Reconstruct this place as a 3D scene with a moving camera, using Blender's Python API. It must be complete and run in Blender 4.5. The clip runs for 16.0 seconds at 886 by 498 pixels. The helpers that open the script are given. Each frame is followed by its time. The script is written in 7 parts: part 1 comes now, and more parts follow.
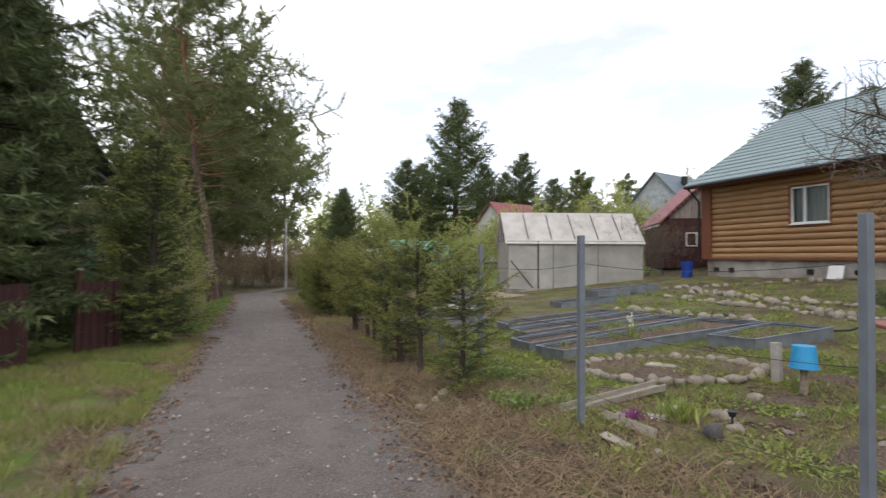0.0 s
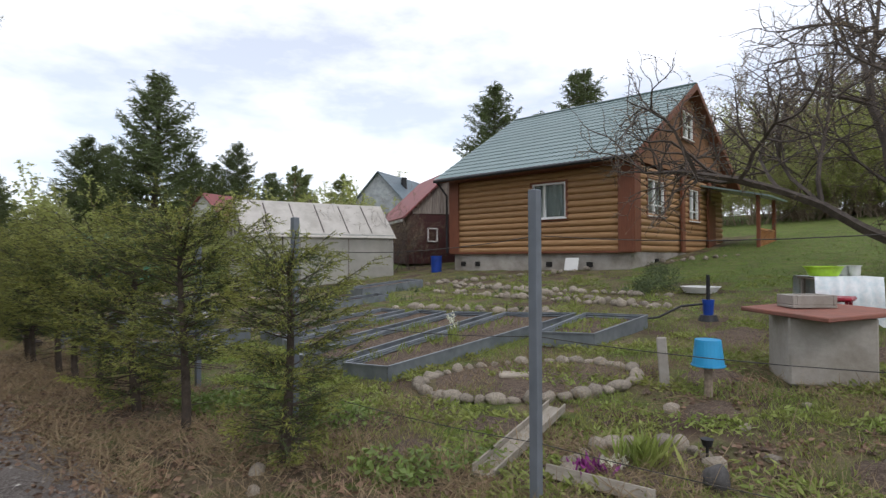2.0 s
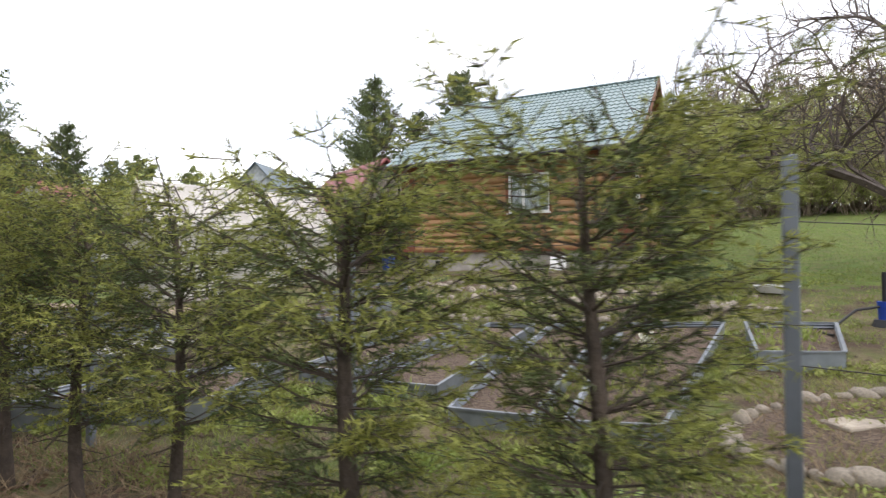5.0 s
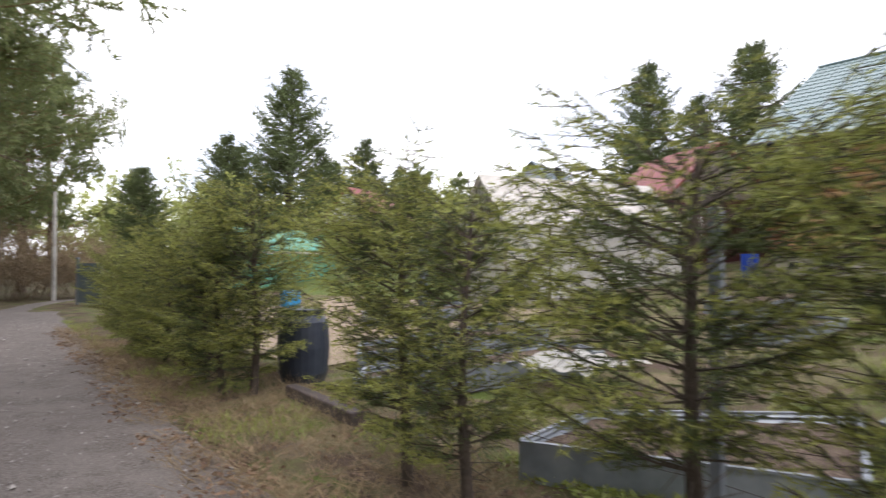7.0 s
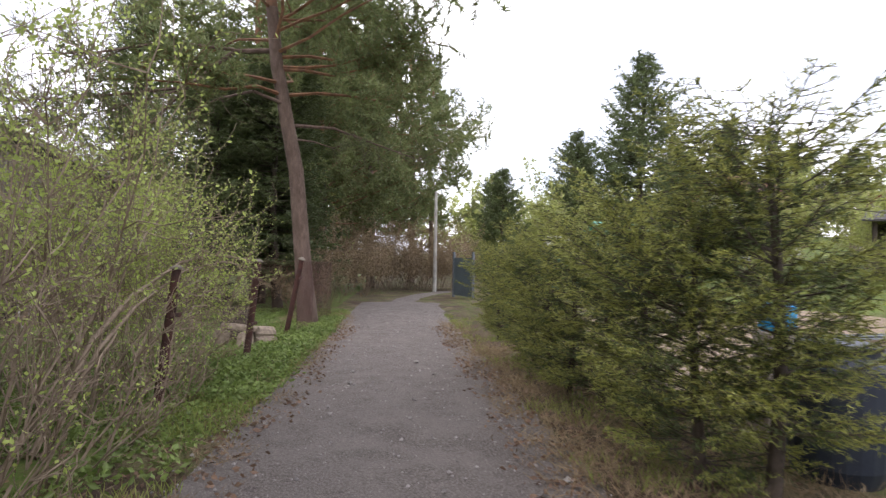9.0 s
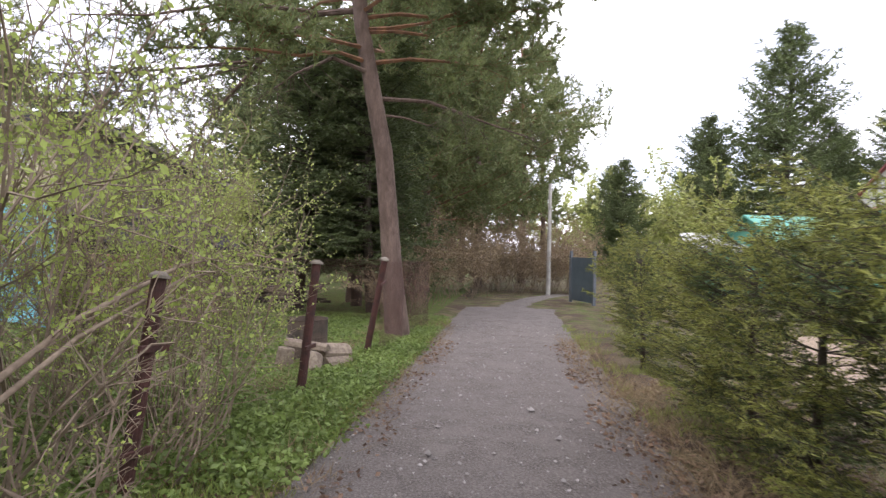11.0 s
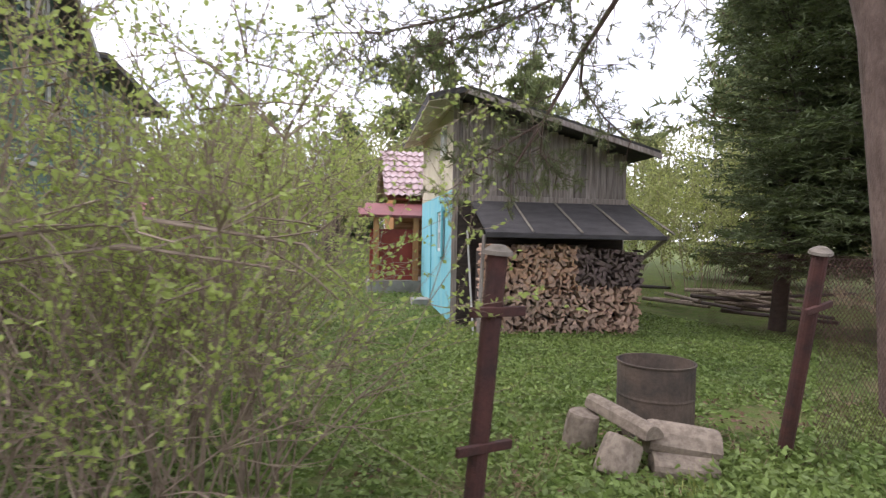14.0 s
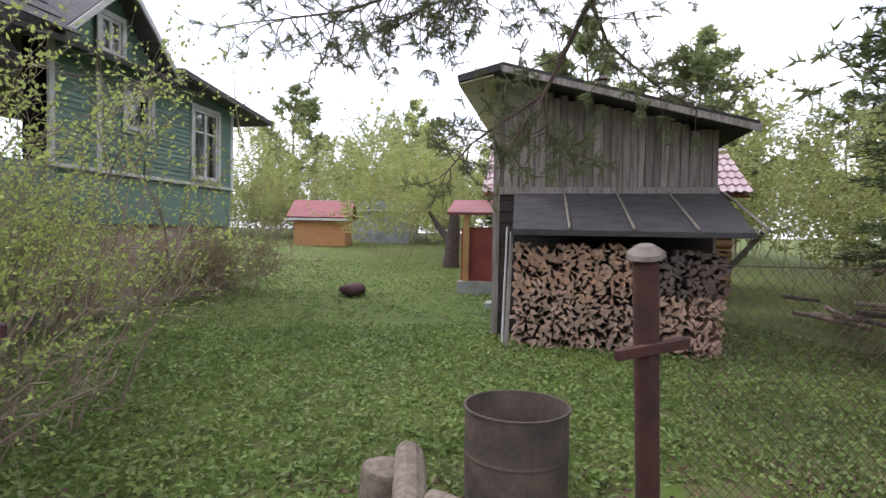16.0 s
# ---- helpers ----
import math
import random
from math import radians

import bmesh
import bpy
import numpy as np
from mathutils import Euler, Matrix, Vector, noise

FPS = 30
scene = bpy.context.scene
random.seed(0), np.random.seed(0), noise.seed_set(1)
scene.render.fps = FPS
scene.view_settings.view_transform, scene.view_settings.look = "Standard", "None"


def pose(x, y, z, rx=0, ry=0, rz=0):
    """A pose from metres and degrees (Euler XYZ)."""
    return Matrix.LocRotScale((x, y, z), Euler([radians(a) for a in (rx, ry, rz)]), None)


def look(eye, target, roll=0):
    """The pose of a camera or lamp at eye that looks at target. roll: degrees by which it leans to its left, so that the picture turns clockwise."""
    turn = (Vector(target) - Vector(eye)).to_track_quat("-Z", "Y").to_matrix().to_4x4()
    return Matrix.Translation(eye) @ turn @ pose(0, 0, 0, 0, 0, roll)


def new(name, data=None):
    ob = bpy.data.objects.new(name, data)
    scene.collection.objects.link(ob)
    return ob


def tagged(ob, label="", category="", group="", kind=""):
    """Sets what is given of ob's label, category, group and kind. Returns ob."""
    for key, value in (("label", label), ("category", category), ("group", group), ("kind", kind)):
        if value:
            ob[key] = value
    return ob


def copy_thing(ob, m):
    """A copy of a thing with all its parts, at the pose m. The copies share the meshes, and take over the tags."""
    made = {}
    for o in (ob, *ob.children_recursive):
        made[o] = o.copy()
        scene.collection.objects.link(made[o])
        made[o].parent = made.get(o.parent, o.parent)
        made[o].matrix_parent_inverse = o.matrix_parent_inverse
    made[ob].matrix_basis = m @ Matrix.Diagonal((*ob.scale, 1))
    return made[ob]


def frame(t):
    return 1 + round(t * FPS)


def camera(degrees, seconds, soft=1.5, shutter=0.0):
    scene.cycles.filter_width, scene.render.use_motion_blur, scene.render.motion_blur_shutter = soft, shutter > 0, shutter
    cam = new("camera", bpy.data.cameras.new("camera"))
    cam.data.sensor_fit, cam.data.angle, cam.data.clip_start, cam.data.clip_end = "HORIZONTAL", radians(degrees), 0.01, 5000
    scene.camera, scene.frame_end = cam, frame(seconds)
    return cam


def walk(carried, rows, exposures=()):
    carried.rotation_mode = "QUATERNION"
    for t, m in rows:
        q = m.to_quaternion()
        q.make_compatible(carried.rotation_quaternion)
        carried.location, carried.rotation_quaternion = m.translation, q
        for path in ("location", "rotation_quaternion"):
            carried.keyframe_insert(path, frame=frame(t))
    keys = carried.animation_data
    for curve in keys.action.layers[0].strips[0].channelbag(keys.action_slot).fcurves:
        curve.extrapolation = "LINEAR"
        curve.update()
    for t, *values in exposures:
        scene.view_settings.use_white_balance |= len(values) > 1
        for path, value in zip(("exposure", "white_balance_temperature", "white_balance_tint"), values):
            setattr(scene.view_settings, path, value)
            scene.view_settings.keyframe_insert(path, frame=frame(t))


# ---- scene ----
cam = camera(76.78, 16.0, 1.3, 0.25)
PATH = [
    (0.0, pose(0.000, 0.000, 1.599, 90.90, -0.18, -18.37)),
    (0.5, pose(0.065, 0.790, 1.553, 90.86, -0.09, -28.80)),
    (1.0, pose(0.101, 1.526, 1.495, 90.86, 0.01, -35.84)),
    (1.5, pose(0.142, 2.287, 1.465, 90.86, 0.14, -40.51)),
    (2.0, pose(0.174, 2.982, 1.411, 90.92, 0.20, -47.57)),
    (2.5, pose(0.165, 3.696, 1.389, 90.91, 0.40, -54.90)),
    (3.0, pose(0.116, 4.396, 1.387, 90.91, 0.24, -62.27)),
    (3.2, pose(0.105, 4.699, 1.387, 90.95, 0.69, -63.72)),
    (5.5, pose(0.258, 8.542, 1.338, 90.97, 0.22, -61.94)),
    (6.0, pose(0.225, 9.407, 1.321, 91.05, 0.31, -58.74)),
    (6.5, pose(0.192, 10.220, 1.327, 91.12, 0.22, -49.99)),
    (7.0, pose(0.156, 10.999, 1.317, 91.07, -0.18, -38.12)),
    (7.5, pose(0.179, 11.794, 1.292, 90.95, -0.53, -25.41)),
    (8.0, pose(0.191, 12.610, 1.263, 90.85, -0.70, -17.53)),
    (8.5, pose(0.166, 13.414, 1.243, 90.69, -0.70, -10.07)),
    (9.0, pose(0.179, 14.194, 1.229, 90.61, -0.99, -4.45)),
    (9.2, pose(0.182, 14.509, 1.228, 90.73, -0.96, -2.23)),
    (11.3, pose(0.207, 17.009, 1.251, 89.91, -1.38, 11.52)),
    (11.5, pose(0.198, 17.288, 1.249, 89.81, -1.48, 16.87)),
    (12.0, pose(0.181, 17.988, 1.238, 89.62, -1.37, 31.44)),
    (12.5, pose(0.172, 18.741, 1.223, 89.21, -1.08, 46.55)),
    (13.0, pose(0.178, 19.496, 1.204, 88.92, -1.40, 53.71)),
    (13.5, pose(0.186, 20.218, 1.176, 88.82, -1.23, 57.93)),
    (14.0, pose(0.184, 20.919, 1.156, 88.77, -1.09, 59.45)),
    (14.5, pose(0.154, 21.627, 1.148, 88.65, -1.02, 63.41)),
    (15.0, pose(0.176, 22.330, 1.148, 88.51, -1.04, 67.00)),
    (15.5, pose(0.192, 22.964, 1.155, 88.50, -0.94, 71.99)),
    (16.0, pose(0.258, 23.622, 1.170, 88.42, -0.88, 79.43)),
]
walk(cam, PATH, [(0.0, 0.07, 6350, 14), (0.7, -0.08, 6280, 13), (1.5, -0.18, 6200, 13), (3.0, -0.02, 6300, 12), (5.5, 0.66, 6450, 15), (9.0, 0.66, 6300, 19), (11.5, 1.0, 6250, 21), (12.5, 1.12, 6250, 21), (14.0, 0.84, 6150, 21), (16.0, 0.78, 5950, 21)])

# ---- sky and light ----
world = bpy.data.worlds.new("sky")
scene.world = world
world.use_nodes = True
wt = world.node_tree
wt.nodes.clear()


def nd(tree, kind, **values):
    n = tree.nodes.new(kind)
    for k, v in values.items():
        n.inputs[k.replace("_", " ")].default_value = v
    return n


sky = wt.nodes.new("ShaderNodeTexSky")
sky.sky_type = "NISHITA"
sky.sun_disc = False
sky.sun_elevation = radians(47)
sky.sun_rotation = radians(210)
sky_bg = nd(wt, "ShaderNodeBackground", Strength=0.14)
wt.links.new(sky.outputs[0], sky_bg.inputs[0])
cloud_bg = nd(wt, "ShaderNodeBackground", Color=(0.97, 0.98, 1.0, 1), Strength=1.5)
wco = wt.nodes.new("ShaderNodeTexCoord")
wmap = wt.nodes.new("ShaderNodeMapping")
wmap.inputs["Scale"].default_value = (1.0, 1.0, 2.6)
wmap.inputs["Location"].default_value = (0.35, 0.1, 0.2)
wt.links.new(wco.outputs["Generated"], wmap.inputs[0])
wn = nd(wt, "ShaderNodeTexNoise", Scale=2.1, Detail=7.0, Roughness=0.58)
wt.links.new(wmap.outputs[0], wn.inputs["Vector"])
wr = wt.nodes.new("ShaderNodeValToRGB")
wr.color_ramp.elements[0].position = 0.38
wr.color_ramp.elements[0].color = (0.5, 0.5, 0.5, 1)
wr.color_ramp.elements[1].position = 0.56
wt.links.new(wn.outputs[0], wr.inputs[0])
wmix = wt.nodes.new("ShaderNodeMixShader")
wt.links.new(wr.outputs[0], wmix.inputs[0])
wt.links.new(sky_bg.outputs[0], wmix.inputs[1])
wt.links.new(cloud_bg.outputs[0], wmix.inputs[2])
wout = wt.nodes.new("ShaderNodeOutputWorld")
wt.links.new(wmix.outputs[0], wout.inputs[0])

sun_lamp = bpy.data.lights.new("sun", "SUN")
sun_lamp.energy, sun_lamp.angle, sun_lamp.color = 0.9, radians(14), (1.0, 0.96, 0.9)
sun = new("sun", sun_lamp)
sun.matrix_world = look((0, 0, 60), (22, 38, 12))

# ---- materials ----


def mat(name, base, rough=0.8, metal=0.0, var=0.25, scale=6.0, bump=0.3, bscale=40.0, other=None, island=0.0, obj=0.0,
        spec=0.4, stretch=(1, 1, 1), translucent=0.0, bdist=0.01, big=0.0, alpha=1.0):
    """A surface with variation at two scales: base mixed with other by coarse noise, fine noise on value, and bump."""
    m = bpy.data.materials.new(name)
    m.use_nodes = True
    t = m.node_tree
    t.nodes.clear()
    out = t.nodes.new("ShaderNodeOutputMaterial")
    p = nd(t, "ShaderNodeBsdfPrincipled", Roughness=rough, Metallic=metal)
    p.inputs["Specular IOR Level"].default_value = spec
    p.inputs["Alpha"].default_value = alpha
    co = t.nodes.new("ShaderNodeTexCoord")
    mp = t.nodes.new("ShaderNodeMapping")
    mp.inputs["Scale"].default_value = stretch
    t.links.new(co.outputs["Object"], mp.inputs[0])
    n1 = nd(t, "ShaderNodeTexNoise", Scale=scale, Detail=6.0, Roughness=0.6)
    n2 = nd(t, "ShaderNodeTexNoise", Scale=bscale, Detail=4.0, Roughness=0.6)
    for n in (n1, n2):
        t.links.new(mp.outputs[0], n.inputs["Vector"])
    other = other or tuple(c * 0.6 for c in base)
    r = t.nodes.new("ShaderNodeValToRGB")
    r.color_ramp.elements[0].position, r.color_ramp.elements[1].position = 0.38, 0.66
    r.color_ramp.elements[0].color, r.color_ramp.elements[1].color = (*base, 1), (*other, 1)
    t.links.new(n1.outputs[0], r.inputs[0])
    hsv = nd(t, "ShaderNodeHueSaturation")
    t.links.new(r.outputs[0], hsv.inputs["Color"])
    # value: 1 + var*(fine-0.5)*2 + island + object
    add = t.nodes.new("ShaderNodeMath")
    add.operation = "MULTIPLY_ADD"
    add.inputs[1].default_value, add.inputs[2].default_value = 2 * var, 1 - var
    t.links.new(n2.outputs[0], add.inputs[0])
    last = add.outputs[0]
    if island:
        g = t.nodes.new("ShaderNodeNewGeometry")
        a = t.nodes.new("ShaderNodeMath")
        a.operation = "MULTIPLY_ADD"
        a.inputs[1].default_value = island
        t.links.new(g.outputs["Random Per Island"], a.inputs[0])
        t.links.new(last, a.inputs[2])
        last = a.outputs[0]
    if obj:
        o = t.nodes.new("ShaderNodeObjectInfo")
        a = t.nodes.new("ShaderNodeMath")
        a.operation = "MULTIPLY_ADD"
        a.inputs[1].default_value = obj
        t.links.new(o.outputs["Random"], a.inputs[0])
        t.links.new(last, a.inputs[2])
        last = a.outputs[0]
    t.links.new(last, hsv.inputs["Value"])
    colour = hsv.outputs[0]
    if big:
        n3 = nd(t, "ShaderNodeTexNoise", Scale=big, Detail=3.0)
        t.links.new(co.outputs["Object"], n3.inputs["Vector"])
        h2 = nd(t, "ShaderNodeHueSaturation")
        a = t.nodes.new("ShaderNodeMath")
        a.operation = "MULTIPLY_ADD"
        a.inputs[1].default_value, a.inputs[2].default_value = 0.9, 0.55
        t.links.new(n3.outputs[0], a.inputs[0])
        t.links.new(a.outputs[0], h2.inputs["Value"])
        t.links.new(colour, h2.inputs["Color"])
        colour = h2.outputs[0]
    t.links.new(colour, p.inputs["Base Color"])
    if bump:
        b = nd(t, "ShaderNodeBump", Strength=bump, Distance=bdist)
        t.links.new(n2.outputs[0], b.inputs["Height"])
        t.links.new(b.outputs[0], p.inputs["Normal"])
    if translucent:
        tr = t.nodes.new("ShaderNodeBsdfTranslucent")
        t.links.new(colour, tr.inputs[0])
        mx = t.nodes.new("ShaderNodeMixShader")
        mx.inputs[0].default_value = translucent
        t.links.new(p.outputs[0], mx.inputs[1])
        t.links.new(tr.outputs[0], mx.inputs[2])
        t.links.new(mx.outputs[0], out.inputs[0])
    else:
        t.links.new(p.outputs[0], out.inputs[0])
    return m


def blend_ground(name, colours, scales, fine=30.0, bump=0.6, bdist=0.03, rough=0.95):
    """Ground: four colours mixed by three noises of falling size, with fine grain and relief."""
    m = bpy.data.materials.new(name)
    m.use_nodes = True
    t = m.node_tree
    p = t.nodes["Principled BSDF"]
    p.inputs["Roughness"].default_value = rough
    p.inputs["Specular IOR Level"].default_value = 0.2
    co = t.nodes.new("ShaderNodeTexCoord")
    last = None
    for i, (c, s) in enumerate(zip(colours[1:], scales)):
        n = nd(t, "ShaderNodeTexNoise", Scale=s, Detail=7.0, Roughness=0.65)
        t.links.new(co.outputs["Object"], n.inputs["Vector"])
        r = t.nodes.new("ShaderNodeValToRGB")
        r.color_ramp.elements[0].position, r.color_ramp.elements[1].position = 0.44, 0.6
        t.links.new(n.outputs[0], r.inputs[0])
        mx = t.nodes.new("ShaderNodeMixRGB")
        t.links.new(r.outputs[0], mx.inputs[0])
        mx.inputs[1].default_value = (*colours[0], 1)
        mx.inputs[2].default_value = (*c, 1)
        if last:
            t.links.new(last, mx.inputs[1])
        last = mx.outputs[0]
    n = nd(t, "ShaderNodeTexNoise", Scale=fine, Detail=6.0, Roughness=0.7)
    t.links.new(co.outputs["Object"], n.inputs["Vector"])
    a = t.nodes.new("ShaderNodeMath")
    a.operation = "MULTIPLY_ADD"
    a.inputs[1].default_value, a.inputs[2].default_value = 1.5, 0.25
    t.links.new(n.outputs[0], a.inputs[0])
    h = nd(t, "ShaderNodeHueSaturation")
    t.links.new(a.outputs[0], h.inputs["Value"])
    t.links.new(last, h.inputs["Color"])
    t.links.new(h.outputs[0], p.inputs["Base Color"])
    b = nd(t, "ShaderNodeBump", Strength=bump, Distance=bdist)
    t.links.new(n.outputs[0], b.inputs["Height"])
    t.links.new(b.outputs[0], p.inputs["Normal"])
    return m


M_ground = blend_ground("garden_ground", [(0.115, 0.11, 0.046), (0.095, 0.132, 0.028), (0.18, 0.145, 0.085), (0.095, 0.065, 0.049)], (0.7, 1.9, 1.1), fine=45.0, bump=1.0)
M_road = blend_ground("gravel_road", [(0.17, 0.147, 0.135), (0.205, 0.18, 0.163), (0.128, 0.108, 0.098), (0.25, 0.225, 0.2)], (0.5, 2.6, 55.0), fine=70.0, bump=1.0, bdist=0.03)
M_soil = blend_ground("dug_soil", [(0.115, 0.08, 0.06), (0.15, 0.108, 0.08), (0.08, 0.057, 0.045), (0.175, 0.135, 0.1)], (2.0, 7.0, 30.0), fine=60.0, bump=1.0)
M_sand = blend_ground("sand", [(0.34, 0.265, 0.19), (0.29, 0.22, 0.155), (0.38, 0.305, 0.225), (0.22, 0.17, 0.12)], (1.5, 6.0, 20.0), fine=50.0)
M_lawn = blend_ground("lawn_ground", [(0.085, 0.138, 0.025), (0.115, 0.17, 0.03), (0.068, 0.098, 0.023), (0.13, 0.13, 0.05)], (0.5, 2.2, 6.0), fine=45.0)
M_log = mat("golden_log", (0.30, 0.178, 0.085), 0.55, var=0.2, scale=3.0, bscale=26, other=(0.23, 0.122, 0.05), obj=0.3, stretch=(6, 0.5, 6), bump=0.15)
M_brown = mat("brown_stain", (0.18, 0.062, 0.03), 0.6, var=0.15, scale=4, other=(0.13, 0.045, 0.022), stretch=(8, 8, 0.6), bump=0.15)
M_gablewood = mat("gable_board", (0.20, 0.10, 0.045), 0.7, var=0.2, scale=4, other=(0.14, 0.065, 0.03), obj=0.25, stretch=(0.6, 6, 6))
M_concrete = mat("concrete", (0.36, 0.335, 0.30), 0.9, var=0.16, scale=1.6, bscale=28, other=(0.21, 0.185, 0.155), bump=0.4, big=1.2)
M_greenroof = mat("green_roof_metal", (0.19, 0.25, 0.25), 0.42, var=0.07, scale=1.2, bscale=60, other=(0.165, 0.225, 0.225), bump=0.05, spec=0.5)
M_white = mat("white_frame", (0.74, 0.74, 0.72), 0.45, var=0.06, scale=3, other=(0.66, 0.66, 0.64), bump=0.05)
M_curtain = mat("curtain", (0.34, 0.36, 0.34), 0.9, var=0.25, scale=2, stretch=(14, 14, 0.3), other=(0.2, 0.22, 0.22), bump=0.1)
# near-black colour that stands in for shade in rooms, vents and the veranda
M_inshade = mat("painted_inside_shade", (0.018, 0.016, 0.015), 0.9, var=0.2)
M_film = mat("greenhouse_film", (0.56, 0.55, 0.5), 0.45, var=0.1, scale=1.3, bscale=9, other=(0.47, 0.46, 0.41), bump=0.25, translucent=0.4, big=0.8)
M_filmroof = mat("greenhouse_roof_film", (0.66, 0.63, 0.58), 0.5, var=0.12, scale=1.8, bscale=12, other=(0.52, 0.49, 0.44), bump=0.25, translucent=0.3, stretch=(1, 1, 1))
M_steel = mat("galvanised_steel", (0.25, 0.275, 0.3), 0.45, metal=0.5, var=0.16, scale=5, bscale=40, other=(0.17, 0.19, 0.21), bump=0.1)
M_postgrey = mat("grey_painted_steel", (0.17, 0.19, 0.215), 0.6, metal=0.15, var=0.12, scale=5, other=(0.13, 0.145, 0.165), bump=0.12)
M_rustpost = mat("rust_brown_post", (0.088, 0.036, 0.028), 0.75, metal=0.1, var=0.3, scale=9, bscale=60, other=(0.05, 0.026, 0.022), bump=0.5)
M_capwood = mat("weathered_cap", (0.22, 0.19, 0.15), 0.9, var=0.25, scale=12, bump=0.4)
M_wire = mat("wire", (0.075, 0.07, 0.065), 0.6, metal=0.5, var=0.2)
M_barkpine = mat("pine_bark", (0.17, 0.12, 0.095), 0.95, var=0.35, scale=7, bscale=24, other=(0.095, 0.065, 0.05), bump=1.0, bdist=0.03, stretch=(1, 1, 0.35))
M_barkorange = mat("pine_bark_upper", (0.27, 0.14, 0.075), 0.9, var=0.3, scale=6, bscale=22, other=(0.15, 0.085, 0.055), bump=0.8, bdist=0.02, stretch=(1, 1, 0.4))
M_barkdark = mat("spruce_bark", (0.085, 0.065, 0.05), 0.95, var=0.3, scale=9, bscale=30, other=(0.05, 0.04, 0.032), bump=0.8, bdist=0.02)
M_twig = mat("twig_bark", (0.30, 0.235, 0.17), 0.9, var=0.25, scale=8, other=(0.19, 0.142, 0.1), bump=0.2)
M_apple = mat("apple_bark", (0.115, 0.096, 0.082), 0.95, var=0.3, scale=8, bscale=28, other=(0.072, 0.058, 0.05), bump=0.8, bdist=0.02)
M_needle = mat("spruce_needles", (0.078, 0.1, 0.032), 0.6, var=0.15, scale=1.5, other=(0.048, 0.067, 0.025), island=0.7, bump=0, translucent=0.3, obj=0.2)
M_tipneedle = mat("fresh_spruce_needles", (0.235, 0.245, 0.055), 0.6, var=0.15, scale=2, other=(0.16, 0.18, 0.046), island=0.6, bump=0, translucent=0.3)
M_darkneedle = mat("dark_needles", (0.1, 0.122, 0.05), 0.65, var=0.15, scale=1.0, other=(0.066, 0.084, 0.038), island=0.7, bump=0, translucent=0.32, obj=0.3)
M_pineneedle = mat("pine_needles", (0.145, 0.17, 0.065), 0.6, var=0.15, scale=1.0, other=(0.105, 0.128, 0.054), island=0.7, bump=0, translucent=0.4, obj=0.3)
M_willow = mat("young_leaves", (0.35, 0.42, 0.11), 0.55, var=0.12, scale=2.0, other=(0.27, 0.33, 0.09), island=0.5, bump=0, translucent=0.5)
M_birch = mat("far_spring_leaves", (0.25, 0.28, 0.08), 0.6, var=0.12, scale=0.4, other=(0.2, 0.21, 0.085), island=0.6, bump=0, translucent=0.35, obj=0.35)
M_farbare = mat("far_bare_twigs", (0.17, 0.15, 0.115), 0.9, var=0.2, scale=0.5, other=(0.12, 0.11, 0.08), island=0.4, bump=0)
M_grass = mat("grass_blades", (0.155, 0.205, 0.045), 0.55, var=0.12, scale=1.2, other=(0.21, 0.215, 0.06), island=0.6, bump=0, translucent=0.3)
M_lawnleaf = mat("ground_cover_leaves", (0.11, 0.155, 0.04), 0.5, var=0.12, scale=1.0, other=(0.15, 0.2, 0.052), island=0.8, bump=0, translucent=0.3)
M_dry = mat("dry_grass", (0.235, 0.18, 0.105), 0.85, var=0.15, scale=2.0, other=(0.17, 0.122, 0.075), island=0.6, bump=0, translucent=0.15)
M_deadleaf = mat("dead_leaves", (0.15, 0.095, 0.06), 0.9, var=0.2, scale=2.0, other=(0.09, 0.06, 0.045), island=0.8, bump=0)
M_stone = mat("field_stone", (0.27, 0.235, 0.185), 0.9, var=0.4, scale=5, bscale=30, other=(0.17, 0.145, 0.12), obj=0.5, bump=0.9)
M_pebble = mat("pebbles", (0.24, 0.222, 0.205), 0.85, var=0.2, scale=9, other=(0.16, 0.146, 0.138), island=0.8, bump=0.2)
M_weather = mat("weathered_plank", (0.24, 0.21, 0.185), 0.9, var=0.25, scale=5, bscale=30, other=(0.115, 0.095, 0.08), obj=0.9, stretch=(5, 5, 0.35), bump=0.7)
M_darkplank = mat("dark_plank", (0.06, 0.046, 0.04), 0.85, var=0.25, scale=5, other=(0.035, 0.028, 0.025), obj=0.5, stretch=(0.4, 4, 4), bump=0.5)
M_cyan = mat("cyan_paint", (0.16, 0.48, 0.56), 0.7, var=0.14, scale=2.5, other=(0.26, 0.54, 0.56), stretch=(4, 4, 0.5), bump=0.3, bdist=0.006)
M_cream = mat("cream_plaster", (0.56, 0.50, 0.36), 0.85, var=0.12, scale=2, other=(0.46, 0.4, 0.28))
M_felt = mat("roofing_felt", (0.085, 0.08, 0.078), 0.85, var=0.25, scale=3, bscale=40, other=(0.055, 0.05, 0.05), bump=0.5, stretch=(1, 3, 3))
M_plyedge = mat("pale_batten", (0.28, 0.25, 0.20), 0.85, var=0.2, scale=8, stretch=(4, 0.6, 4))
M_fireend = mat("split_wood_end", (0.42, 0.26, 0.165), 0.85, var=0.25, scale=9, bscale=70, other=(0.31, 0.185, 0.12), obj=0.6, bump=0.5)
M_firepale = mat("seasoned_split_wood", (0.34, 0.245, 0.185), 0.88, var=0.25, scale=9, bscale=70, other=(0.24, 0.165, 0.125), obj=0.6, bump=0.5)
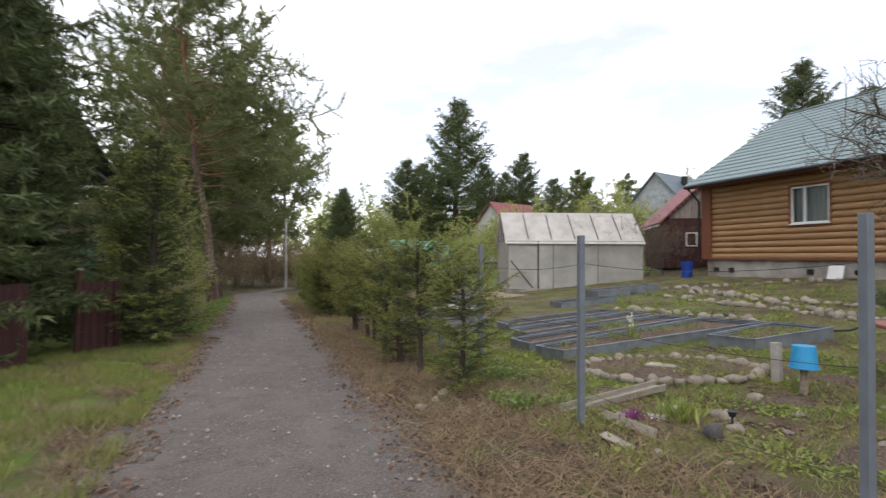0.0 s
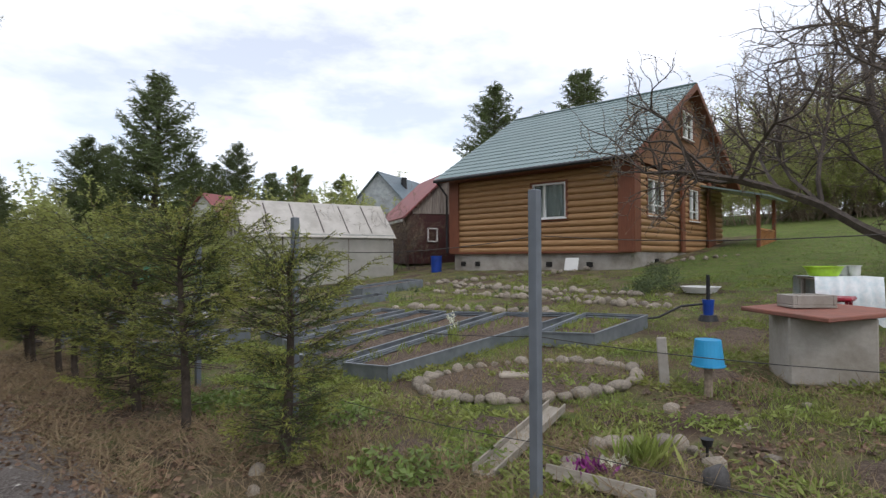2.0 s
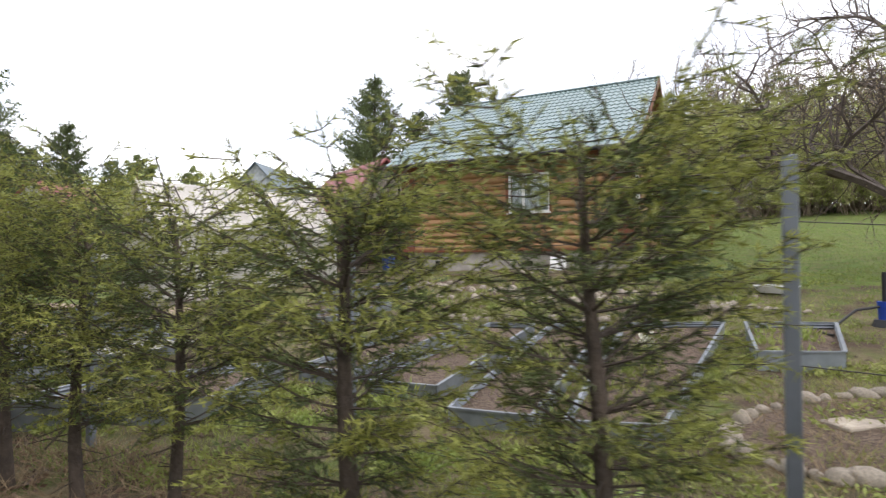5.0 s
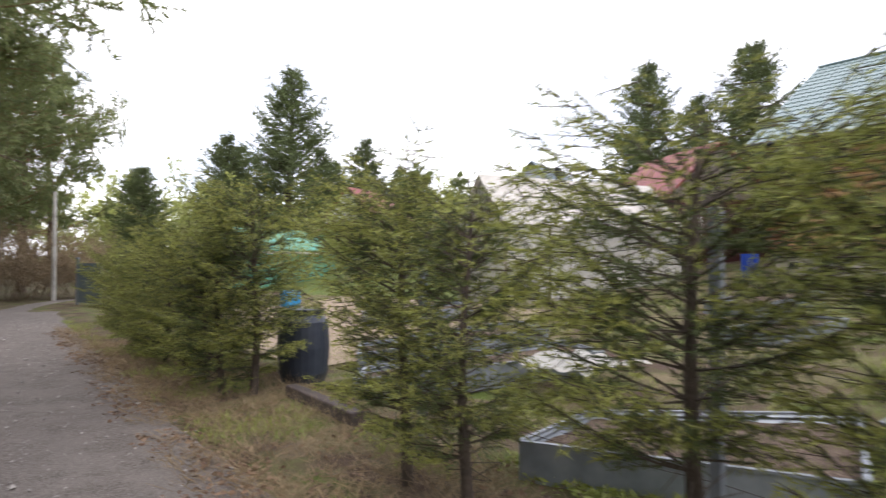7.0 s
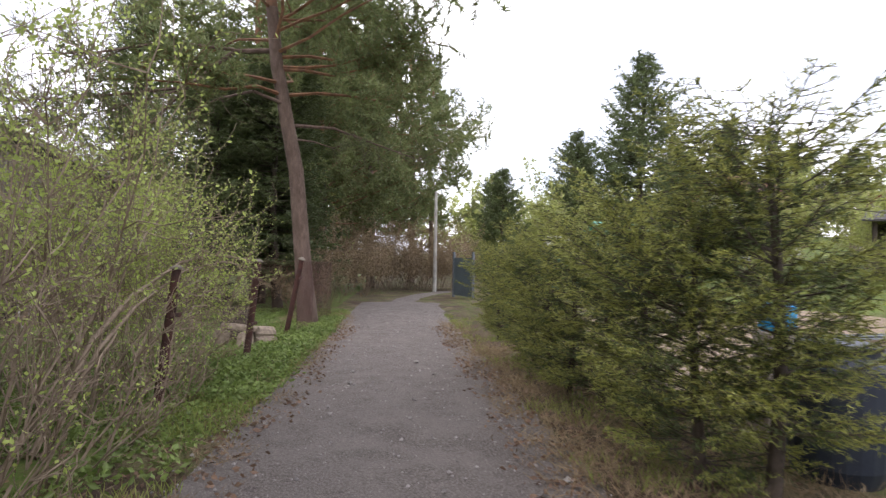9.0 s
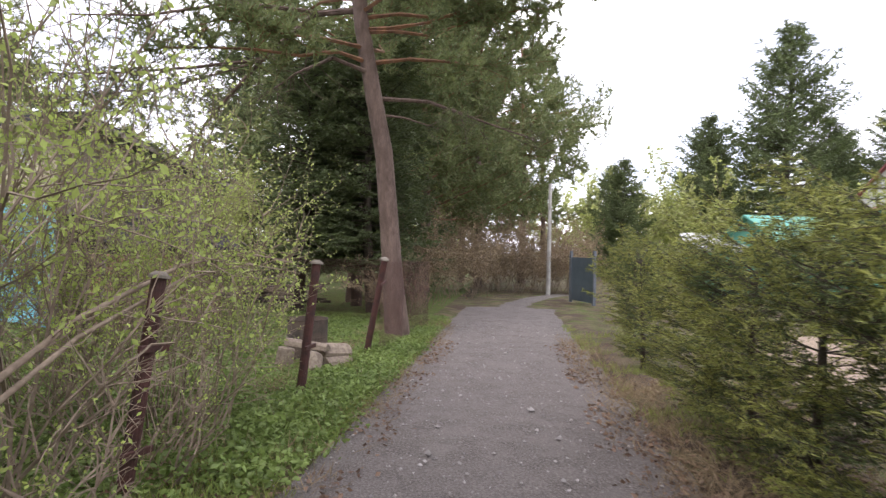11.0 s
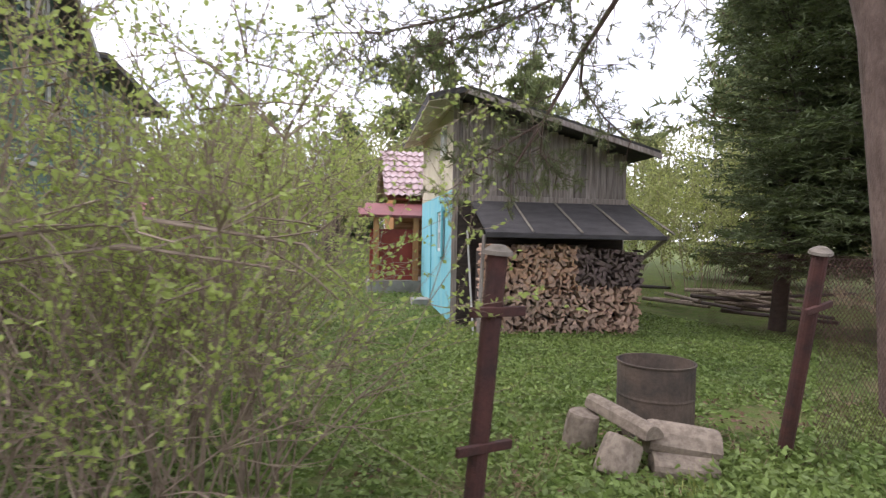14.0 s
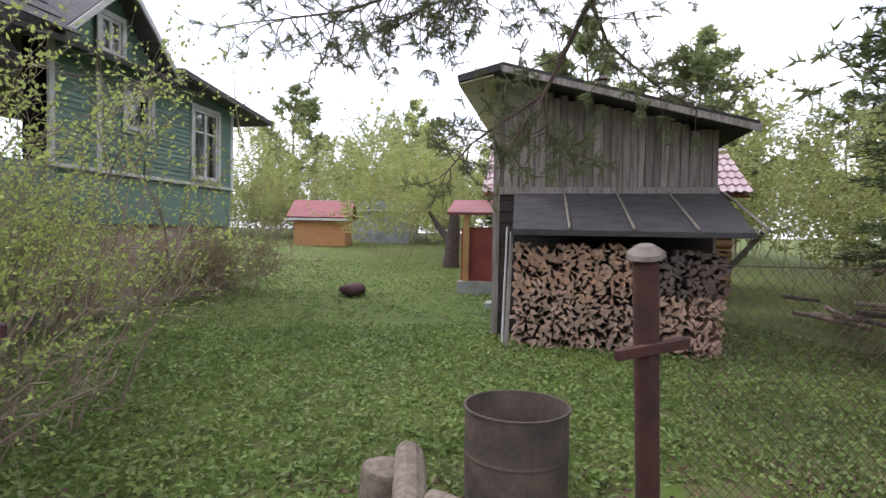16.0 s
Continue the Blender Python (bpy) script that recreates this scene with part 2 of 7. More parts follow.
M_firestuff = mat("split_wood_end_far", (0.37, 0.25, 0.18), 0.85, var=0.25, scale=9, bscale=70, other=(0.27, 0.175, 0.125), island=0.6, bump=0.5)
M_firegrey = mat("old_split_wood", (0.15, 0.11, 0.095), 0.9, var=0.25, scale=9, bscale=70, other=(0.09, 0.068, 0.06), obj=0.6, bump=0.5)
M_rustdrum = mat("rusty_drum", (0.125, 0.092, 0.068), 0.85, metal=0.1, var=0.35, scale=4, bscale=35, other=(0.06, 0.05, 0.04), bump=0.5, big=3.0)
M_sawn = mat("grey_log_wood", (0.27, 0.22, 0.165), 0.9, var=0.25, scale=7, bscale=45, other=(0.155, 0.12, 0.09), stretch=(3, 3, 3), bump=0.6, obj=0.3)
M_greenpaint = mat("green_clapboard", (0.1, 0.165, 0.125), 0.75, var=0.16, scale=3, other=(0.13, 0.19, 0.15), obj=0.25, stretch=(0.5, 0.5, 5), bump=0.3)
M_oldwhite = mat("old_white_paint", (0.52, 0.52, 0.49), 0.7, var=0.15, scale=5, other=(0.4, 0.4, 0.37), bump=0.2)
M_shingle = mat("grey_shingle", (0.085, 0.08, 0.078), 0.9, var=0.3, scale=4, bscale=25, other=(0.055, 0.052, 0.05), bump=0.6, obj=0.3)
M_brick = mat("old_brick", (0.25, 0.15, 0.11), 0.9, var=0.25, scale=5, other=(0.3, 0.25, 0.2), obj=0.5, bump=0.4)
M_pinkroof = mat("red_tile_sheet", (0.44, 0.33, 0.32), 0.5, var=0.12, scale=2, other=(0.36, 0.24, 0.23), bump=0.1)
M_redpaint = mat("red_paint", (0.28, 0.05, 0.03), 0.65, var=0.15, scale=3, other=(0.2, 0.036, 0.024))
M_orange = mat("orange_wood", (0.40, 0.20, 0.075), 0.6, var=0.15, scale=4, other=(0.3, 0.135, 0.05), obj=0.2, stretch=(4, 4, 1))
M_maroon = mat("dark_red_wall", (0.075, 0.026, 0.024), 0.75, var=0.2, scale=3, other=(0.05, 0.02, 0.02))
M_redroof = mat("dull_red_roof", (0.25, 0.075, 0.07), 0.6, var=0.15, scale=2, other=(0.19, 0.06, 0.058))
M_bluegrey = mat("blue_grey_roof", (0.115, 0.155, 0.18), 0.5, var=0.12, scale=2, other=(0.09, 0.12, 0.145))
M_palewall = mat("pale_siding", (0.38, 0.41, 0.42), 0.7, var=0.12, scale=2)
M_teal = mat("green_shed_paint", (0.10, 0.32, 0.24), 0.7, var=0.12, scale=2, other=(0.13, 0.36, 0.28))
M_blue = mat("blue_plastic", (0.035, 0.30, 0.56), 0.4, var=0.06, scale=4, other=(0.03, 0.26, 0.5), bump=0.03)
M_deepblue = mat("deep_blue_plastic", (0.012, 0.05, 0.30), 0.4, var=0.1, scale=4, bump=0.03)
M_navy = mat("dark_barrel_plastic", (0.022, 0.028, 0.042), 0.45, var=0.2, scale=3, other=(0.035, 0.042, 0.055), bump=0.1)
M_lime = mat("lime_plastic", (0.38, 0.62, 0.03), 0.4, var=0.06, bump=0.03)
M_redplastic = mat("red_plastic", (0.34, 0.012, 0.03), 0.4, var=0.08, bump=0.03)
M_cloth = mat("flowered_oilcloth", (0.66, 0.68, 0.68), 0.5, var=0.1, scale=12, other=(0.5, 0.58, 0.6), bump=0.1)
M_rustslab = mat("rust_painted_slab", (0.255, 0.10, 0.07), 0.7, var=0.2, scale=4, other=(0.19, 0.085, 0.065), bump=0.3)
M_black = mat("black_rubber", (0.016, 0.016, 0.018), 0.5, var=0.2, bump=0.1)
M_purple = mat("purple_petals", (0.16, 0.02, 0.13), 0.6, var=0.1, island=0.6, bump=0)
M_petal = mat("pale_petals", (0.70, 0.70, 0.56), 0.6, var=0.1, island=0.2, bump=0, translucent=0.2)
M_yellow = mat("yellow_flowers", (0.55, 0.5, 0.03), 0.6, var=0.1, island=0.5, bump=0, translucent=0.2)
M_bushgreen = mat("juniper", (0.085, 0.11, 0.05), 0.7, var=0.15, island=0.7, bump=0, translucent=0.1)
M_polecon = mat("pole_concrete", (0.48, 0.46, 0.42), 0.9, var=0.1, scale=3)
M_plank = mat("old_gutter_board", (0.33, 0.30, 0.25), 0.85, var=0.2, scale=6, other=(0.24, 0.21, 0.17), stretch=(1, 6, 6))


def glass_mat(name, tint=(0.05, 0.06, 0.065)):
    m = bpy.data.materials.new(name)
    m.use_nodes = True
    p = m.node_tree.nodes["Principled BSDF"]
    p.inputs["Base Color"].default_value = (0.9, 0.95, 0.95, 1)
    p.inputs["Roughness"].default_value = 0.03
    p.inputs["Transmission Weight"].default_value = 1.0
    p.inputs["IOR"].default_value = 1.45
    return m


M_glass = glass_mat("window_glass")

# ---- geometry kit ----
RNG = np.random.default_rng(7)


def gz(x, y):
    """Height of the land: the lane falls gently to the north, gardens rise on both sides."""
    z = -0.0152 * max(-40, min(60, y))
    if x > 4.5:
        z += 0.098 * min(x - 4.5, 13) + 0.11 * max(0, min(x - 17.5, 45))
    if x < -9:
        z += 0.042 * min(-9 - x, 40)
    return z


def gza(X, Y):
    Z = -0.0152 * np.clip(Y, -40, 60)
    Z = Z + np.where(X > 4.5, 0.098 * np.clip(X - 4.5, 0, 13) + 0.11 * np.clip(X - 17.5, 0, 45), 0)
    return Z + np.where(X < -9, 0.042 * np.clip(-9 - X, 0, 40), 0)


def mesh_tris(name, V, F, mats, idx=None, smooth=False):
    """A mesh from numpy arrays: V (n,3), F (m,k) with k 3 or 4, idx one material index a face."""
    me = bpy.data.meshes.new(name)
    V, F = np.asarray(V, np.float32), np.asarray(F, np.int32)
    k = F.shape[1]
    me.vertices.add(len(V))
    me.vertices.foreach_set("co", V.ravel())
    me.loops.add(F.size)
    me.loops.foreach_set("vertex_index", F.ravel())
    me.polygons.add(len(F))
    me.polygons.foreach_set("loop_start", np.arange(0, F.size, k, dtype=np.int32))
    if idx is not None:
        me.polygons.foreach_set("material_index", np.asarray(idx, np.int32))
    me.polygons.foreach_set("use_smooth", np.full(len(F), smooth))
    for m in mats if isinstance(mats, (list, tuple)) else [mats]:
        me.materials.append(m)
    me.update(calc_edges=True)
    return me


def thing(name, x, y, z, label, category, group="", rz=0.0, kind=""):
    ob = new(name)
    ob.empty_display_size = 0.1
    ob.matrix_basis = pose(x, y, z, 0, 0, rz)
    return tagged(ob, label, category, group, kind)


def hang(name, me, parent=None, label="", m=None):
    ob = new(name, me)
    ob.parent = parent
    if m is not None:
        ob.matrix_basis = m
    if label:
        tagged(ob, label)
    return ob


def part(name, bm, material, parent, label="", m=None):
    me = bpy.data.meshes.new(name)
    bm.to_mesh(me)
    bm.free()
    me.materials.append(material)
    return hang(name, me, parent, label, m)


def box_bm(lo, hi, bevel=0.0, bm=None, m=None):
    bm = bm or bmesh.new()
    lo, hi = Vector(lo), Vector(hi)
    mm = Matrix.Translation((lo + hi) / 2) @ Matrix.Diagonal((*(hi - lo), 1))
    r = bmesh.ops.create_cube(bm, size=1, matrix=(m @ mm) if m is not None else mm)
    if bevel:
        es = {e for v in r["verts"] for e in v.link_edges}
        bmesh.ops.bevel(bm, geom=list(es), offset=bevel, segments=1, affect="EDGES")
    return bm


def box(name, lo, hi, material, parent, label="", bevel=0.006, m=None):
    return part(name, box_bm(lo, hi, bevel), material, parent, label, m)


def cyl_bm(r1, r2, h, seg=16, bm=None, m=None, cap=True):
    bm = bm or bmesh.new()
    mm = Matrix.Translation((0, 0, h / 2))
    bmesh.ops.create_cone(bm, cap_ends=cap, segments=seg, radius1=r1, radius2=r2, depth=h, matrix=(m @ mm) if m is not None else mm)
    return bm


def tube_arrays(A, B, ra, rb, sides=4):
    """Prisms from A to B with radii ra, rb."""
    A, B = np.asarray(A, float), np.asarray(B, float)
    n = len(A)
    d = B - A
    d /= np.maximum(np.linalg.norm(d, axis=1, keepdims=True), 1e-9)
    h = np.where(np.abs(d[:, 2:3]) > 0.9, np.array([[1.0, 0, 0]]), np.array([[0, 0, 1.0]]))
    u = np.cross(d, h)
    u /= np.maximum(np.linalg.norm(u, axis=1, keepdims=True), 1e-9)
    w = np.cross(d, u)
    V = np.empty((n, 2, sides, 3))
    for k in range(sides):
        a = 2 * math.pi * k / sides
        o = math.cos(a) * u + math.sin(a) * w
        V[:, 0, k], V[:, 1, k] = A + o * np.reshape(ra, (-1, 1)), B + o * np.reshape(rb, (-1, 1))
    base = np.arange(n)[:, None] * 2 * sides
    F = []
    for k in range(sides):
        j = (k + 1) % sides
        F.append(np.stack([base[:, 0] + k, base[:, 0] + j, base[:, 0] + sides + j, base[:, 0] + sides + k], 1))
    return V.reshape(-1, 3), np.concatenate(F)


def path_tube(pts, radii, sides=8):
    """One smooth tapering tube along pts."""
    pts = np.asarray(pts, float)
    n = len(pts)
    d = np.gradient(pts, axis=0)
    d /= np.linalg.norm(d, axis=1, keepdims=True)
    ref = np.array([0.3, 0.9, 0.1]) if abs(d[0][2]) > 0.7 else np.array([0, 0, 1.0])
    u = np.cross(d, ref)
    u /= np.maximum(np.linalg.norm(u, axis=1, keepdims=True), 1e-9)
    w = np.cross(d, u)
    V = np.empty((n, sides, 3))
    for k in range(sides):
        a = 2 * math.pi * k / sides
        V[:, k] = pts + (math.cos(a) * u + math.sin(a) * w) * np.reshape(radii, (-1, 1))
    F = []
    for i in range(n - 1):
        for k in range(sides):
            j = (k + 1) % sides
            F.append((i * sides + k, i * sides + j, (i + 1) * sides + j, (i + 1) * sides + k))
    return V.reshape(-1, 3), np.array(F)


def blades(P, D, L, W, rng, fold=0.0):
    """Diamond-shaped leaves or needles from P along D."""
    n = len(P)
    D = D / np.maximum(np.linalg.norm(D, axis=1, keepdims=True), 1e-9)
    S = np.cross(D, rng.normal(size=(n, 3)))
    S /= np.maximum(np.linalg.norm(S, axis=1, keepdims=True), 1e-9)
    L, W = np.reshape(L * np.ones(n), (-1, 1)), np.reshape(W * np.ones(n), (-1, 1))
    N = np.cross(D, S) * fold
    mid = P + D * L * 0.5
    V = np.stack([P, mid + S * W / 2 + N * W, P + D * L, mid - S * W / 2 + N * W], 1).reshape(-1, 3)
    F = np.arange(n * 4).reshape(n, 4)
    return V, F


def needles(P, D, L, W, rng):
    """Thin pointed blades, one triangle each."""
    n = len(P)
    D = D / np.maximum(np.linalg.norm(D, axis=1, keepdims=True), 1e-9)
    S = np.cross(D, rng.normal(size=(n, 3)))
    S /= np.maximum(np.linalg.norm(S, axis=1, keepdims=True), 1e-9)
    L, W = np.reshape(L * np.ones(n), (-1, 1)), np.reshape(W * np.ones(n), (-1, 1))
    V = np.stack([P - S * W / 2, P + S * W / 2, P + D * L], 1).reshape(-1, 3)
    return V, np.arange(n * 3).reshape(n, 3)


def quads_to_tris(F):
    return np.concatenate([F[:, [0, 1, 2]], F[:, [0, 2, 3]]])


def along(A, B, per_m, rng):
    """Random points on the segments A-B, and which segment each is on."""
    ln = np.linalg.norm(B - A, axis=1)
    n = np.maximum(1, rng.poisson(np.maximum(ln * per_m, 0.01)))
    k = np.repeat(np.arange(len(A)), n)
    t = rng.random((len(k), 1))
    d = (B - A) / np.maximum(ln[:, None], 1e-6)
    return A[k] + (B[k] - A[k]) * t, d[k], t[:, 0], k


def join(arrs):
    Vs, Fs, o = [], [], 0
    for V, F in arrs:
        Vs.append(V)
        Fs.append(F + o)
        o += len(V)
    return np.concatenate(Vs), np.concatenate(Fs)

# ---- land ----


def axis(lo, hi, step, far):
    a = list(np.arange(lo, hi + 1e-6, step))
    d, x = step, hi
    while x < far:
        d *= 1.35
        x += d
        a.append(x)
    d, x = step, lo
    while x > -far:
        d *= 1.35
        x -= d
        a.insert(0, x)
    return np.array(a)


gx, gy = axis(-13, 19, 0.19, 1800), axis(-4, 34, 0.19, 1800)
GX, GY = np.meshgrid(gx, gy, indexing="ij")
GZ = gza(GX, GY)
near = (np.abs(GX - 3) < 17) & (np.abs(GY - 15) < 20)
rough = np.array([noise.noise((x * 1.3, y * 1.3, 0)) * 0.035 + noise.noise((x * 4, y * 4, 3)) * 0.018 for x, y in zip(GX.ravel(), GY.ravel())]).reshape(GX.shape)
on_road = (GX > -1.6) & (GX < 1.8)
GZ = GZ + np.where(near & ~on_road, rough, 0) - np.where(on_road & near, 0.03, 0)
far_rise = np.clip((np.hypot(GX, GY - 15) - 70) / 60, 0, 1)
GZ = GZ - far_rise * 0.3
nx, ny = len(gx), len(gy)
I = (np.arange(nx - 1)[:, None] * ny + np.arange(ny - 1)[None]).ravel()
GF = np.stack([I, I + ny, I + ny + 1, I + 1], 1)
cx = GX[:-1, :-1].ravel() + 0.095
gmat = np.where(cx < -1.7, 1, 0)
cy = GY[:-1, :-1].ravel()
wob = np.array([1.6 * noise.noise((0.5 * a, 0.5 * b, 2)) + 0.5 * noise.noise((2 * a, 2 * b, 7)) if 10 < a < 18 and -5 < b < 14 else 0 for a, b in zip(cx, cy)])
gmat = np.where((cx > 13.5 + wob) & (cy < 9.5 + wob), 1, gmat)
gmat = np.where(cx > 27, 1, gmat)
gmat = np.where((cx > 9.3 + 0.3 * wob) & (cy > 21.5), 1, gmat)
ground = new("ground", mesh_tris("ground", np.stack([GX, GY, GZ], -1).reshape(-1, 3), GF, [M_ground, M_lawn], gmat, True))
tagged(ground, "garden ground of grass, bare soil and lawn", "ground", kind="structure")

# the gravel lane
ys = np.arange(-6, 43, 0.16)
us = np.linspace(0, 1, 19)
RV = []
for y in ys:
    xl = -1.22 - 0.26 * max(0, min(1, (9 - y) / 6)) + 0.11 * noise.noise((y * 0.9, 3.1, 0)) + 0.06 * noise.noise((y * 3.7, 1.1, 0)) + 0.25 * max(0, (y - 30) / 14) ** 2
    xr = 1.46 + 0.003 * y + 0.22 * max(0, min(1, (9 - y) / 6)) + 0.12 * noise.noise((y * 0.8, 7.7, 0)) + 0.06 * noise.noise((y * 3.9, 5.1, 0)) + 0.35 * max(0, (y - 30) / 14) ** 2
    turn = 0.022 * max(0, y - 33) ** 2
    for u in us:
        x = xl + (xr - xl) * u + turn
        crown = 0.03 * math.sin(math.pi * u) - 0.012 * math.exp(-((u - 0.28) / 0.09) ** 2) - 0.012 * math.exp(-((u - 0.72) / 0.09) ** 2)
        RV.append((x, y, gz(x, y) - 0.018 + crown + (0.01 * noise.noise((x * 5, y * 5, 9)) if y < 46 else 0)))
k = len(us)
I = (np.arange(len(ys) - 1)[:, None] * k + np.arange(k - 1)[None]).ravel()
road = new("road", mesh_tris("road", np.array(RV), np.stack([I, I + 1, I + k + 1, I + k], 1), M_road, None, True))
tagged(road, "grey gravel lane with scattered pale pebbles", "road", kind="structure")

# pebbles on the lane
n = 7500
px, py = RNG.uniform(-1.35, 1.55, n), RNG.uniform(1.5, 30, n) ** 1.0
ps = RNG.gamma(1.3, 0.0042, n) + 0.0025
octv = np.array([(1, 0, 0), (-1, 0, 0), (0, 1, 0), (0, -1, 0), (0, 0, 0.7), (0, 0, -0.7)], float)
octf = np.array([(0, 2, 4), (2, 1, 4), (1, 3, 4), (3, 0, 4), (2, 0, 5), (1, 2, 5), (3, 1, 5), (0, 3, 5)])
PV = octv[None] * (ps[:, None, None] * RNG.uniform(0.6, 1.3, (n, 6, 1)))
ang = RNG.uniform(0, 6.28, n)
ca, sa = np.cos(ang)[:, None], np.sin(ang)[:, None]
PV = np.stack([PV[..., 0] * ca - PV[..., 1] * sa, PV[..., 0] * sa + PV[..., 1] * ca, PV[..., 2]], -1)
PV += np.stack([px, py, gza(px, py) + 0.006 + 0.02 * (1 - (px / 1.5) ** 2)], -1)[:, None]
pebbles = new("pebbles", mesh_tris("pebbles", PV.reshape(-1, 3), (octf[None] + np.arange(n)[:, None, None] * 6).reshape(-1, 3), M_pebble))
tagged(pebbles, "loose pale pebbles lying on the gravel lane", "gravel", kind="stuff")


def scatter_blades(name, label, category, material, xy, lo, hi, width, lean, rng, per=1, spread=0.03, leafy=False):
    """Many upright or leaning blades on the land at the points xy."""
    P = np.repeat(xy, per, 0) + rng.normal(scale=spread, size=(len(xy) * per, 2))
    Z = gza(P[:, 0], P[:, 1]) - 0.01
    n = len(P)
    D = np.stack([rng.normal(scale=lean, size=n), rng.normal(scale=lean, size=n), np.ones(n)], 1)
    if leafy:
        D[:, 2] = rng.uniform(0.05, 0.6, n)
        Z = Z + rng.uniform(0.01, leafy, n)
    V, F = blades(np.column_stack([P, Z]), D, rng.uniform(lo, hi, n), rng.uniform(0.6, 1.2, n) * width, rng, 0.12)
    ob = new(name, mesh_tris(name, V, F, material))
    return tagged(ob, label, category, kind="stuff")


def field(n, x0, x1, y0, y1, rng, freq=0.7, cut=-0.1, seed=0.0):
    """Points in a rectangle, thinned to patches."""
    q = np.column_stack([rng.uniform(x0, x1, n * 2), rng.uniform(y0, y1, n * 2)])
    keep = np.array([noise.noise((a * freq, b * freq, seed)) > cut for a, b in q])
    return q[keep][:n]


r = np.random.default_rng(11)
scatter_blades("verge_grass", "short green grass along the lane", "grass", M_grass, np.concatenate([field(9000, -3.6, -1.1, 1.8, 13, r, 0.9, -0.25, 1), field(1600, -2.0, -1.15, 14, 30, r, 0.9, -0.1, 1), field(1200, 1.45, 2.6, 14, 30, r, 1.2, 0.05, 4)]), 0.05, 0.17, 0.008, 0.5, r, 5)
scatter_blades("dry_grass", "matted straw-coloured dry grass below the hedge", "grass", M_dry, np.concatenate([field(7500, 1.4, 3.2, 2.5, 24, r, 1.1, -0.25, 2), field(3500, -3.4, -1.05, 1.8, 13, r, 1.3, 0.0, 3), field(1500, 1.15, 1.7, 2.5, 28, r, 1.6, -0.1, 23), field(1000, -1.45, -0.95, 1.8, 30, r, 1.6, 0.0, 24), field(1000, -2.6, -1.3, 20, 30, r, 1.3, 0.0, 3), field(1500, 3.0, 7.0, 2.5, 7.5, r, 1.2, 0.1, 8)]), 0.08, 0.26, 0.006, 1.3, r, 3, 0.05)
scatter_blades("straw", "long dry straw lying flat on the garden ground", "straw", M_dry, np.concatenate([field(1500, 1.5, 4.2, 2.2, 7.5, r, 0.9, 0.0, 31), field(700, 4, 8, 2.2, 5.5, r, 0.9, 0.15, 32), field(900, 1.4, 2.8, 7.5, 24, r, 0.9, 0.0, 33)]), 0.15, 0.42, 0.005, 4.0, r, 4, 0.09)
scatter_blades("garden_grass", "patchy green grass and weeds in the garden", "grass", M_grass, np.concatenate([field(15000, 2.6, 10, 2.5, 13, r, 1.0, -0.15, 5), field(4500, 2.6, 7.5, 2.5, 8.5, r, 1.4, 0.12, 45), field(2500, 4.2, 9, 18.3, 20.4, r, 0.5, -0.5, 5), field(5000, 10, 16.2, 4.0, 20, r, 0.8, -0.1, 6), field(2500, 2.8, 9, 13, 24, r, 0.8, 0.0, 9)]), 0.03, 0.11, 0.008, 0.7, r, 3, 0.04)
scatter_blades("garden_weeds", "broad-leaved green weeds in the garden plot", "weeds", M_grass, np.concatenate([field(2600, 2.7, 9.5, 2.6, 8.5, r, 1.3, 0.12, 41), field(1300, 2.7, 5.2, 8.5, 14, r, 1.3, 0.05, 42), field(900, 9, 15, 5, 13, r, 1.1, 0.1, 43)]), 0.04, 0.1, 0.026, 0.8, r, 6, 0.06, leafy=0.05)
scatter_blades("lawn_grass", "fresh green lawn behind the house garden", "grass", M_lawnleaf, field(6000, 12, 30, 0.5, 9.5, r, 0.4, -0.6, 5), 0.03, 0.09, 0.012, 0.6, r, 3, 0.06)
scatter_blades("ground_cover", "low broad-leaved green ground cover on the old lawn", "ground cover", M_lawnleaf, np.concatenate([field(13000, -9, -1.35, 18.5, 31, r, 0.6, -0.5, 2), field(4500, -20, -9, 18, 31, r, 0.5, -0.5, 2), field(1200, -2.0, -1.2, 20.5, 27, r, 0.6, -0.4, 2)]), 0.035, 0.078, 0.034, 1.2, r, 6, 0.07, leafy=0.06)
scatter_blades("far_lawn_grass", "bright green meadow grass", "grass", M_grass, field(7000, -34, -9, 16, 36, r, 0.3, -0.6, 2), 0.04, 0.12, 0.02, 0.6, r, 2, 0.08)
scatter_blades("nettles", "young bright green weeds at the foot of the bushes", "weeds", M_lawnleaf, np.concatenate([field(220, -1.9, -1.25, 14, 20, r, 0.9, 0.1, 12), field(2600, -2.1, -1.2, 20, 28, r, 0.9, -0.4, 12), field(500, 2.6, 3.6, 5.5, 9, r, 1.0, 0.0, 13)]), 0.04, 0.085, 0.036, 0.9, r, 5, 0.05, leafy=0.14)
scatter_blades("dead_leaves", "brown dead leaves on the lane's edge and below the bushes", "leaves", M_deadleaf, np.concatenate([field(3000, -3.2, -0.75, 12, 27, r, 1.3, -0.2, 15), field(1500, 1.0, 1.7, 3, 27, r, 1.5, -0.2, 21), field(1100, -1.5, -0.85, 1.8, 13, r, 1.5, -0.1, 22), field(1500, 1.3, 3.0, 3, 24, r, 1.3, -0.1, 16), field(2600, 1.35, 3.1, 2.5, 14, r, 1.5, -0.2, 17), field(1200, 2.8, 7, 2.5, 6, r, 1.4, 0.1, 18)]), 0.03, 0.07, 0.035, 3.0, r, 2, 0.05, leafy=0.03)

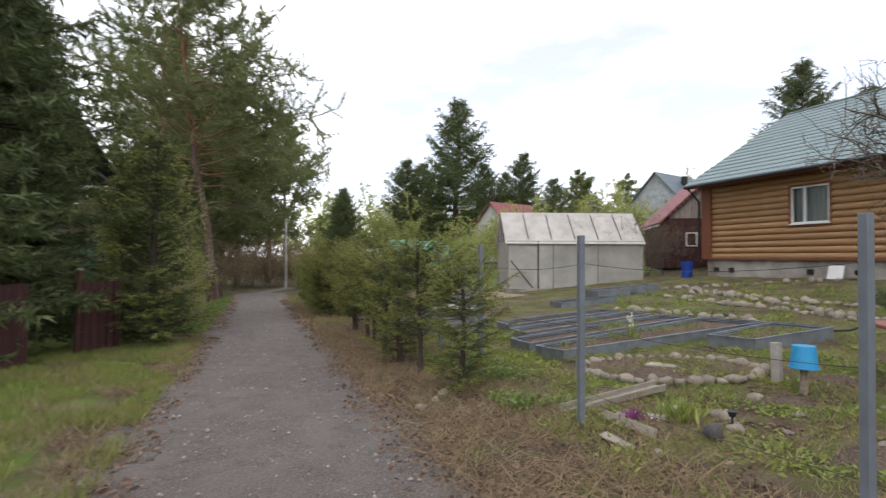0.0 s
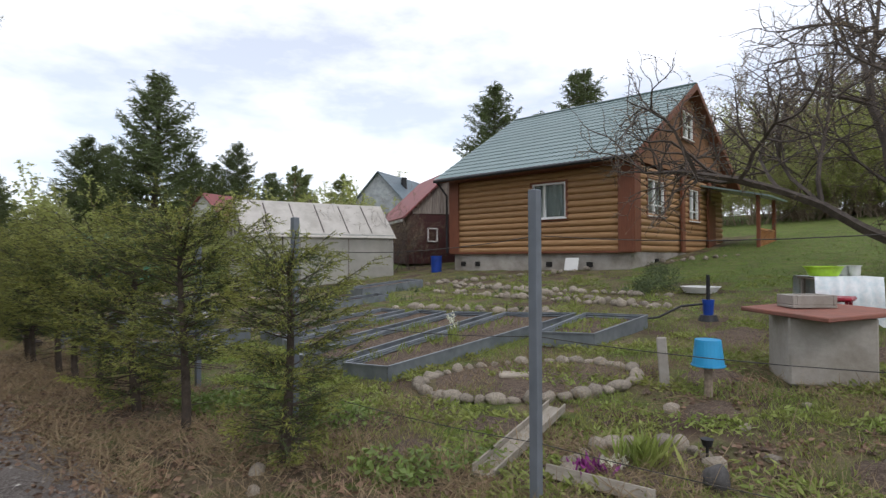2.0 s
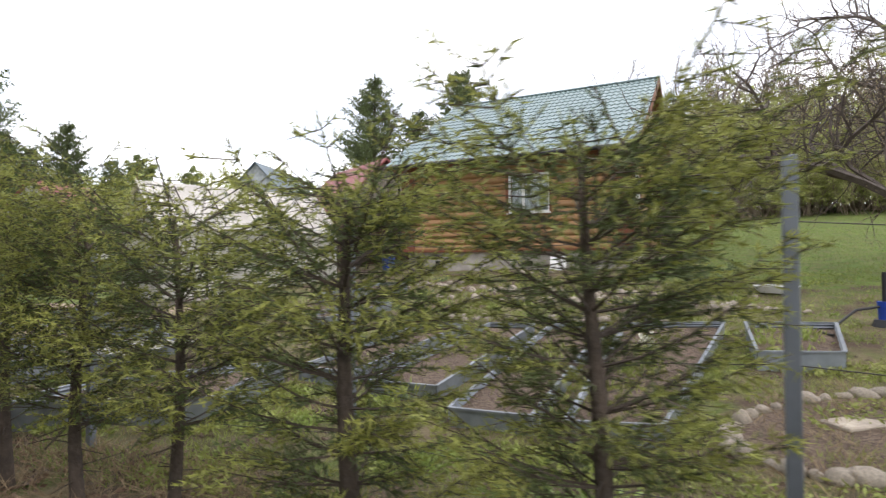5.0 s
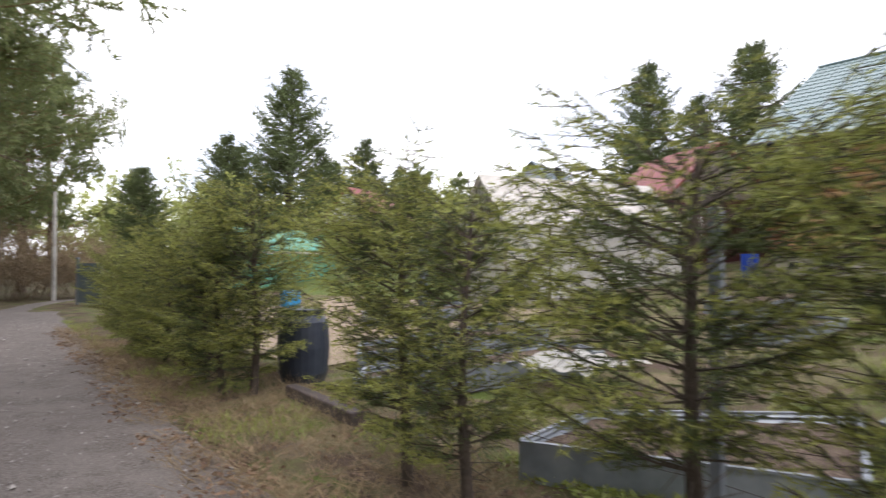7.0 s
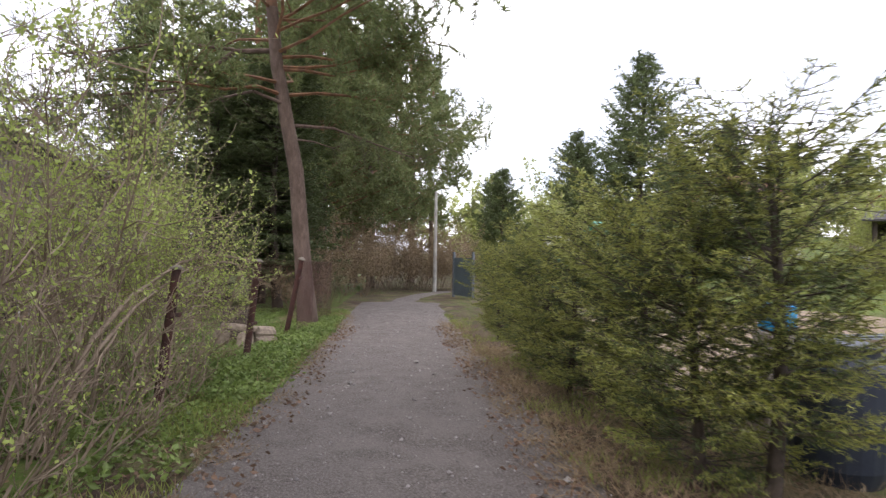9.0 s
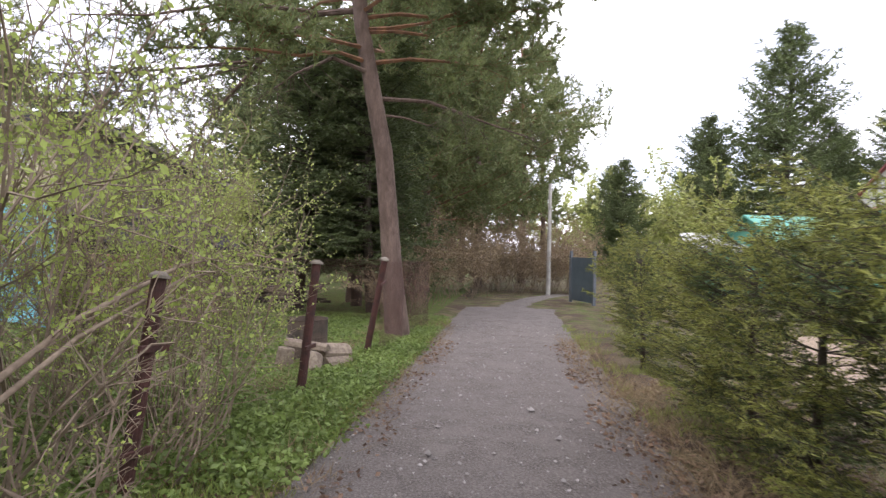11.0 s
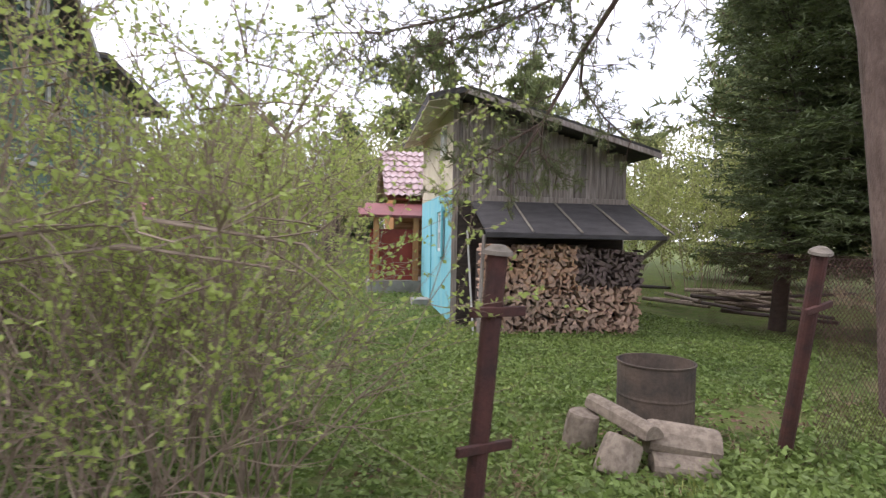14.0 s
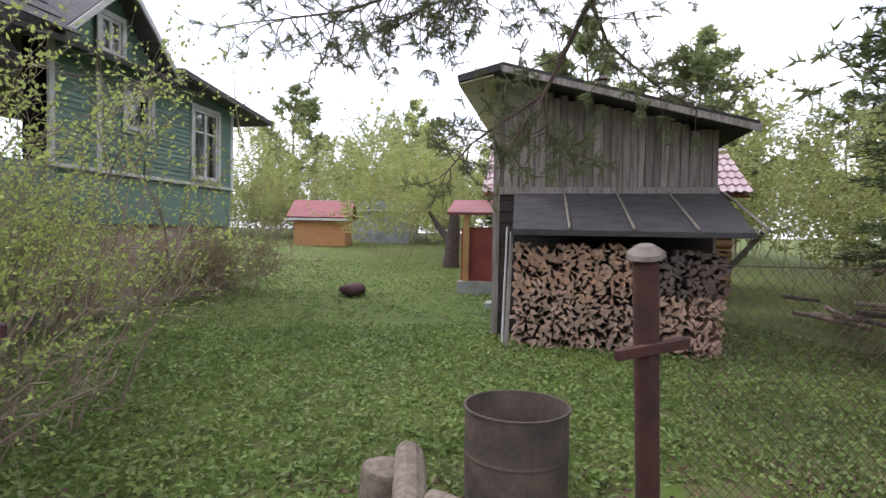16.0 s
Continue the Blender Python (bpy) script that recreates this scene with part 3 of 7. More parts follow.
# clods of dug earth in the bare patches
q = np.concatenate([field(2600, 2.4, 8.5, 2.5, 8.2, r, 1.3, 0.18, 51), field(1200, 1.3, 2.6, 2.5, 15, r, 1.4, 0.1, 52), field(700, 2.6, 5, 8, 15, r, 1.3, 0.15, 53)])
n = len(q)
ps = r.gamma(2.0, 0.007, n) + 0.006
CV = octv[None] * (ps[:, None, None] * r.uniform(0.6, 1.4, (n, 6, 1))) + np.column_stack([q, gza(q[:, 0], q[:, 1]) + 0.004])[:, None]
clods = new("clods", mesh_tris("clods", CV.reshape(-1, 3), (octf[None] + np.arange(n)[:, None, None] * 6).reshape(-1, 3), M_soil))
tagged(clods, "dark crumbled clods of dug earth", "soil", kind="stuff")

# ---- plants ----


def spruce_mesh(h, rad, seed, lowest=0.12, step=0.09, per=260, nl=0.028, nw=0.005, twig=0.3, droop=0.25, mats=None, bare_tip=0.12, branch_n=6, irregular=0.25, trunk_r=None, shape=0.75, leader=0.0):
    """Trunk, whorled branches with side twigs, and needles round all of them; returns trunk mesh and crown mesh."""
    g = np.random.default_rng(seed)
    tr = trunk_r or 0.022 * h
    zs = np.linspace(0, h, 9)
    bend = np.column_stack([0.012 * h * np.sin(zs / h * 5 + seed), 0.012 * h * np.cos(zs / h * 4 + seed), zs])
    trunk = path_tube(bend, tr * (1 - zs / h) ** 0.8 + 0.006, 7)
    A, B, R, TIP = [], [], [], []
    z = h * lowest
    while z < h * (1 - bare_tip * 0.3):
        f = z / h
        env = rad * min(1.0, ((1 - f) / (1 - lowest)) ** shape * 1.06) * (0.75 + 0.25 * min(1, (f - lowest) * 6 + 0.3))
        if leader and f > leader:
            env *= 0.3
        for _ in range(branch_n if not (leader and f > leader) else 3):
            a = g.uniform(0, 2 * math.pi)
            ln = env * g.uniform(1 - irregular * 1.6, 1 + irregular * 0.6) + 0.05
            rise = 0.75 * f - droop * (1 - f) + g.normal(0, 0.08)
            c = np.array([np.interp(z, zs, bend[:, 0]), np.interp(z, zs, bend[:, 1]), z])
            out = np.array([math.cos(a), math.sin(a), 0])
            m = 4
            pts = [c + out * ln * t + np.array([0, 0, 1]) * ln * (rise * t + 0.28 * t * t) for t in np.linspace(0, 1, m + 1)]
            side = np.array([-math.sin(a), math.cos(a), 0])
            for i in range(m):
                A.append(pts[i]), B.append(pts[i + 1]), R.append(0.012 * h / 2 * (1 - i / m) * 0.5 + 0.002), TIP.append(i >= m - 1)
            nt = max(3, int(ln / (twig * 0.30)))
            for j in range(nt):
                t = 0.25 + 0.75 * (j + g.random()) / nt
                p = c + out * ln * t + np.array([0, 0, 1]) * ln * (rise * t + 0.28 * t * t)
                for s in (-1, 1):
                    tl = twig * (1.15 - 0.65 * t) * g.uniform(0.6, 1.2) * min(1, ln / (twig * 1.6) + 0.25)
                    d = out * 0.65 + side * s * 0.8 + np.array([0, 0, g.normal(-0.12, 0.2)])
                    q = p + d / np.linalg.norm(d) * tl
                    A.append(p), B.append(q), R.append(0.0025), TIP.append(t > 0.7)
        z += step * g.uniform(0.7, 1.3)
    A.append(np.array([bend[-1, 0], bend[-1, 1], h * (1 - bare_tip)])), B.append(bend[-1]), R.append(0.006), TIP.append(True)
    A, B, R, TIP = np.array(A), np.array(B), np.array(R), np.array(TIP)
    wood = tube_arrays(A, B, R, R * 0.6, 3)
    P, D, t, k = along(A, B, per, g)
    nd_ = D * 0.7 + g.normal(scale=0.62, size=P.shape)
    nv = needles(P, nd_, nl * g.uniform(0.7, 1.25, len(P)), nw, g)
    wood = (wood[0], quads_to_tris(wood[1]))
    V, F = join([wood, nv])
    idx = np.concatenate([np.zeros(len(wood[1])), np.where(TIP[k] & (t > 0.25), 2, 1)])
    mats = mats or [M_barkdark, M_needle, M_tipneedle]
    return mesh_tris("trunk", trunk[0], trunk[1], mats[0], None, True), mesh_tris("crown", V, F, mats, idx)


def plant(name, trunk, crown, x, y, label, category, group="", rz=0.0, s=1.0, sink=0.03, zs=1.0):
    ob = thing(name, x, y, gz(x, y) - sink, label, category, group)
    ob.matrix_basis = pose(x, y, gz(x, y) - sink, 0, 0, rz) @ Matrix.Diagonal((s, s, s * zs, 1))
    hang("trunk", trunk, ob)
    hang("crown", crown, ob)
    return ob


def hedge_mesh(h, rad, seed, bare, per=88):
    """Cropped young spruce: bare stem with dead twigs, dense tiers of feathered branches, upright shoots above."""
    g = np.random.default_rng(seed)
    zs = np.linspace(0, h * 0.9, 9)
    bend = np.column_stack([0.03 * np.sin(zs * 2.4 + seed), 0.03 * np.cos(zs * 2.0 + seed), zs])
    trunk = path_tube(bend, 0.04 * (1 - zs / h) ** 0.8 + 0.006, 8)
    A, B, R, TIP, LEAF, WOOD = [], [], [], [], [], []

    def seg(p, q, r, tip, leaf, wood=True):
        A.append(p), B.append(q), R.append(r), TIP.append(tip), LEAF.append(leaf), WOOD.append(wood)

    def at(z):
        return np.array([np.interp(z, zs, bend[:, 0]), np.interp(z, zs, bend[:, 1]), z])

    up = np.array([0, 0, 1.0])
    for _ in range(16):
        a, c = g.uniform(0, 6.283), at(h * g.uniform(0.08, bare + 0.1))
        seg(c, c + np.array([math.cos(a), math.sin(a), g.normal(0, 0.25)]) * g.uniform(0.12, 0.4), 0.005, False, False)
    z = h * bare
    while z < h * 0.88:
        f = z / h
        env = rad * min(1.0, ((1 - f) / 0.34) ** 0.6) * (0.66 + 0.34 * min(1, (f - bare) * 3))
        for _ in range(6):
            a = g.uniform(0, 6.283)
            ln = env * g.uniform(0.45, 1.2)
            out, side = np.array([math.cos(a), math.sin(a), 0]), np.array([-math.sin(a), math.cos(a), 0])
            rise, curl = 0.1 + 0.6 * (f - 0.3) + g.normal(0, 0.12), g.uniform(0.1, 0.45)
            c = at(z)

            def on(t):
                return c + out * ln * t + up * ln * (rise * t + curl * t * t)

            for i in range(4):
                seg(on(i / 4), on((i + 1) / 4), 0.008 * (1 - i / 4.5), i >= 2, i >= 1)
            nt = max(4, int(ln / 0.062))
            for j in range(nt):
                t = 0.22 + 0.78 * (j + g.random()) / nt
                p = on(t)
                for k in (-1, 1):
                    tl = g.uniform(0.1, 0.25) * (1.2 - 0.6 * t)
                    d = out * 0.7 + side * k * 0.75 + up * g.normal(0.06, 0.25)
                    q = p + d / np.linalg.norm(d) * tl
                    seg(p, q, 0.0025, t > 0.45, True)
                    d2 = out * 0.9 + side * k * 0.2 + up * g.normal(0.1, 0.25)
                    o = p + (q - p) * g.uniform(0.35, 0.6)
                    seg(o, o + d2 / np.linalg.norm(d2) * tl * 0.6, 0.002, t > 0.38, True, False)
        z += 0.092 * g.uniform(0.7, 1.3)
    for _ in range(5):
        d = np.array([g.normal(0, 0.35), g.normal(0, 0.35), 1.0])
        p = at(h * g.uniform(0.76, 0.88)) + np.array([g.normal(0, 0.08), g.normal(0, 0.08), 0])
        q = p + d / np.linalg.norm(d) * g.uniform(0.2, 0.42)
        seg(p, q, 0.006, False, True)
        for k in range(4):
            o = p + (q - p) * g.uniform(0.3, 0.95)
            e = d + g.normal(scale=0.7, size=3)
            seg(o, o + e / np.linalg.norm(e) * g.uniform(0.05, 0.13), 0.003, False, True)
    A, B, R, TIP, LEAF, WOOD = np.array(A), np.array(B), np.array(R), np.array(TIP), np.array(LEAF), np.array(WOOD)
    wood = tube_arrays(A[WOOD], B[WOOD], R[WOOD], R[WOOD] * 0.6, 3)
    P, D, t, k = along(A[LEAF], B[LEAF], per, g)
    nv = needles(P, D * 0.75 + g.normal(scale=0.5, size=P.shape), 0.036 * g.uniform(0.7, 1.25, len(P)), 0.0078, g)
    wood = (wood[0], quads_to_tris(wood[1]))
    V, F = join([wood, nv])
    idx = np.concatenate([np.zeros(len(wood[1])), np.where(TIP[LEAF][k] & (t > 0.2), 2, 1)])
    return mesh_tris("trunk", trunk[0], trunk[1], M_barkdark, None, True), mesh_tris("crown", V, F, [M_barkdark, M_needle, M_tipneedle], idx)


hedge_kinds = [hedge_mesh(2.2, 0.9, 3, 0.27), hedge_mesh(2.2, 0.95, 4, 0.32), hedge_mesh(2.35, 0.76, 5, 0.2), hedge_mesh(1.75, 0.58, 6, 0.1),
               hedge_mesh(2.1, 0.95, 8, 0.1), hedge_mesh(2.1, 0.9, 9, 0.12)]
# place along the lane, distance from it, height, kind
hedge = [(6.62, 2.45, 1.7, 3), (8.12, 2.32, 2.1, 0), (9.2, 2.3, 2.0, 3), (10.38, 2.3, 1.95, 1), (11.25, 2.3, 2.0, 0), (12.12, 2.32, 2.15, 1),
         (13.5, 2.3, 2.0, 2), (14.2, 2.33, 2.2, 2), (17.35, 2.4, 2.5, 2), (17.75, 2.15, 1.95, 4), (18.75, 2.25, 2.0, 5), (19.7, 2.25, 1.95, 4),
         (20.4, 2.15, 1.8, 5), (21.3, 2.15, 1.85, 4), (22.2, 2.15, 1.7, 5), (24.9, 2.1, 1.75, 5), (27.5, 2.7, 2.0, 2)]
base_h = (2.2, 2.2, 2.35, 1.75, 2.1, 2.1)
for i, (y, x, h, kd) in enumerate(hedge):
    t_, c_ = hedge_kinds[kd]
    plant("hedge_spruce", t_, c_, x, y, "young green spruce with pale fresh tips in the roadside hedge", "spruce tree", "hedge along the lane", i * 77.0, h / base_h[kd] * 1.02)

big_spruce = spruce_mesh(13.5, 2.6, 21, 0.05, step=0.27, per=26, nl=0.17, nw=0.045, twig=0.75, droop=0.5, mats=[M_barkdark, M_darkneedle, M_needle], bare_tip=0.04, branch_n=7)
mid_spruce = spruce_mesh(5.2, 1.4, 22, 0.03, step=0.15, per=52, nl=0.07, nw=0.018, twig=0.42, droop=0.1, branch_n=8, mats=[M_barkdark, M_needle, M_tipneedle])
far_spruce = spruce_mesh(22, 7.6, 23, 0.06, step=0.6, per=10, nl=0.45, nw=0.11, twig=1.4, droop=0.35, shape=0.7, mats=[M_barkdark, M_darkneedle, M_needle], bare_tip=0.03, branch_n=7, irregular=0.3)
for x, y, s, rz in ((-4.6, 11.4, 1.0, 10), (-5.6, 15.6, 0.72, 120), (-7.5, 9.2, 0.9, 60), (-3.9, 37.0, 0.8, 300), (-13.0, 43.5, 1.25, 40)):
    plant("spruce", *big_spruce, x, y, "tall dark green spruce with drooping branches", "spruce tree", "spruces by the lane", rz, s)
column_spruce = spruce_mesh(12, 1.6, 24, 0.17, step=0.24, per=30, nl=0.15, nw=0.04, twig=0.62, droop=0.62, mats=[M_barkdark, M_darkneedle, M_needle], bare_tip=0.04, branch_n=7, shape=0.32, trunk_r=0.15)
for x, y, s, rz in ((-5.45, 31.6, 1.0, 30), (-3.5, 31.5, 1.1, 140), (-4.6, 33.4, 1.15, 250)):
    plant("spruce", *column_spruce, x, y, "dense dark spruce with hanging branches behind the wire fence", "spruce tree", "spruces by the lane", rz, s, 0.03, 0.6)
plant("young_spruce", *mid_spruce, -1.95, 12.6, "bushy yellow-green young spruce beside the lane", "spruce tree", "spruces by the lane", 30, 0.85)
plant("young_spruce", *mid_spruce, -3.1, 16.2, "bushy young spruce beside the lane", "spruce tree", "spruces by the lane", 170, 0.9)
for x, y, h, rz in ((26.7, 74.2, 22.6, 0), (57.7, 46.5, 18.9, 0), (38, 76, 15, 40), (41, 72, 10.5, 130), (88, 66, 15, 240), (19.0, 73, 14.5, 50), (32.5, 78, 14, 200), (66.8, 38.7, 20.6, 90), (65.8, 44.9, 15.9, 10), (32.8, 112, 19.5, 70), (9.0, 62, 9.5, 30), (13.0, 90, 13, 60),
                    (46, 100, 15, 20), (60, 95, 13, 140), (-33.5, 42, 11, 60), (-37, 45, 9.5, 160), (-40, 36, 10, 260), (-43, 38, 9, 20)):
    plant("far_spruce", *far_spruce, x, y, "distant dark spruce against the sky", "spruce tree", "far trees", rz, h / 22, 0.3)


def pine_mesh(h, crown_from, rad, seed, trunk_r, per=30, nl=0.16, nw=0.03, lean=(0, 0), split=0.45, mats=None, limbs=46, bend=0.02, kink=0.0):
    """Scots pine: bare lower trunk, orange upper bark, limbs with needle tufts on the outer twigs."""
    g = np.random.default_rng(seed)
    zs = np.linspace(0, h, 14)
    c = np.column_stack([lean[0] * zs + bend * h * np.sin(zs / h * 6 + seed) * zs / h, lean[1] * zs + bend * h * np.cos(zs / h * 5 + seed) * zs / h, zs])
    c[:, 0] += kink * np.clip((zs - 3.4) / 2.2, 0, 1)
    rr = trunk_r * (1 - 0.9 * (zs / h) ** 1.1) + 0.01
    rr[0] *= 1.25
    tv, tf = path_tube(c, rr, 10)
    tidx = np.where(tf[:, 0] // 10 >= 14 * split - 1, 1, 0)
    A, B, R, tuft = [], [], [], []
    for i in range(limbs):
        f = crown_from + (1 - crown_from) * (i + g.random()) / limbs
        z = f * h
        base = np.array([np.interp(z, zs, c[:, j]) for j in range(3)])
        a = g.uniform(0, 6.283)
        ff = (f - crown_from) / (1 - crown_from)
        ln = rad * (0.55 + 0.6 * math.sin(math.pi * min(1, ff * 0.75 + 0.22))) * (1 - ff ** 3 * 0.75) * g.uniform(0.55, 1.15)
        p, d = base, np.array([math.cos(a), math.sin(a), g.uniform(-0.1, 0.25) + 0.5 * ff])
        m = 5
        for j in range(m):
            d = d / np.linalg.norm(d) + g.normal(scale=0.16, size=3) + np.array([0, 0, 0.05])
            q = p + d / np.linalg.norm(d) * ln / m
            A.append(p), B.append(q), R.append(trunk_r * 0.22 * (1 - j / m) * (1 - 0.5 * ff) + 0.008), tuft.append(j >= 3)
            for s in range(2 if j < 2 else 5):
                if j < 1:
                    break
                e = d / np.linalg.norm(d) * 0.6 + g.normal(scale=0.7, size=3) + np.array([0, 0, 0.2])
                w = q + e / np.linalg.norm(e) * ln * g.uniform(0.13, 0.26)
                A.append(q), B.append(w), R.append(0.008), tuft.append(True)
                for s2 in range(3):
                    e2 = e / np.linalg.norm(e) * 0.5 + g.normal(scale=0.6, size=3) + np.array([0, 0, 0.15])
                    o = q + (w - q) * g.uniform(0.4, 1)
                    A.append(o), B.append(o + e2 / np.linalg.norm(e2) * ln * g.uniform(0.08, 0.17)), R.append(0.005), tuft.append(True)
            p = q
    A, B, R, tuft = np.array(A), np.array(B), np.array(R), np.array(tuft)
    wood = tube_arrays(A, B, R, R * 0.65, 4)
    P, D, t, k = along(A[tuft], B[tuft], per, g)
    nv = needles(P, D * 0.6 + g.normal(scale=0.75, size=P.shape) + np.array([0, 0, 0.15]), nl * g.uniform(0.7, 1.2, len(P)), nw, g)
    wood = (wood[0], quads_to_tris(wood[1]))
    V, F = join([wood, nv])
    idx = np.concatenate([np.zeros(len(wood[1])), np.ones(len(nv[1]))])
    return mesh_tris("trunk", tv, tf, [M_barkpine, M_barkorange], tidx, True), mesh_tris("crown", V, F, mats or [M_barkorange, M_pineneedle], idx)


lane_pine = pine_mesh(15, 0.33, 4.3, 31, 0.185, per=54, nl=0.16, nw=0.036, lean=(-0.09, -0.05), limbs=72, bend=0.006, kink=-0.25)
plant("pine", *lane_pine, -1.8, 26.75, "tall pine with grey bark below and orange bark above", "pine tree", "pines by the lane", 0, 1.0, 0.05)
pine_b = pine_mesh(17, 0.22, 4.2, 33, 0.22, per=20, nl=0.26, nw=0.07, limbs=66)
pine_c = pine_mesh(14, 0.2, 4.0, 34, 0.2, per=20, nl=0.26, nw=0.07, limbs=64)
for x, y, s, rz, kd in ((-5.0, 35.0, 0.95, 60, 0), (-3.5, 41.0, 1.0, 100, 1), (-1.5, 47.0, 0.98, 10, 0), (-4.5, 46.0, 1.1, 220, 1), (1.0, 55.0, 1.05, 75, 0), (-3.0, 54.0, 1.15, 170, 1),
                        (-5.5, 43.0, 1.05, 200, 0), (-5.0, 51.0, 1.1, 40, 1), (3.0, 66, 1.1, 30, 0), (-3.0, 66, 1.25, 130, 1)):
    plant("pine", *((pine_b, pine_c)[kd]), x, y, "tall pine with dark green tufted crown", "pine tree", "pines by the lane", rz, s)
far_pine = pine_mesh(20, 0.25, 5.0, 35, 0.26, per=4, nl=0.8, nw=0.26, limbs=44)
for x, y, h, rz in ((55, 88, 13, 100), (74, 100, 14, 10), (96, 52, 16, 80), (100, 30, 17, 10),
                    (-27, 36, 12.0, 20), (-24, 40.5, 11, 100), (-22.5, 47.5, 8.5, 160), (-48, 20, 12, 200), (-46, 30, 11, 250)):
    plant("far_pine", *far_pine, x, y, "distant pine with an open crown", "pine tree", "far trees", rz, h / 20, 0.3)


def bush_arrays(n_stem, h, spread, seed, leaf_per, leaf_l, leaf_w, lean=(0, 0), sub=5, r0=0.012, upright=1.0, depth=2, leaf_from=0.35, leaf_z=0.0, reach=9.0, keep=1.0):
    """Stems from the ground that arch and branch, with leaves on the outer twigs."""
    g = np.random.default_rng(seed)
    A, B, R, LV = [], [], [], []

    def grow(p, d, ln, r, level):
        m = 5
        for j in range(m):
            d = d / np.linalg.norm(d) + g.normal(scale=0.17, size=3) + np.array([lean[0] * 0.08, lean[1] * 0.08, 0.03 * upright])
            q = p + d / np.linalg.norm(d) * ln / m
            A.append(p), B.append(q), R.append(r * (1 - 0.7 * j / m)), LV.append(level > 0 or j >= m * leaf_from * 1.6)
            if level < depth and j >= 1:
                for _ in range(sub if level == 0 else 2):
                    if g.random() < 0.62:
                        e = d / np.linalg.norm(d) + g.normal(scale=0.62, size=3)
                        grow(q, e, ln * g.uniform(0.22, 0.45), r * 0.45, level + 1)
            p = q

    for i in range(n_stem):
        a = g.uniform(0, 6.283)
        rr = spread * math.sqrt(g.random()) * 0.45
        d = np.array([math.cos(a) * 0.42 + lean[0], math.sin(a) * 0.42 + lean[1], upright])
        grow(np.array([math.cos(a) * rr, math.sin(a) * rr, 0]), d, h * g.uniform(0.65, 1.1), r0 * g.uniform(0.6, 1.3), 0)
    A, B, R, LV = np.array(A), np.array(B), np.array(R), np.array(LV)
    ok = (np.hypot(B[:, 0], B[:, 1]) < reach) & (B[:, 2] > -0.05)
    A, B, R, LV = A[ok], B[ok], R[ok], LV[ok]
    LV = LV & (B[:, 2] > leaf_z * g.uniform(0.6, 1.25, len(A))) & (g.random(len(A)) < keep)
    wood = tube_arrays(A, B, np.maximum(R, 0.0018), np.maximum(R * 0.75, 0.0014), 3)
    P, D, t, k = along(A[LV], B[LV], leaf_per, g)
    lv = blades(P, D * 0.4 + g.normal(scale=0.8, size=P.shape), leaf_l * g.uniform(0.6, 1.3, len(P)), leaf_w, g, 0.1)
    return wood, lv


BUSH = {}


def bush(name, arrs, x, y, label, category, group, wood_mat, leaf_mat, rz=0.0, s=1.0):
    ob = thing(name, x, y, gz(x, y) - 0.04, label, category, group)
    ob.matrix_basis = pose(x, y, gz(x, y) - 0.04, 0, 0, rz) @ Matrix.Scale(s, 4)
    key = (id(arrs), wood_mat.name, leaf_mat.name)
    if key not in BUSH:
        BUSH[key] = (mesh_tris("branchwork", *arrs[0], wood_mat), mesh_tris("foliage", *arrs[1], leaf_mat), arrs)
    hang("branchwork", BUSH[key][0], ob)
    hang("foliage", BUSH[key][1], ob)
    return ob


willow_a = bush_arrays(20, 2.1, 1.4, 41, 5, 0.043, 0.026, (0.05, 0.0), upright=0.8, leaf_z=1.05, reach=1.5, keep=0.62)
willow_b = bush_arrays(17, 2.4, 1.3, 42, 5, 0.043, 0.026, (0.0, 0.05), leaf_z=1.15, reach=1.5, keep=0.62)
willow_bare = bush_arrays(26, 2.3, 1.5, 50, 2.2, 0.042, 0.024, (0.06, 0.0), upright=0.8, leaf_z=1.3, reach=1.12, keep=0.5)
for i, (x, y, s) in enumerate(((-2.55, 16.6, 0.95), (-2.6, 15.3, 0.9), (-2.75, 17.9, 0.95))):
    bush("willow_bush", willow_bare, x, y, "brown twiggy willow bush with leaves only at its tips", "bush", "bushes by the lane", M_twig, M_willow, i * 83.0, s)
for i, (x, y, s, kd) in enumerate(((-3.1, 19.4, 1.1, 1), (-2.95, 21.2, 0.85, 1), (-2.5, 20.7, 0.78, 0), (-4.6, 21.3, 0.95, 1), (-5.3, 20.6, 1.0, 0))):
    bush("willow_bush", (willow_a, willow_b)[kd], x, y, "arching brown willow bush with small young green leaves", "bush", "bushes by the lane", M_twig, M_willow, i * 71.0, s)
willow_tall = bush_arrays(10, 3.7, 1.2, 48, 5, 0.05, 0.031, (0.0, 0.03), upright=1.5, r0=0.014, leaf_z=1.2)
for i, (x, y, s) in enumerate(((-4.0, 21.5, 0.74), (-3.1, 21.4, 0.72), (-2.95, 19.7, 0.92), (-3.3, 18.4, 1.0), (-2.6, 21.5, 0.62))):
    bush("tall_willow", willow_tall, x, y, "tall thin willow with upright twigs and sparse young leaves", "bush", "bushes by the lane", M_twig, M_willow, i * 97.0, s)
willow_low = bush_arrays(30, 1.5, 1.5, 49, 0.9, 0.042, 0.024, (0.12, -0.05), upright=0.55, leaf_z=0.6, reach=0.85, keep=0.22)
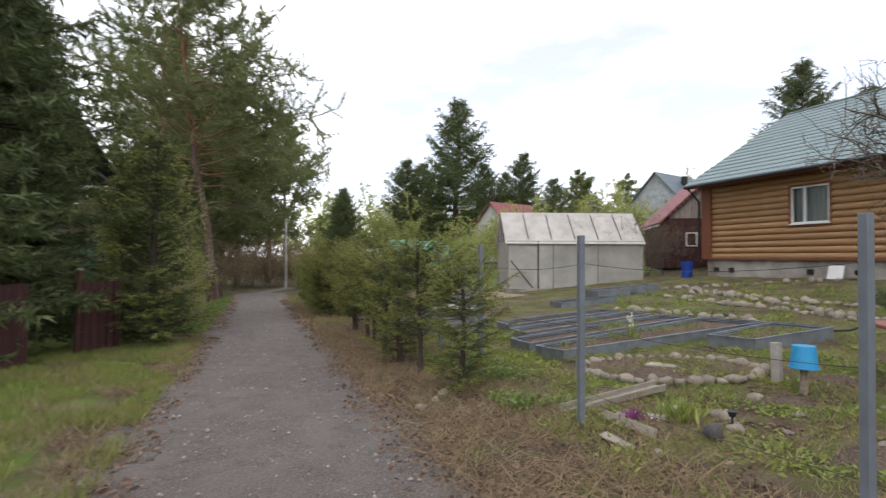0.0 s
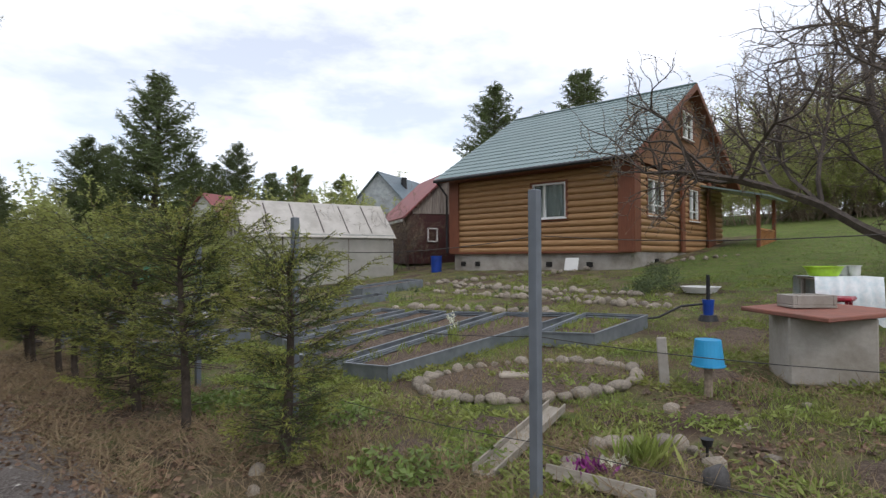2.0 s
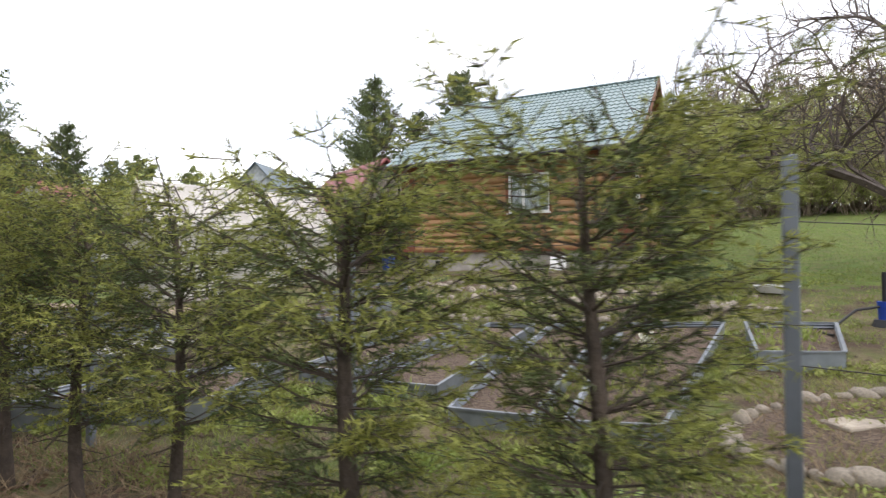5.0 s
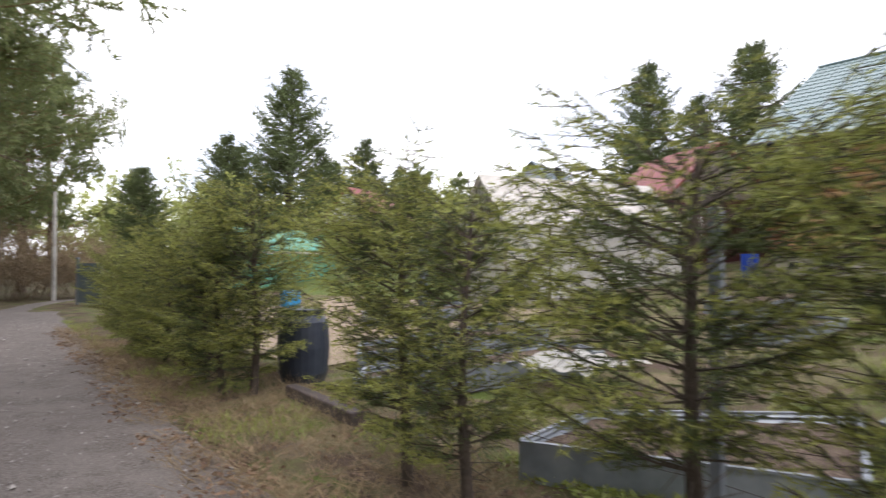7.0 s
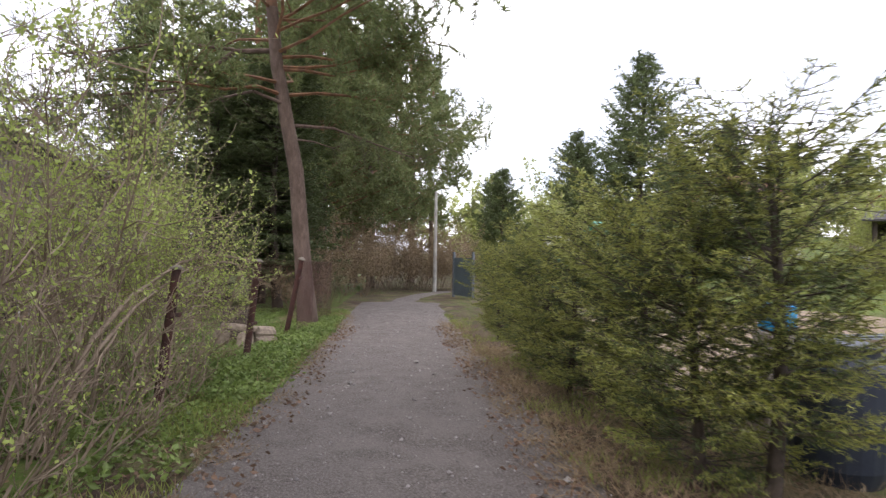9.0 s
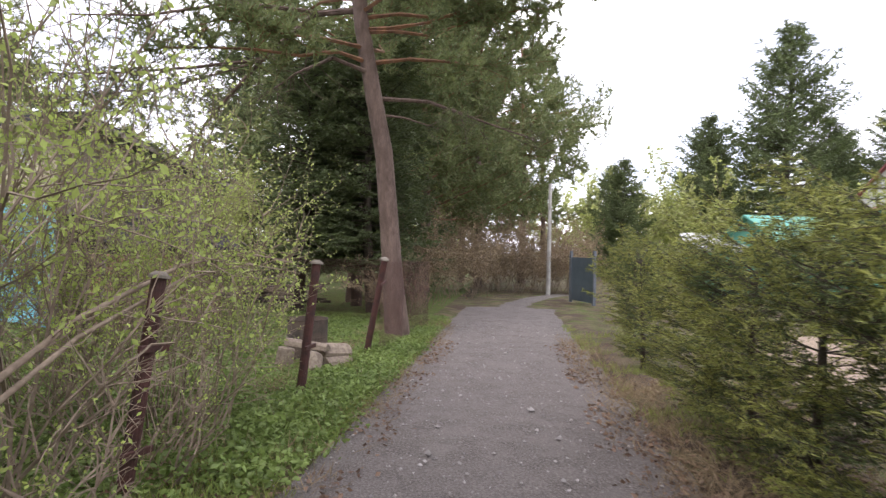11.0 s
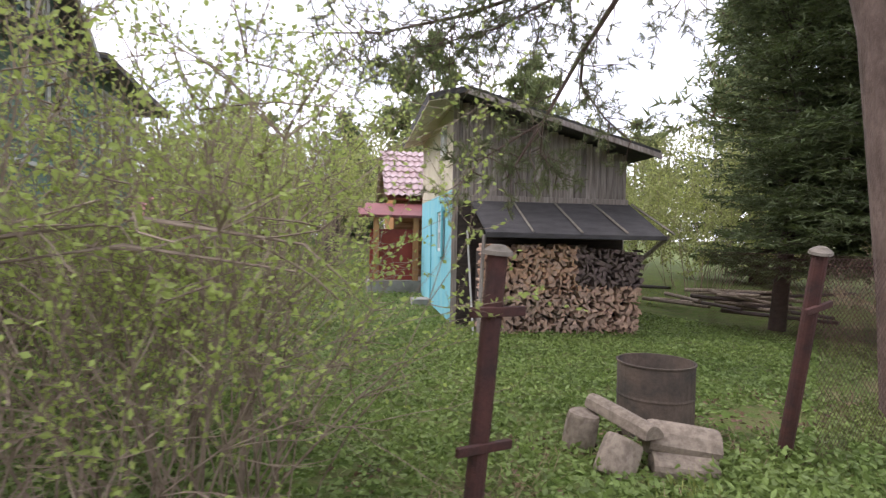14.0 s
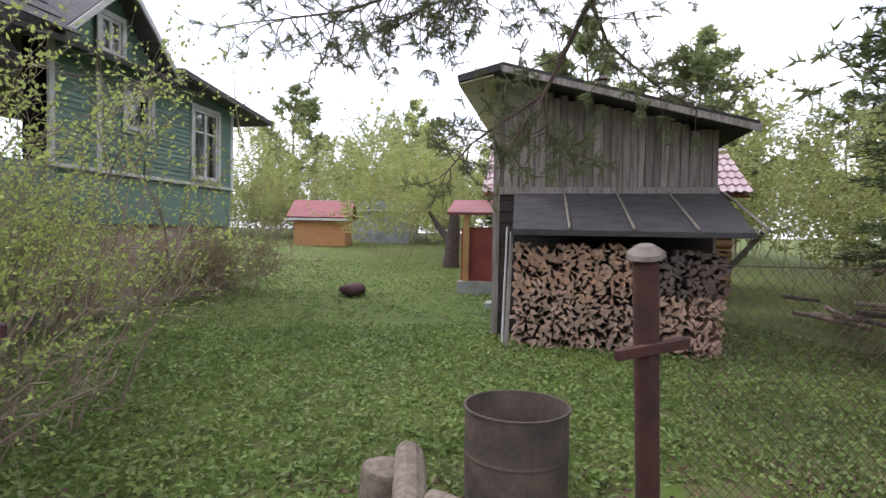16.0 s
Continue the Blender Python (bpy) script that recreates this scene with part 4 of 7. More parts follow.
for i, (x, y, s) in enumerate(((-2.15, 14.9, 0.9), (-2.05, 15.9, 0.85), (-2.1, 17.0, 0.85), (-2.15, 18.1, 0.8), (-2.2, 19.0, 0.75), (-2.35, 20.2, 0.75))):
    bush("low_willow", willow_low, x, y, "low arching brown willow twigs with few young leaves", "bush", "bushes by the lane", M_twig, M_willow, i * 20.0 - 50, s)
thin = bush_arrays(13, 1.7, 1.3, 43, 14, 0.055, 0.028, sub=4)
for i, (x, y, s) in enumerate(((-9.4, 19.6, 0.75), (-10.6, 20.0, 0.8), (-12.0, 20.7, 0.8), (-13.0, 21.3, 0.7), (-7.6, 19.6, 1.0), (-6.4, 19.4, 1.0), (-8.2, 19.2, 0.95))):
    bush("garden_bush", thin, x, y, "thin leafing shrub before the green house", "bush", "shrubs on the lawn", M_twig, M_willow, i * 53.0, s)
lane_scrub = bush_arrays(18, 2.6, 2.2, 44, 8, 0.07, 0.035, sub=4)
for i, (x, y, s) in enumerate(((-1.6, 38.5, 1.0), (-0.2, 43.5, 1.15), (-2.8, 34.0, 0.95), (1.0, 46.5, 1.2), (-1.8, 45.0, 1.2), (2.6, 46, 1.1), (-2.4, 30.2, 0.5), (-1.9, 40.8, 1.0), (0.4, 43.8, 1.0), (1.4, 43.6, 0.9), (2.2, 44.2, 1.0), (-0.6, 45.2, 1.1), (0.2, 46.6, 1.1), (3.4, 44.6, 0.9))):
    bush("scrub", lane_scrub, x, y, "leafless brown scrub where the lane bends", "bush", "scrub at the bend", M_twig, M_dry, i * 61.0, s)
back_bush = bush_arrays(11, 4.0, 2.2, 45, 12, 0.1, 0.06, sub=4)
for i, (x, y, s) in enumerate(((-20, 25.5, 0.9), (-22, 28.5, 1.0), (-24.5, 26.0, 1.1), (-26, 30, 1.2), (-19.0, 31.5, 0.9), (-9.5, 34.5, 0.85), (-11.5, 38, 1.1), (-13.5, 41.5, 1.2), (-8.0, 38.5, 1.0), (-17.5, 41, 1.3),
                               (-38, 17.5, 1.4), (-40, 19.5, 1.5), (-36.5, 21.0, 1.1), (-42, 15.5, 1.6), (-36, 24.5, 1.1), (-41, 24, 1.4), (-33, 19.0, 0.8), (-44, 28, 1.6), (-38, 30, 1.4),
                               (-28, 33, 1.3), (-23, 35, 1.2), (12.2, 33.0, 0.6), (17.0, 32.0, 0.7), (19.5, 29.0, 0.7), (10.5, 35.5, 0.6), (-14.2, 37.0, 0.9), (-30, 27.5, 1.0), (-6.0, 40.5, 1.2), (-16, 45, 1.4), (-21, 40, 1.3))):
    bush("leafing_shrub", back_bush, x, y, "tall shrub in pale young spring leaf", "bush", "shrubs behind the shed", M_twig, M_birch, i * 47.0, s)
far_round = bush_arrays(11, 8, 3.5, 46, 5, 0.4, 0.2, sub=4, r0=0.07)
for i, (x, y, s) in enumerate(((13.5, 66, 0.85), (16.8, 70, 0.8), (22, 88, 0.9), (40, 92, 1.0), (48, 88, 0.9), (56, 76, 0.8), (68, 70, 0.9), (-32, 40, 0.9), (-36, 32, 0.8), (-28, 46, 1.0), (76, 58, 0.9), (6, 80, 1.0),
                               (34, 100, 1.1), (62, 66, 0.7), (-40, 26, 0.9), (20, 36, 0.42), (23, 33, 0.4), (17, 40, 0.45), (21, 44, 0.5), (24, 38, 0.45), (13, 34, 0.35), (27, 34, 0.45), (29, 38, 0.5), (19, 30, 0.35), (-10, 56, 0.9), (-14, 60, 1.0), (-42, 42, 1.0))):
    bush("far_tree", far_round, x, y, "distant round-crowned tree in pale spring leaf", "tree", "far trees", M_twig, M_birch, i * 47.0, s)
hill_tree = bush_arrays(8, 7.0, 3.4, 47, 9, 0.2, 0.04, sub=4, r0=0.05)
for i in range(48):
    b, d = radians(RNG.uniform(80, 107)), RNG.uniform(42, 62)
    x, y = d * math.sin(b), 4.4 + d * math.cos(b)
    bush("bare_orchard_tree", hill_tree, x, y, "leafless tree of the wood on the rise behind the house", "tree", "wood on the rise", M_twig, M_farbare, i * 37.0, 0.75 + 0.45 * RNG.random())
for i in range(26):
    b, d = radians(RNG.uniform(77, 107)), RNG.uniform(39, 55)
    x, y = d * math.sin(b), 4.4 + d * math.cos(b)
    bush("leafing_shrub", back_bush, x, y, "shrub in pale young leaf on the rise behind the house", "bush", "wood on the rise", M_twig, M_birch, i * 47.0, 1.1 + 0.7 * RNG.random())
for i in range(84):
    b, d = radians(RNG.uniform(62, 107)), RNG.uniform(38, 50)
    x, y = d * math.sin(b), 4.4 + d * math.cos(b)
    bush("undergrowth", thin, x, y, "low tangled undergrowth below the wood on the rise", "bush", "wood on the rise", M_twig, M_birch, i * 53.0, 1.6 + 0.9 * RNG.random())
for i in range(20):
    x, y = RNG.uniform(-40, -32), 13 + 0.95 * i
    bush("undergrowth", thin, x, y, "low tangled shrub beyond the lawn", "bush", "shrubs beyond the lawn", M_twig, M_birch, i * 53.0, 1.3 + 0.7 * RNG.random())

# apple tree
g = np.random.default_rng(52)
A, B, R = [], [], []


def apple_grow(p, d, ln, r, level):
    m = 5
    for j in range(m):
        d = d / np.linalg.norm(d) + g.normal(scale=0.22, size=3) + np.array([0, 0, 0.05 if level < 2 else 0.0])
        q = p + d / np.linalg.norm(d) * ln / m
        A.append(p), B.append(q), R.append((r * (1 - 0.55 * j / m), r * (1 - 0.55 * (j + 1) / m)))
        if level < 4 and j >= 1:
            for _ in range((2, 3, 3, 2)[level]):
                if g.random() < (0.8, 0.68, 0.5, 0.22)[level]:
                    e = d / np.linalg.norm(d) * 0.8 + g.normal(scale=0.7, size=3) + np.array([0, 0, 0.1])
                    apple_grow(q, e, ln * g.uniform(0.42, 0.66), r * 0.45, level + 1)
        p = q


apple = thing("apple_tree", 13.95, 3.6, gz(13.95, 3.6) - 0.05, "old leafless apple tree with crooked dark limbs", "apple tree")
stem = path_tube([(0, 0, 0), (0.03, 0.02, 0.35), (-0.02, 0.0, 0.75), (0.0, 0.03, 1.15)], [0.27, 0.22, 0.2, 0.19], 10)
hang("trunk", mesh_tris("trunk", *stem, M_apple, None, True), apple)
apple_grow(np.array([0, 0.02, 0.75]), np.array([-0.25, 0.95, 0.55]), 4.1, 0.115, 0)
apple_grow(np.array([0, 0, 1.1]), np.array([0.1, 0.1, 1.0]), 4.6, 0.12, 0)
apple_grow(np.array([0, 0, 1.1]), np.array([-0.4, -0.7, 0.75]), 4.3, 0.115, 0)
apple_grow(np.array([0, 0, 1.0]), np.array([0.6, 0.35, 0.7]), 3.4, 0.1, 0)
apple_grow(np.array([0, 0.0, 1.1]), np.array([-0.75, 0.25, 0.85]), 3.6, 0.1, 0)
R = np.array(R)
aw = tube_arrays(np.array(A), np.array(B), np.maximum(R[:, 0], 0.0034), np.maximum(R[:, 1], 0.003), 4)
hang("branchwork", mesh_tris("branchwork", *aw, M_apple), apple)
P, D, t, k_ = along(np.array(A)[R[:, 0] < 0.03], np.array(B)[R[:, 0] < 0.03], 3, g)
hang("budding", mesh_tris("budding", *blades(P, D + g.normal(scale=0.7, size=P.shape), 0.04, 0.018, g), M_dry), apple, "small brown buds")
low_shrub = bush_arrays(26, 1.6, 1.5, 55, 6, 0.05, 0.02, r0=0.009, upright=0.7)
for x, y, s in ((-12.3, 21.7, 0.8), (-11.5, 20.9, 0.7)):
    bush("bare_shrub", low_shrub, x, y, "low reddish-brown shrub before the green house", "bush", "shrubs on the lawn", M_twig, M_dry, x * 40, s)
bush("bare_shrub", bush_arrays(20, 2.6, 1.8, 53, 3, 0.05, 0.01, r0=0.014), 15.6, 20.8, "leafless brown shrub between greenhouse and house", "bush", "", M_apple, M_dry, 0, 1.0)
bush("bare_shrub", bush_arrays(14, 2.2, 1.4, 54, 3, 0.05, 0.01, r0=0.014), 17.2, 20.2, "leafless brown shrub by the dark red shed", "bush", "", M_apple, M_dry, 0, 1.0)

# ---- log house ----


def rect_quad_bm(pts, thick):
    """A flat slab over four corners (list of Vectors), thick downwards along its normal."""
    bm = bmesh.new()
    a, b, c, d = [Vector(p) for p in pts]
    nrm = (b - a).cross(d - a).normalized() * thick
    v = [bm.verts.new(p) for p in (a, b, c, d, a - nrm, b - nrm, c - nrm, d - nrm)]
    for f in ((0, 1, 2, 3), (7, 6, 5, 4), (0, 4, 5, 1), (1, 5, 6, 2), (2, 6, 7, 3), (3, 7, 4, 0)):
        bm.faces.new([v[i] for i in f])
    return bm


def tile_sheet_mesh(name, a, b, c, d, nu, nv, wave, step, material):
    """Pressed metal tiles: a-b along the eave, d-c along the ridge; waves across and a step at each course."""
    a, b, c, d = [np.array(p, float) for p in (a, b, c, d)]
    nrm = np.cross(b - a, d - a)
    nrm /= np.linalg.norm(nrm)
    sub = 8
    U = np.linspace(0, 1, nu * sub + 1)
    Vv = []
    for j in range(nv):
        Vv += [(j / nv, step), ((j + 0.97) / nv, 0.0)]
    Vv.append((1.0, 0.0))
    V = []
    for v, hh in Vv:
        for u in U:
            p = (a + (b - a) * u) * (1 - v) + (d + (c - d) * u) * v
            V.append(p + nrm * (hh + wave * math.cos(2 * math.pi * u * nu)))
    k = len(U)
    I = (np.arange(len(Vv) - 1)[:, None] * k + np.arange(k - 1)[None]).ravel()
    return mesh_tris(name, np.array(V), np.stack([I, I + 1, I + k + 1, I + k], 1), material)


def window(parent, x, y, z, w, h, rz, mullions=(0.5,), bars=(), frame_m=None, curtain=True, sill=True, name="window", trim=None):
    """A glazed window whose outer face looks along local -y, hung at its lower middle."""
    frame_m = frame_m or M_white
    win = new(name)
    win.parent = parent
    win.matrix_basis = pose(x, y, z, 0, 0, rz)
    bm = bmesh.new()
    f = 0.055
    box_bm((-w / 2, -0.05, 0), (w / 2, 0.05, f), 0.004, bm)
    box_bm((-w / 2, -0.05, h - f), (w / 2, 0.05, h), 0.004, bm)
    box_bm((-w / 2, -0.05, f), (-w / 2 + f, 0.05, h - f), 0.004, bm)
    box_bm((w / 2 - f, -0.05, f), (w / 2, 0.05, h - f), 0.004, bm)
    for mu in mullions:
        box_bm((-w / 2 + w * mu - 0.035, -0.045, f), (-w / 2 + w * mu + 0.035, 0.045, h - f), 0.004, bm)
    for b in bars:
        box_bm((-w / 2 + f, -0.04, h * b - 0.02), (w / 2 - f, 0.04, h * b + 0.02), 0.003, bm)
    part("window_frame", bm, frame_m, win)
    pane = part("pane", box_bm((-w / 2 + f, -0.008, f), (w / 2 - f, 0.008, h - f)), M_glass, win)
    pane.visible_shadow = False
    # dark sheet close behind the pane replaces the shade of a room
    part("room_shade", box_bm((-w / 2 + 0.02, 0.3, 0.02), (w / 2 - 0.02, 0.34, h - 0.02)), M_inshade, win, "near-black sheet standing in for the dim room behind the glass")
    if curtain:
        pts = []
        n = 40
        for i in range(n + 1):
            u = -w / 2 + 0.06 + (w - 0.12) * i / n
            pts.append((u, 0.13 + 0.025 * math.sin(i * 1.35)))
        V = [(px_, py_, zz) for zz in (f, h - f) for px_, py_ in pts]
        F = [(i, i + 1, n + 2 + i, n + 1 + i) for i in range(n)]
        hang("curtain", mesh_tris("curtain", np.array(V), np.array(F), M_curtain, None, True), win, "thin grey-green curtain")
    if sill:
        box("window_sill", (-w / 2 - 0.05, -0.12, -0.035), (w / 2 + 0.05, 0.02, 0.0), frame_m, win)
    if trim:
        bm = bmesh.new()
        for lo, hi in (((-w / 2 - 0.09, -0.075, -0.09), (w / 2 + 0.09, -0.04, 0.0)), ((-w / 2 - 0.09, -0.075, h), (w / 2 + 0.09, -0.04, h + 0.09)),
                       ((-w / 2 - 0.09, -0.075, 0), (-w / 2, -0.04, h)), ((w / 2, -0.075, 0), (w / 2 + 0.09, -0.04, h))):
            box_bm(lo, hi, 0.004, bm)
        part("casing", bm, trim, win)
    return win


HX, HY0, HY1, HXB = 16.48, 10.16, 17.45, 25.6
WB, WT, EV, RZ = 1.58, 4.32, 4.42, 7.7
house = thing("log_house", 0, 0, 0, "golden log house with green metal tile roof on a concrete base", "house")
bm = box_bm((HX + 0.1, HY0 + 0.1, -0.2), (HX + 0.3, HY1 - 0.1, WB))
box_bm((HX + 0.3, HY0 + 0.1, -0.2), (HXB, HY0 + 0.3, WB), 0, bm)
box_bm((HXB - 0.2, HY0 + 0.3, -0.2), (HXB, HY1 - 0.1, WB), 0, bm)
box_bm((HX + 0.3, HY1 - 0.3, -0.2), (HXB - 0.2, HY1 - 0.1, WB), 0, bm)
part("foundation", bm, M_concrete, house, "grey concrete foundation with small vents")
# vents are solid near-black blocks, the shade of each opening is their colour
for vy in (16.9, 16.2, 13.1, 11.6):
    box("vent_hole", (HX + 0.06, vy - 0.11, 1.1), (HX + 0.104, vy + 0.11, 1.27), M_inshade, house)
for vx in (18.6, 21.9):
    box("vent_hole", (vx - 0.12, HY0 + 0.06, 1.2), (vx + 0.12, HY0 + 0.104, 1.36), M_inshade, house)


def log_mesh(length, r):
    V, F = path_tube([(0, 0, 0), (0, length / 2, 0), (0, length, 0)], [r, r, r], 14)
    F = F.tolist()
    return mesh_tris("log", V, np.array(F), M_log, None, True)


nlog = 13
lh = (WT - WB) / nlog


def log_wall(wall, origin, along_x, length, holes):
    """Courses of round logs, cut round the holes (from, to, low, high along the wall)."""
    for i in range(nlog):
        zc = WB + lh * (i + 0.5)
        cuts = sorted([(a, b) for a, b, lo, hi in holes if lo < zc < hi])
        s = 0.0
        for a, b in cuts + [(length, length)]:
            if a - s > 0.05:
                me = log_mesh(a - s, lh * 0.56)
                m = Matrix.Translation((origin[0] + (s if along_x else 0), origin[1] + (0 if along_x else s), zc))
                hang("log", me, wall, "", m @ (pose(0, 0, 0, 0, 0, -90) if along_x else Matrix()))
            s = b


front = new("wall")
front.parent = house
win_y, win_z, win_w, win_h = 13.08, 2.73, 1.3, 1.2
log_wall(front, (HX + 0.14, HY0), False, HY1 - HY0, [(win_y - 0.65 - HY0, win_y + 0.65 - HY0, win_z, win_z + win_h)])
gable = new("wall")
gable.parent = house
gwins = ((18.5, 2.76, 1.4, 1.2), (22.1, 2.76, 1.05, 1.2))
log_wall(gable, (HX, HY0 + 0.14), True, HXB - HX, [(cx_ - w_ / 2 - HX, cx_ + w_ / 2 - HX, z_, z_ + h_) for cx_, z_, w_, h_ in gwins] + [(7.3, 8.2, 1.5, 3.7)])
bm = box_bm((HX + 0.3, HY0 + 0.9, WB), (HX + 0.34, HY1, WT))
box_bm((HX + 0.9, HY0 + 0.3, WB), (HXB, HY0 + 0.34, WT), 0, bm)
box_bm((HXB - 0.2, HY0 + 0.3, WB), (HXB, HY1, WT), 0, bm)
box_bm((HX, HY1 - 0.02, WB), (HXB, HY1 + 0.1, WT), 0, bm)
part("back_wall", bm, M_gablewood, house)
window(house, HX + 0.1, win_y, win_z, win_w, win_h, -90, (0.36,), trim=M_brown)
for cx_, z_, w_, h_ in gwins:
    window(house, cx_, HY0 + 0.1, z_, w_, h_, 0, (0.42,), (0.3,), trim=M_brown)
for lo, hi in (((HX - 0.04, HY0 - 0.06, WB), (HX + 0.02, HY0 + 0.42, WT)), ((HX - 0.04, HY1 - 0.4, WB), (HX + 0.02, HY1 + 0.06, WT)), ((HX - 0.04, HY0 - 0.12, WB), (HX + 0.42, HY0 - 0.06, WT)),
               ((20.5, HY0 - 0.1, WB), (20.8, HY0 - 0.02, WT)), ((23.4, HY0 - 0.1, WB), (23.7, HY0 - 0.02, WT))):
    box("corner_board", lo, hi, M_brown, house, "dark brown stained corner board")
box("frieze", (HX - 0.06, HY0 - 0.12, WT - 0.02), (HX + 0.06, HY1 + 0.06, WT + 0.14), M_brown, house)
box("sill_board", (HX - 0.02, HY0 - 0.1, WB - 0.03), (HX + 0.12, HY1 + 0.02, WB + 0.04), M_brown, house)
EX, RX, Y0, Y1 = 15.9, 21.3, 9.8, 17.8
hang("roof_sheet", tile_sheet_mesh("roof_sheet", (EX, Y1, EV), (EX, Y0, EV), (RX, Y0, RZ), (RX, Y1, RZ), 42, 17, 0.016, 0.03, M_greenroof), house, "green pressed metal tiles")
hang("roof_sheet", tile_sheet_mesh("roof_sheet", (2 * RX - EX, Y0, EV), (2 * RX - EX, Y1, EV), (RX, Y1, RZ), (RX, Y0, RZ), 42, 17, 0.016, 0.03, M_greenroof), house)
part("roof_deck", rect_quad_bm([(EX + 0.03, Y1, EV - 0.05), (EX + 0.03, Y0, EV - 0.05), (RX, Y0, RZ - 0.05), (RX, Y1, RZ - 0.05)], 0.1), M_brown, house)
part("roof_deck", rect_quad_bm([(2 * RX - EX - 0.03, Y0, EV - 0.05), (2 * RX - EX - 0.03, Y1, EV - 0.05), (RX, Y1, RZ - 0.05), (RX, Y0, RZ - 0.05)], 0.1), M_brown, house)
for s in (-1, 1):
    xe = RX + s * (RX - EX)
    pts = [(RX, Y0 - 0.03, RZ + 0.02), (xe, Y0 - 0.03, EV + 0.02), (xe, Y0 - 0.03, EV - 0.2), (RX, Y0 - 0.03, RZ - 0.2)]
    part("barge_board", rect_quad_bm(pts if s < 0 else pts[::-1], 0.035), M_brown, house)
part("ridge_cap", box_bm((RX - 0.1, Y0 - 0.03, RZ - 0.02), (RX + 0.1, Y1 + 0.03, RZ + 0.05), 0.03), M_greenroof, house)
gut = path_tube([(EX - 0.02, Y0, EV - 0.04), (EX - 0.02, Y1, EV - 0.06)], [0.06, 0.06], 10)
hang("gutter", mesh_tris("gutter", *gut, M_black, None, True), house, "dark brown gutter")
dp = path_tube([(EX, Y1 - 0.15, EV - 0.1), (HX - 0.08, Y1 - 0.2, WT - 0.5), (HX - 0.08, Y1 - 0.2, 1.6)], [0.045] * 3, 8)
hang("downpipe", mesh_tris("downpipe", *dp, M_black, None, True), house)
# gable boards and attic window
gb = new("gable_wall")
gb.parent = house
nb, gb_h = 17, 0.185
for i in range(nb):
    z0 = WT + 0.1 + i * gb_h
    hw = (RZ - 0.12 - (z0 + gb_h)) / ((RZ - EV) / (RX - EX))
    if hw > 0.15:
        spans = [(RX - hw, 20.75), (21.85, RX + hw)] if 5.7 < z0 + gb_h / 2 < 6.75 and hw > 0.7 else [(RX - hw, RX + hw)]
        for s0, s1 in spans:
            if s1 - s0 > 0.05:
                part("board", box_bm((s0, HY0 + 0.02, z0), (s1, HY0 + 0.06, z0 + gb_h + 0.01), 0, None, None), M_gablewood, gb)
window(house, 21.3, HY0 + 0.02, 5.72, 1.1, 1.0, 0, (0.5,), (0.5,), trim=M_brown)
# porch
box("porch_floor", (23.0, HY0 - 2.0, 1.1), (25.6, HY0, 1.5), M_brown, house)
for i in range(4):
    box("porch_step", (23.0 - 0.3 * (i + 1), HY0 - 1.8, 1.0), (23.0 - 0.3 * i, HY0 - 0.3, 1.42 - 0.1 * i), M_brown, house, "dark red-brown porch step")
for xx, yy in ((23.1, HY0 - 1.9), (25.5, HY0 - 1.9)):
    box("porch_post", (xx - 0.06, yy - 0.06, 1.5), (xx + 0.06, yy + 0.06, 3.7), M_brown, house)
bm = bmesh.new()
for i in range(14):
    box_bm((23.2 + i * 0.17, HY0 - 1.93, 1.55), (23.24 + i * 0.17, HY0 - 1.89, 2.4), 0, bm)
box_bm((23.1, HY0 - 1.94, 2.4), (25.5, HY0 - 1.86, 2.47), 0, bm)
part("porch_rail", bm, M_orange, house)
part("porch_roof", rect_quad_bm([(22.8, HY0 - 2.3, 3.65), (25.9, HY0 - 2.3, 3.65), (25.9, HY0, 4.2), (22.8, HY0, 4.2)], 0.06), M_greenroof, house)
box("door", (23.8, HY0 + 0.02, 1.5), (24.65, HY0 + 0.1, 3.55), M_brown, house, "dark brown house door")

# ---- greenhouse ----
gh = thing("greenhouse", 14.98, 19.2, 0.0, "old film-covered greenhouse with timber frame on a whitewashed plinth", "greenhouse", rz=math.degrees(math.atan2(1.39, -5.3)))
# local x along the long wall to the west, local y towards the road (so the building lies at negative y)
GL, GW, GE, GR = 5.55, 2.5, 2.28, 3.52
gg_ = -1
for y0 in (0.0, gg_ * GW):
    for i in range(7):
        x = GL * i / 6
        box("stud", (x - 0.03, y0 - 0.03, 0.2), (x + 0.03, y0 + 0.03, GE), M_weather if i else M_oldwhite, gh)
    box("wall_plate", (-0.05, y0 - 0.04, GE - 0.05), (GL + 0.05, y0 + 0.04, GE + 0.03), M_oldwhite, gh)
    box("rail", (0, y0 - 0.02, 1.62), (GL, y0 + 0.02, 1.67), M_weather, gh)
    for i in range(3):
        film = box("film_panel", (GL * i / 3 + 0.02, y0 + 0.034 * (1 if y0 == 0 else -1) - 0.004, 0.35), (GL * (i + 1) / 3 - 0.02, y0 + 0.034 * (1 if y0 == 0 else -1) + 0.004, GE - 0.05), M_film, gh, bevel=0)
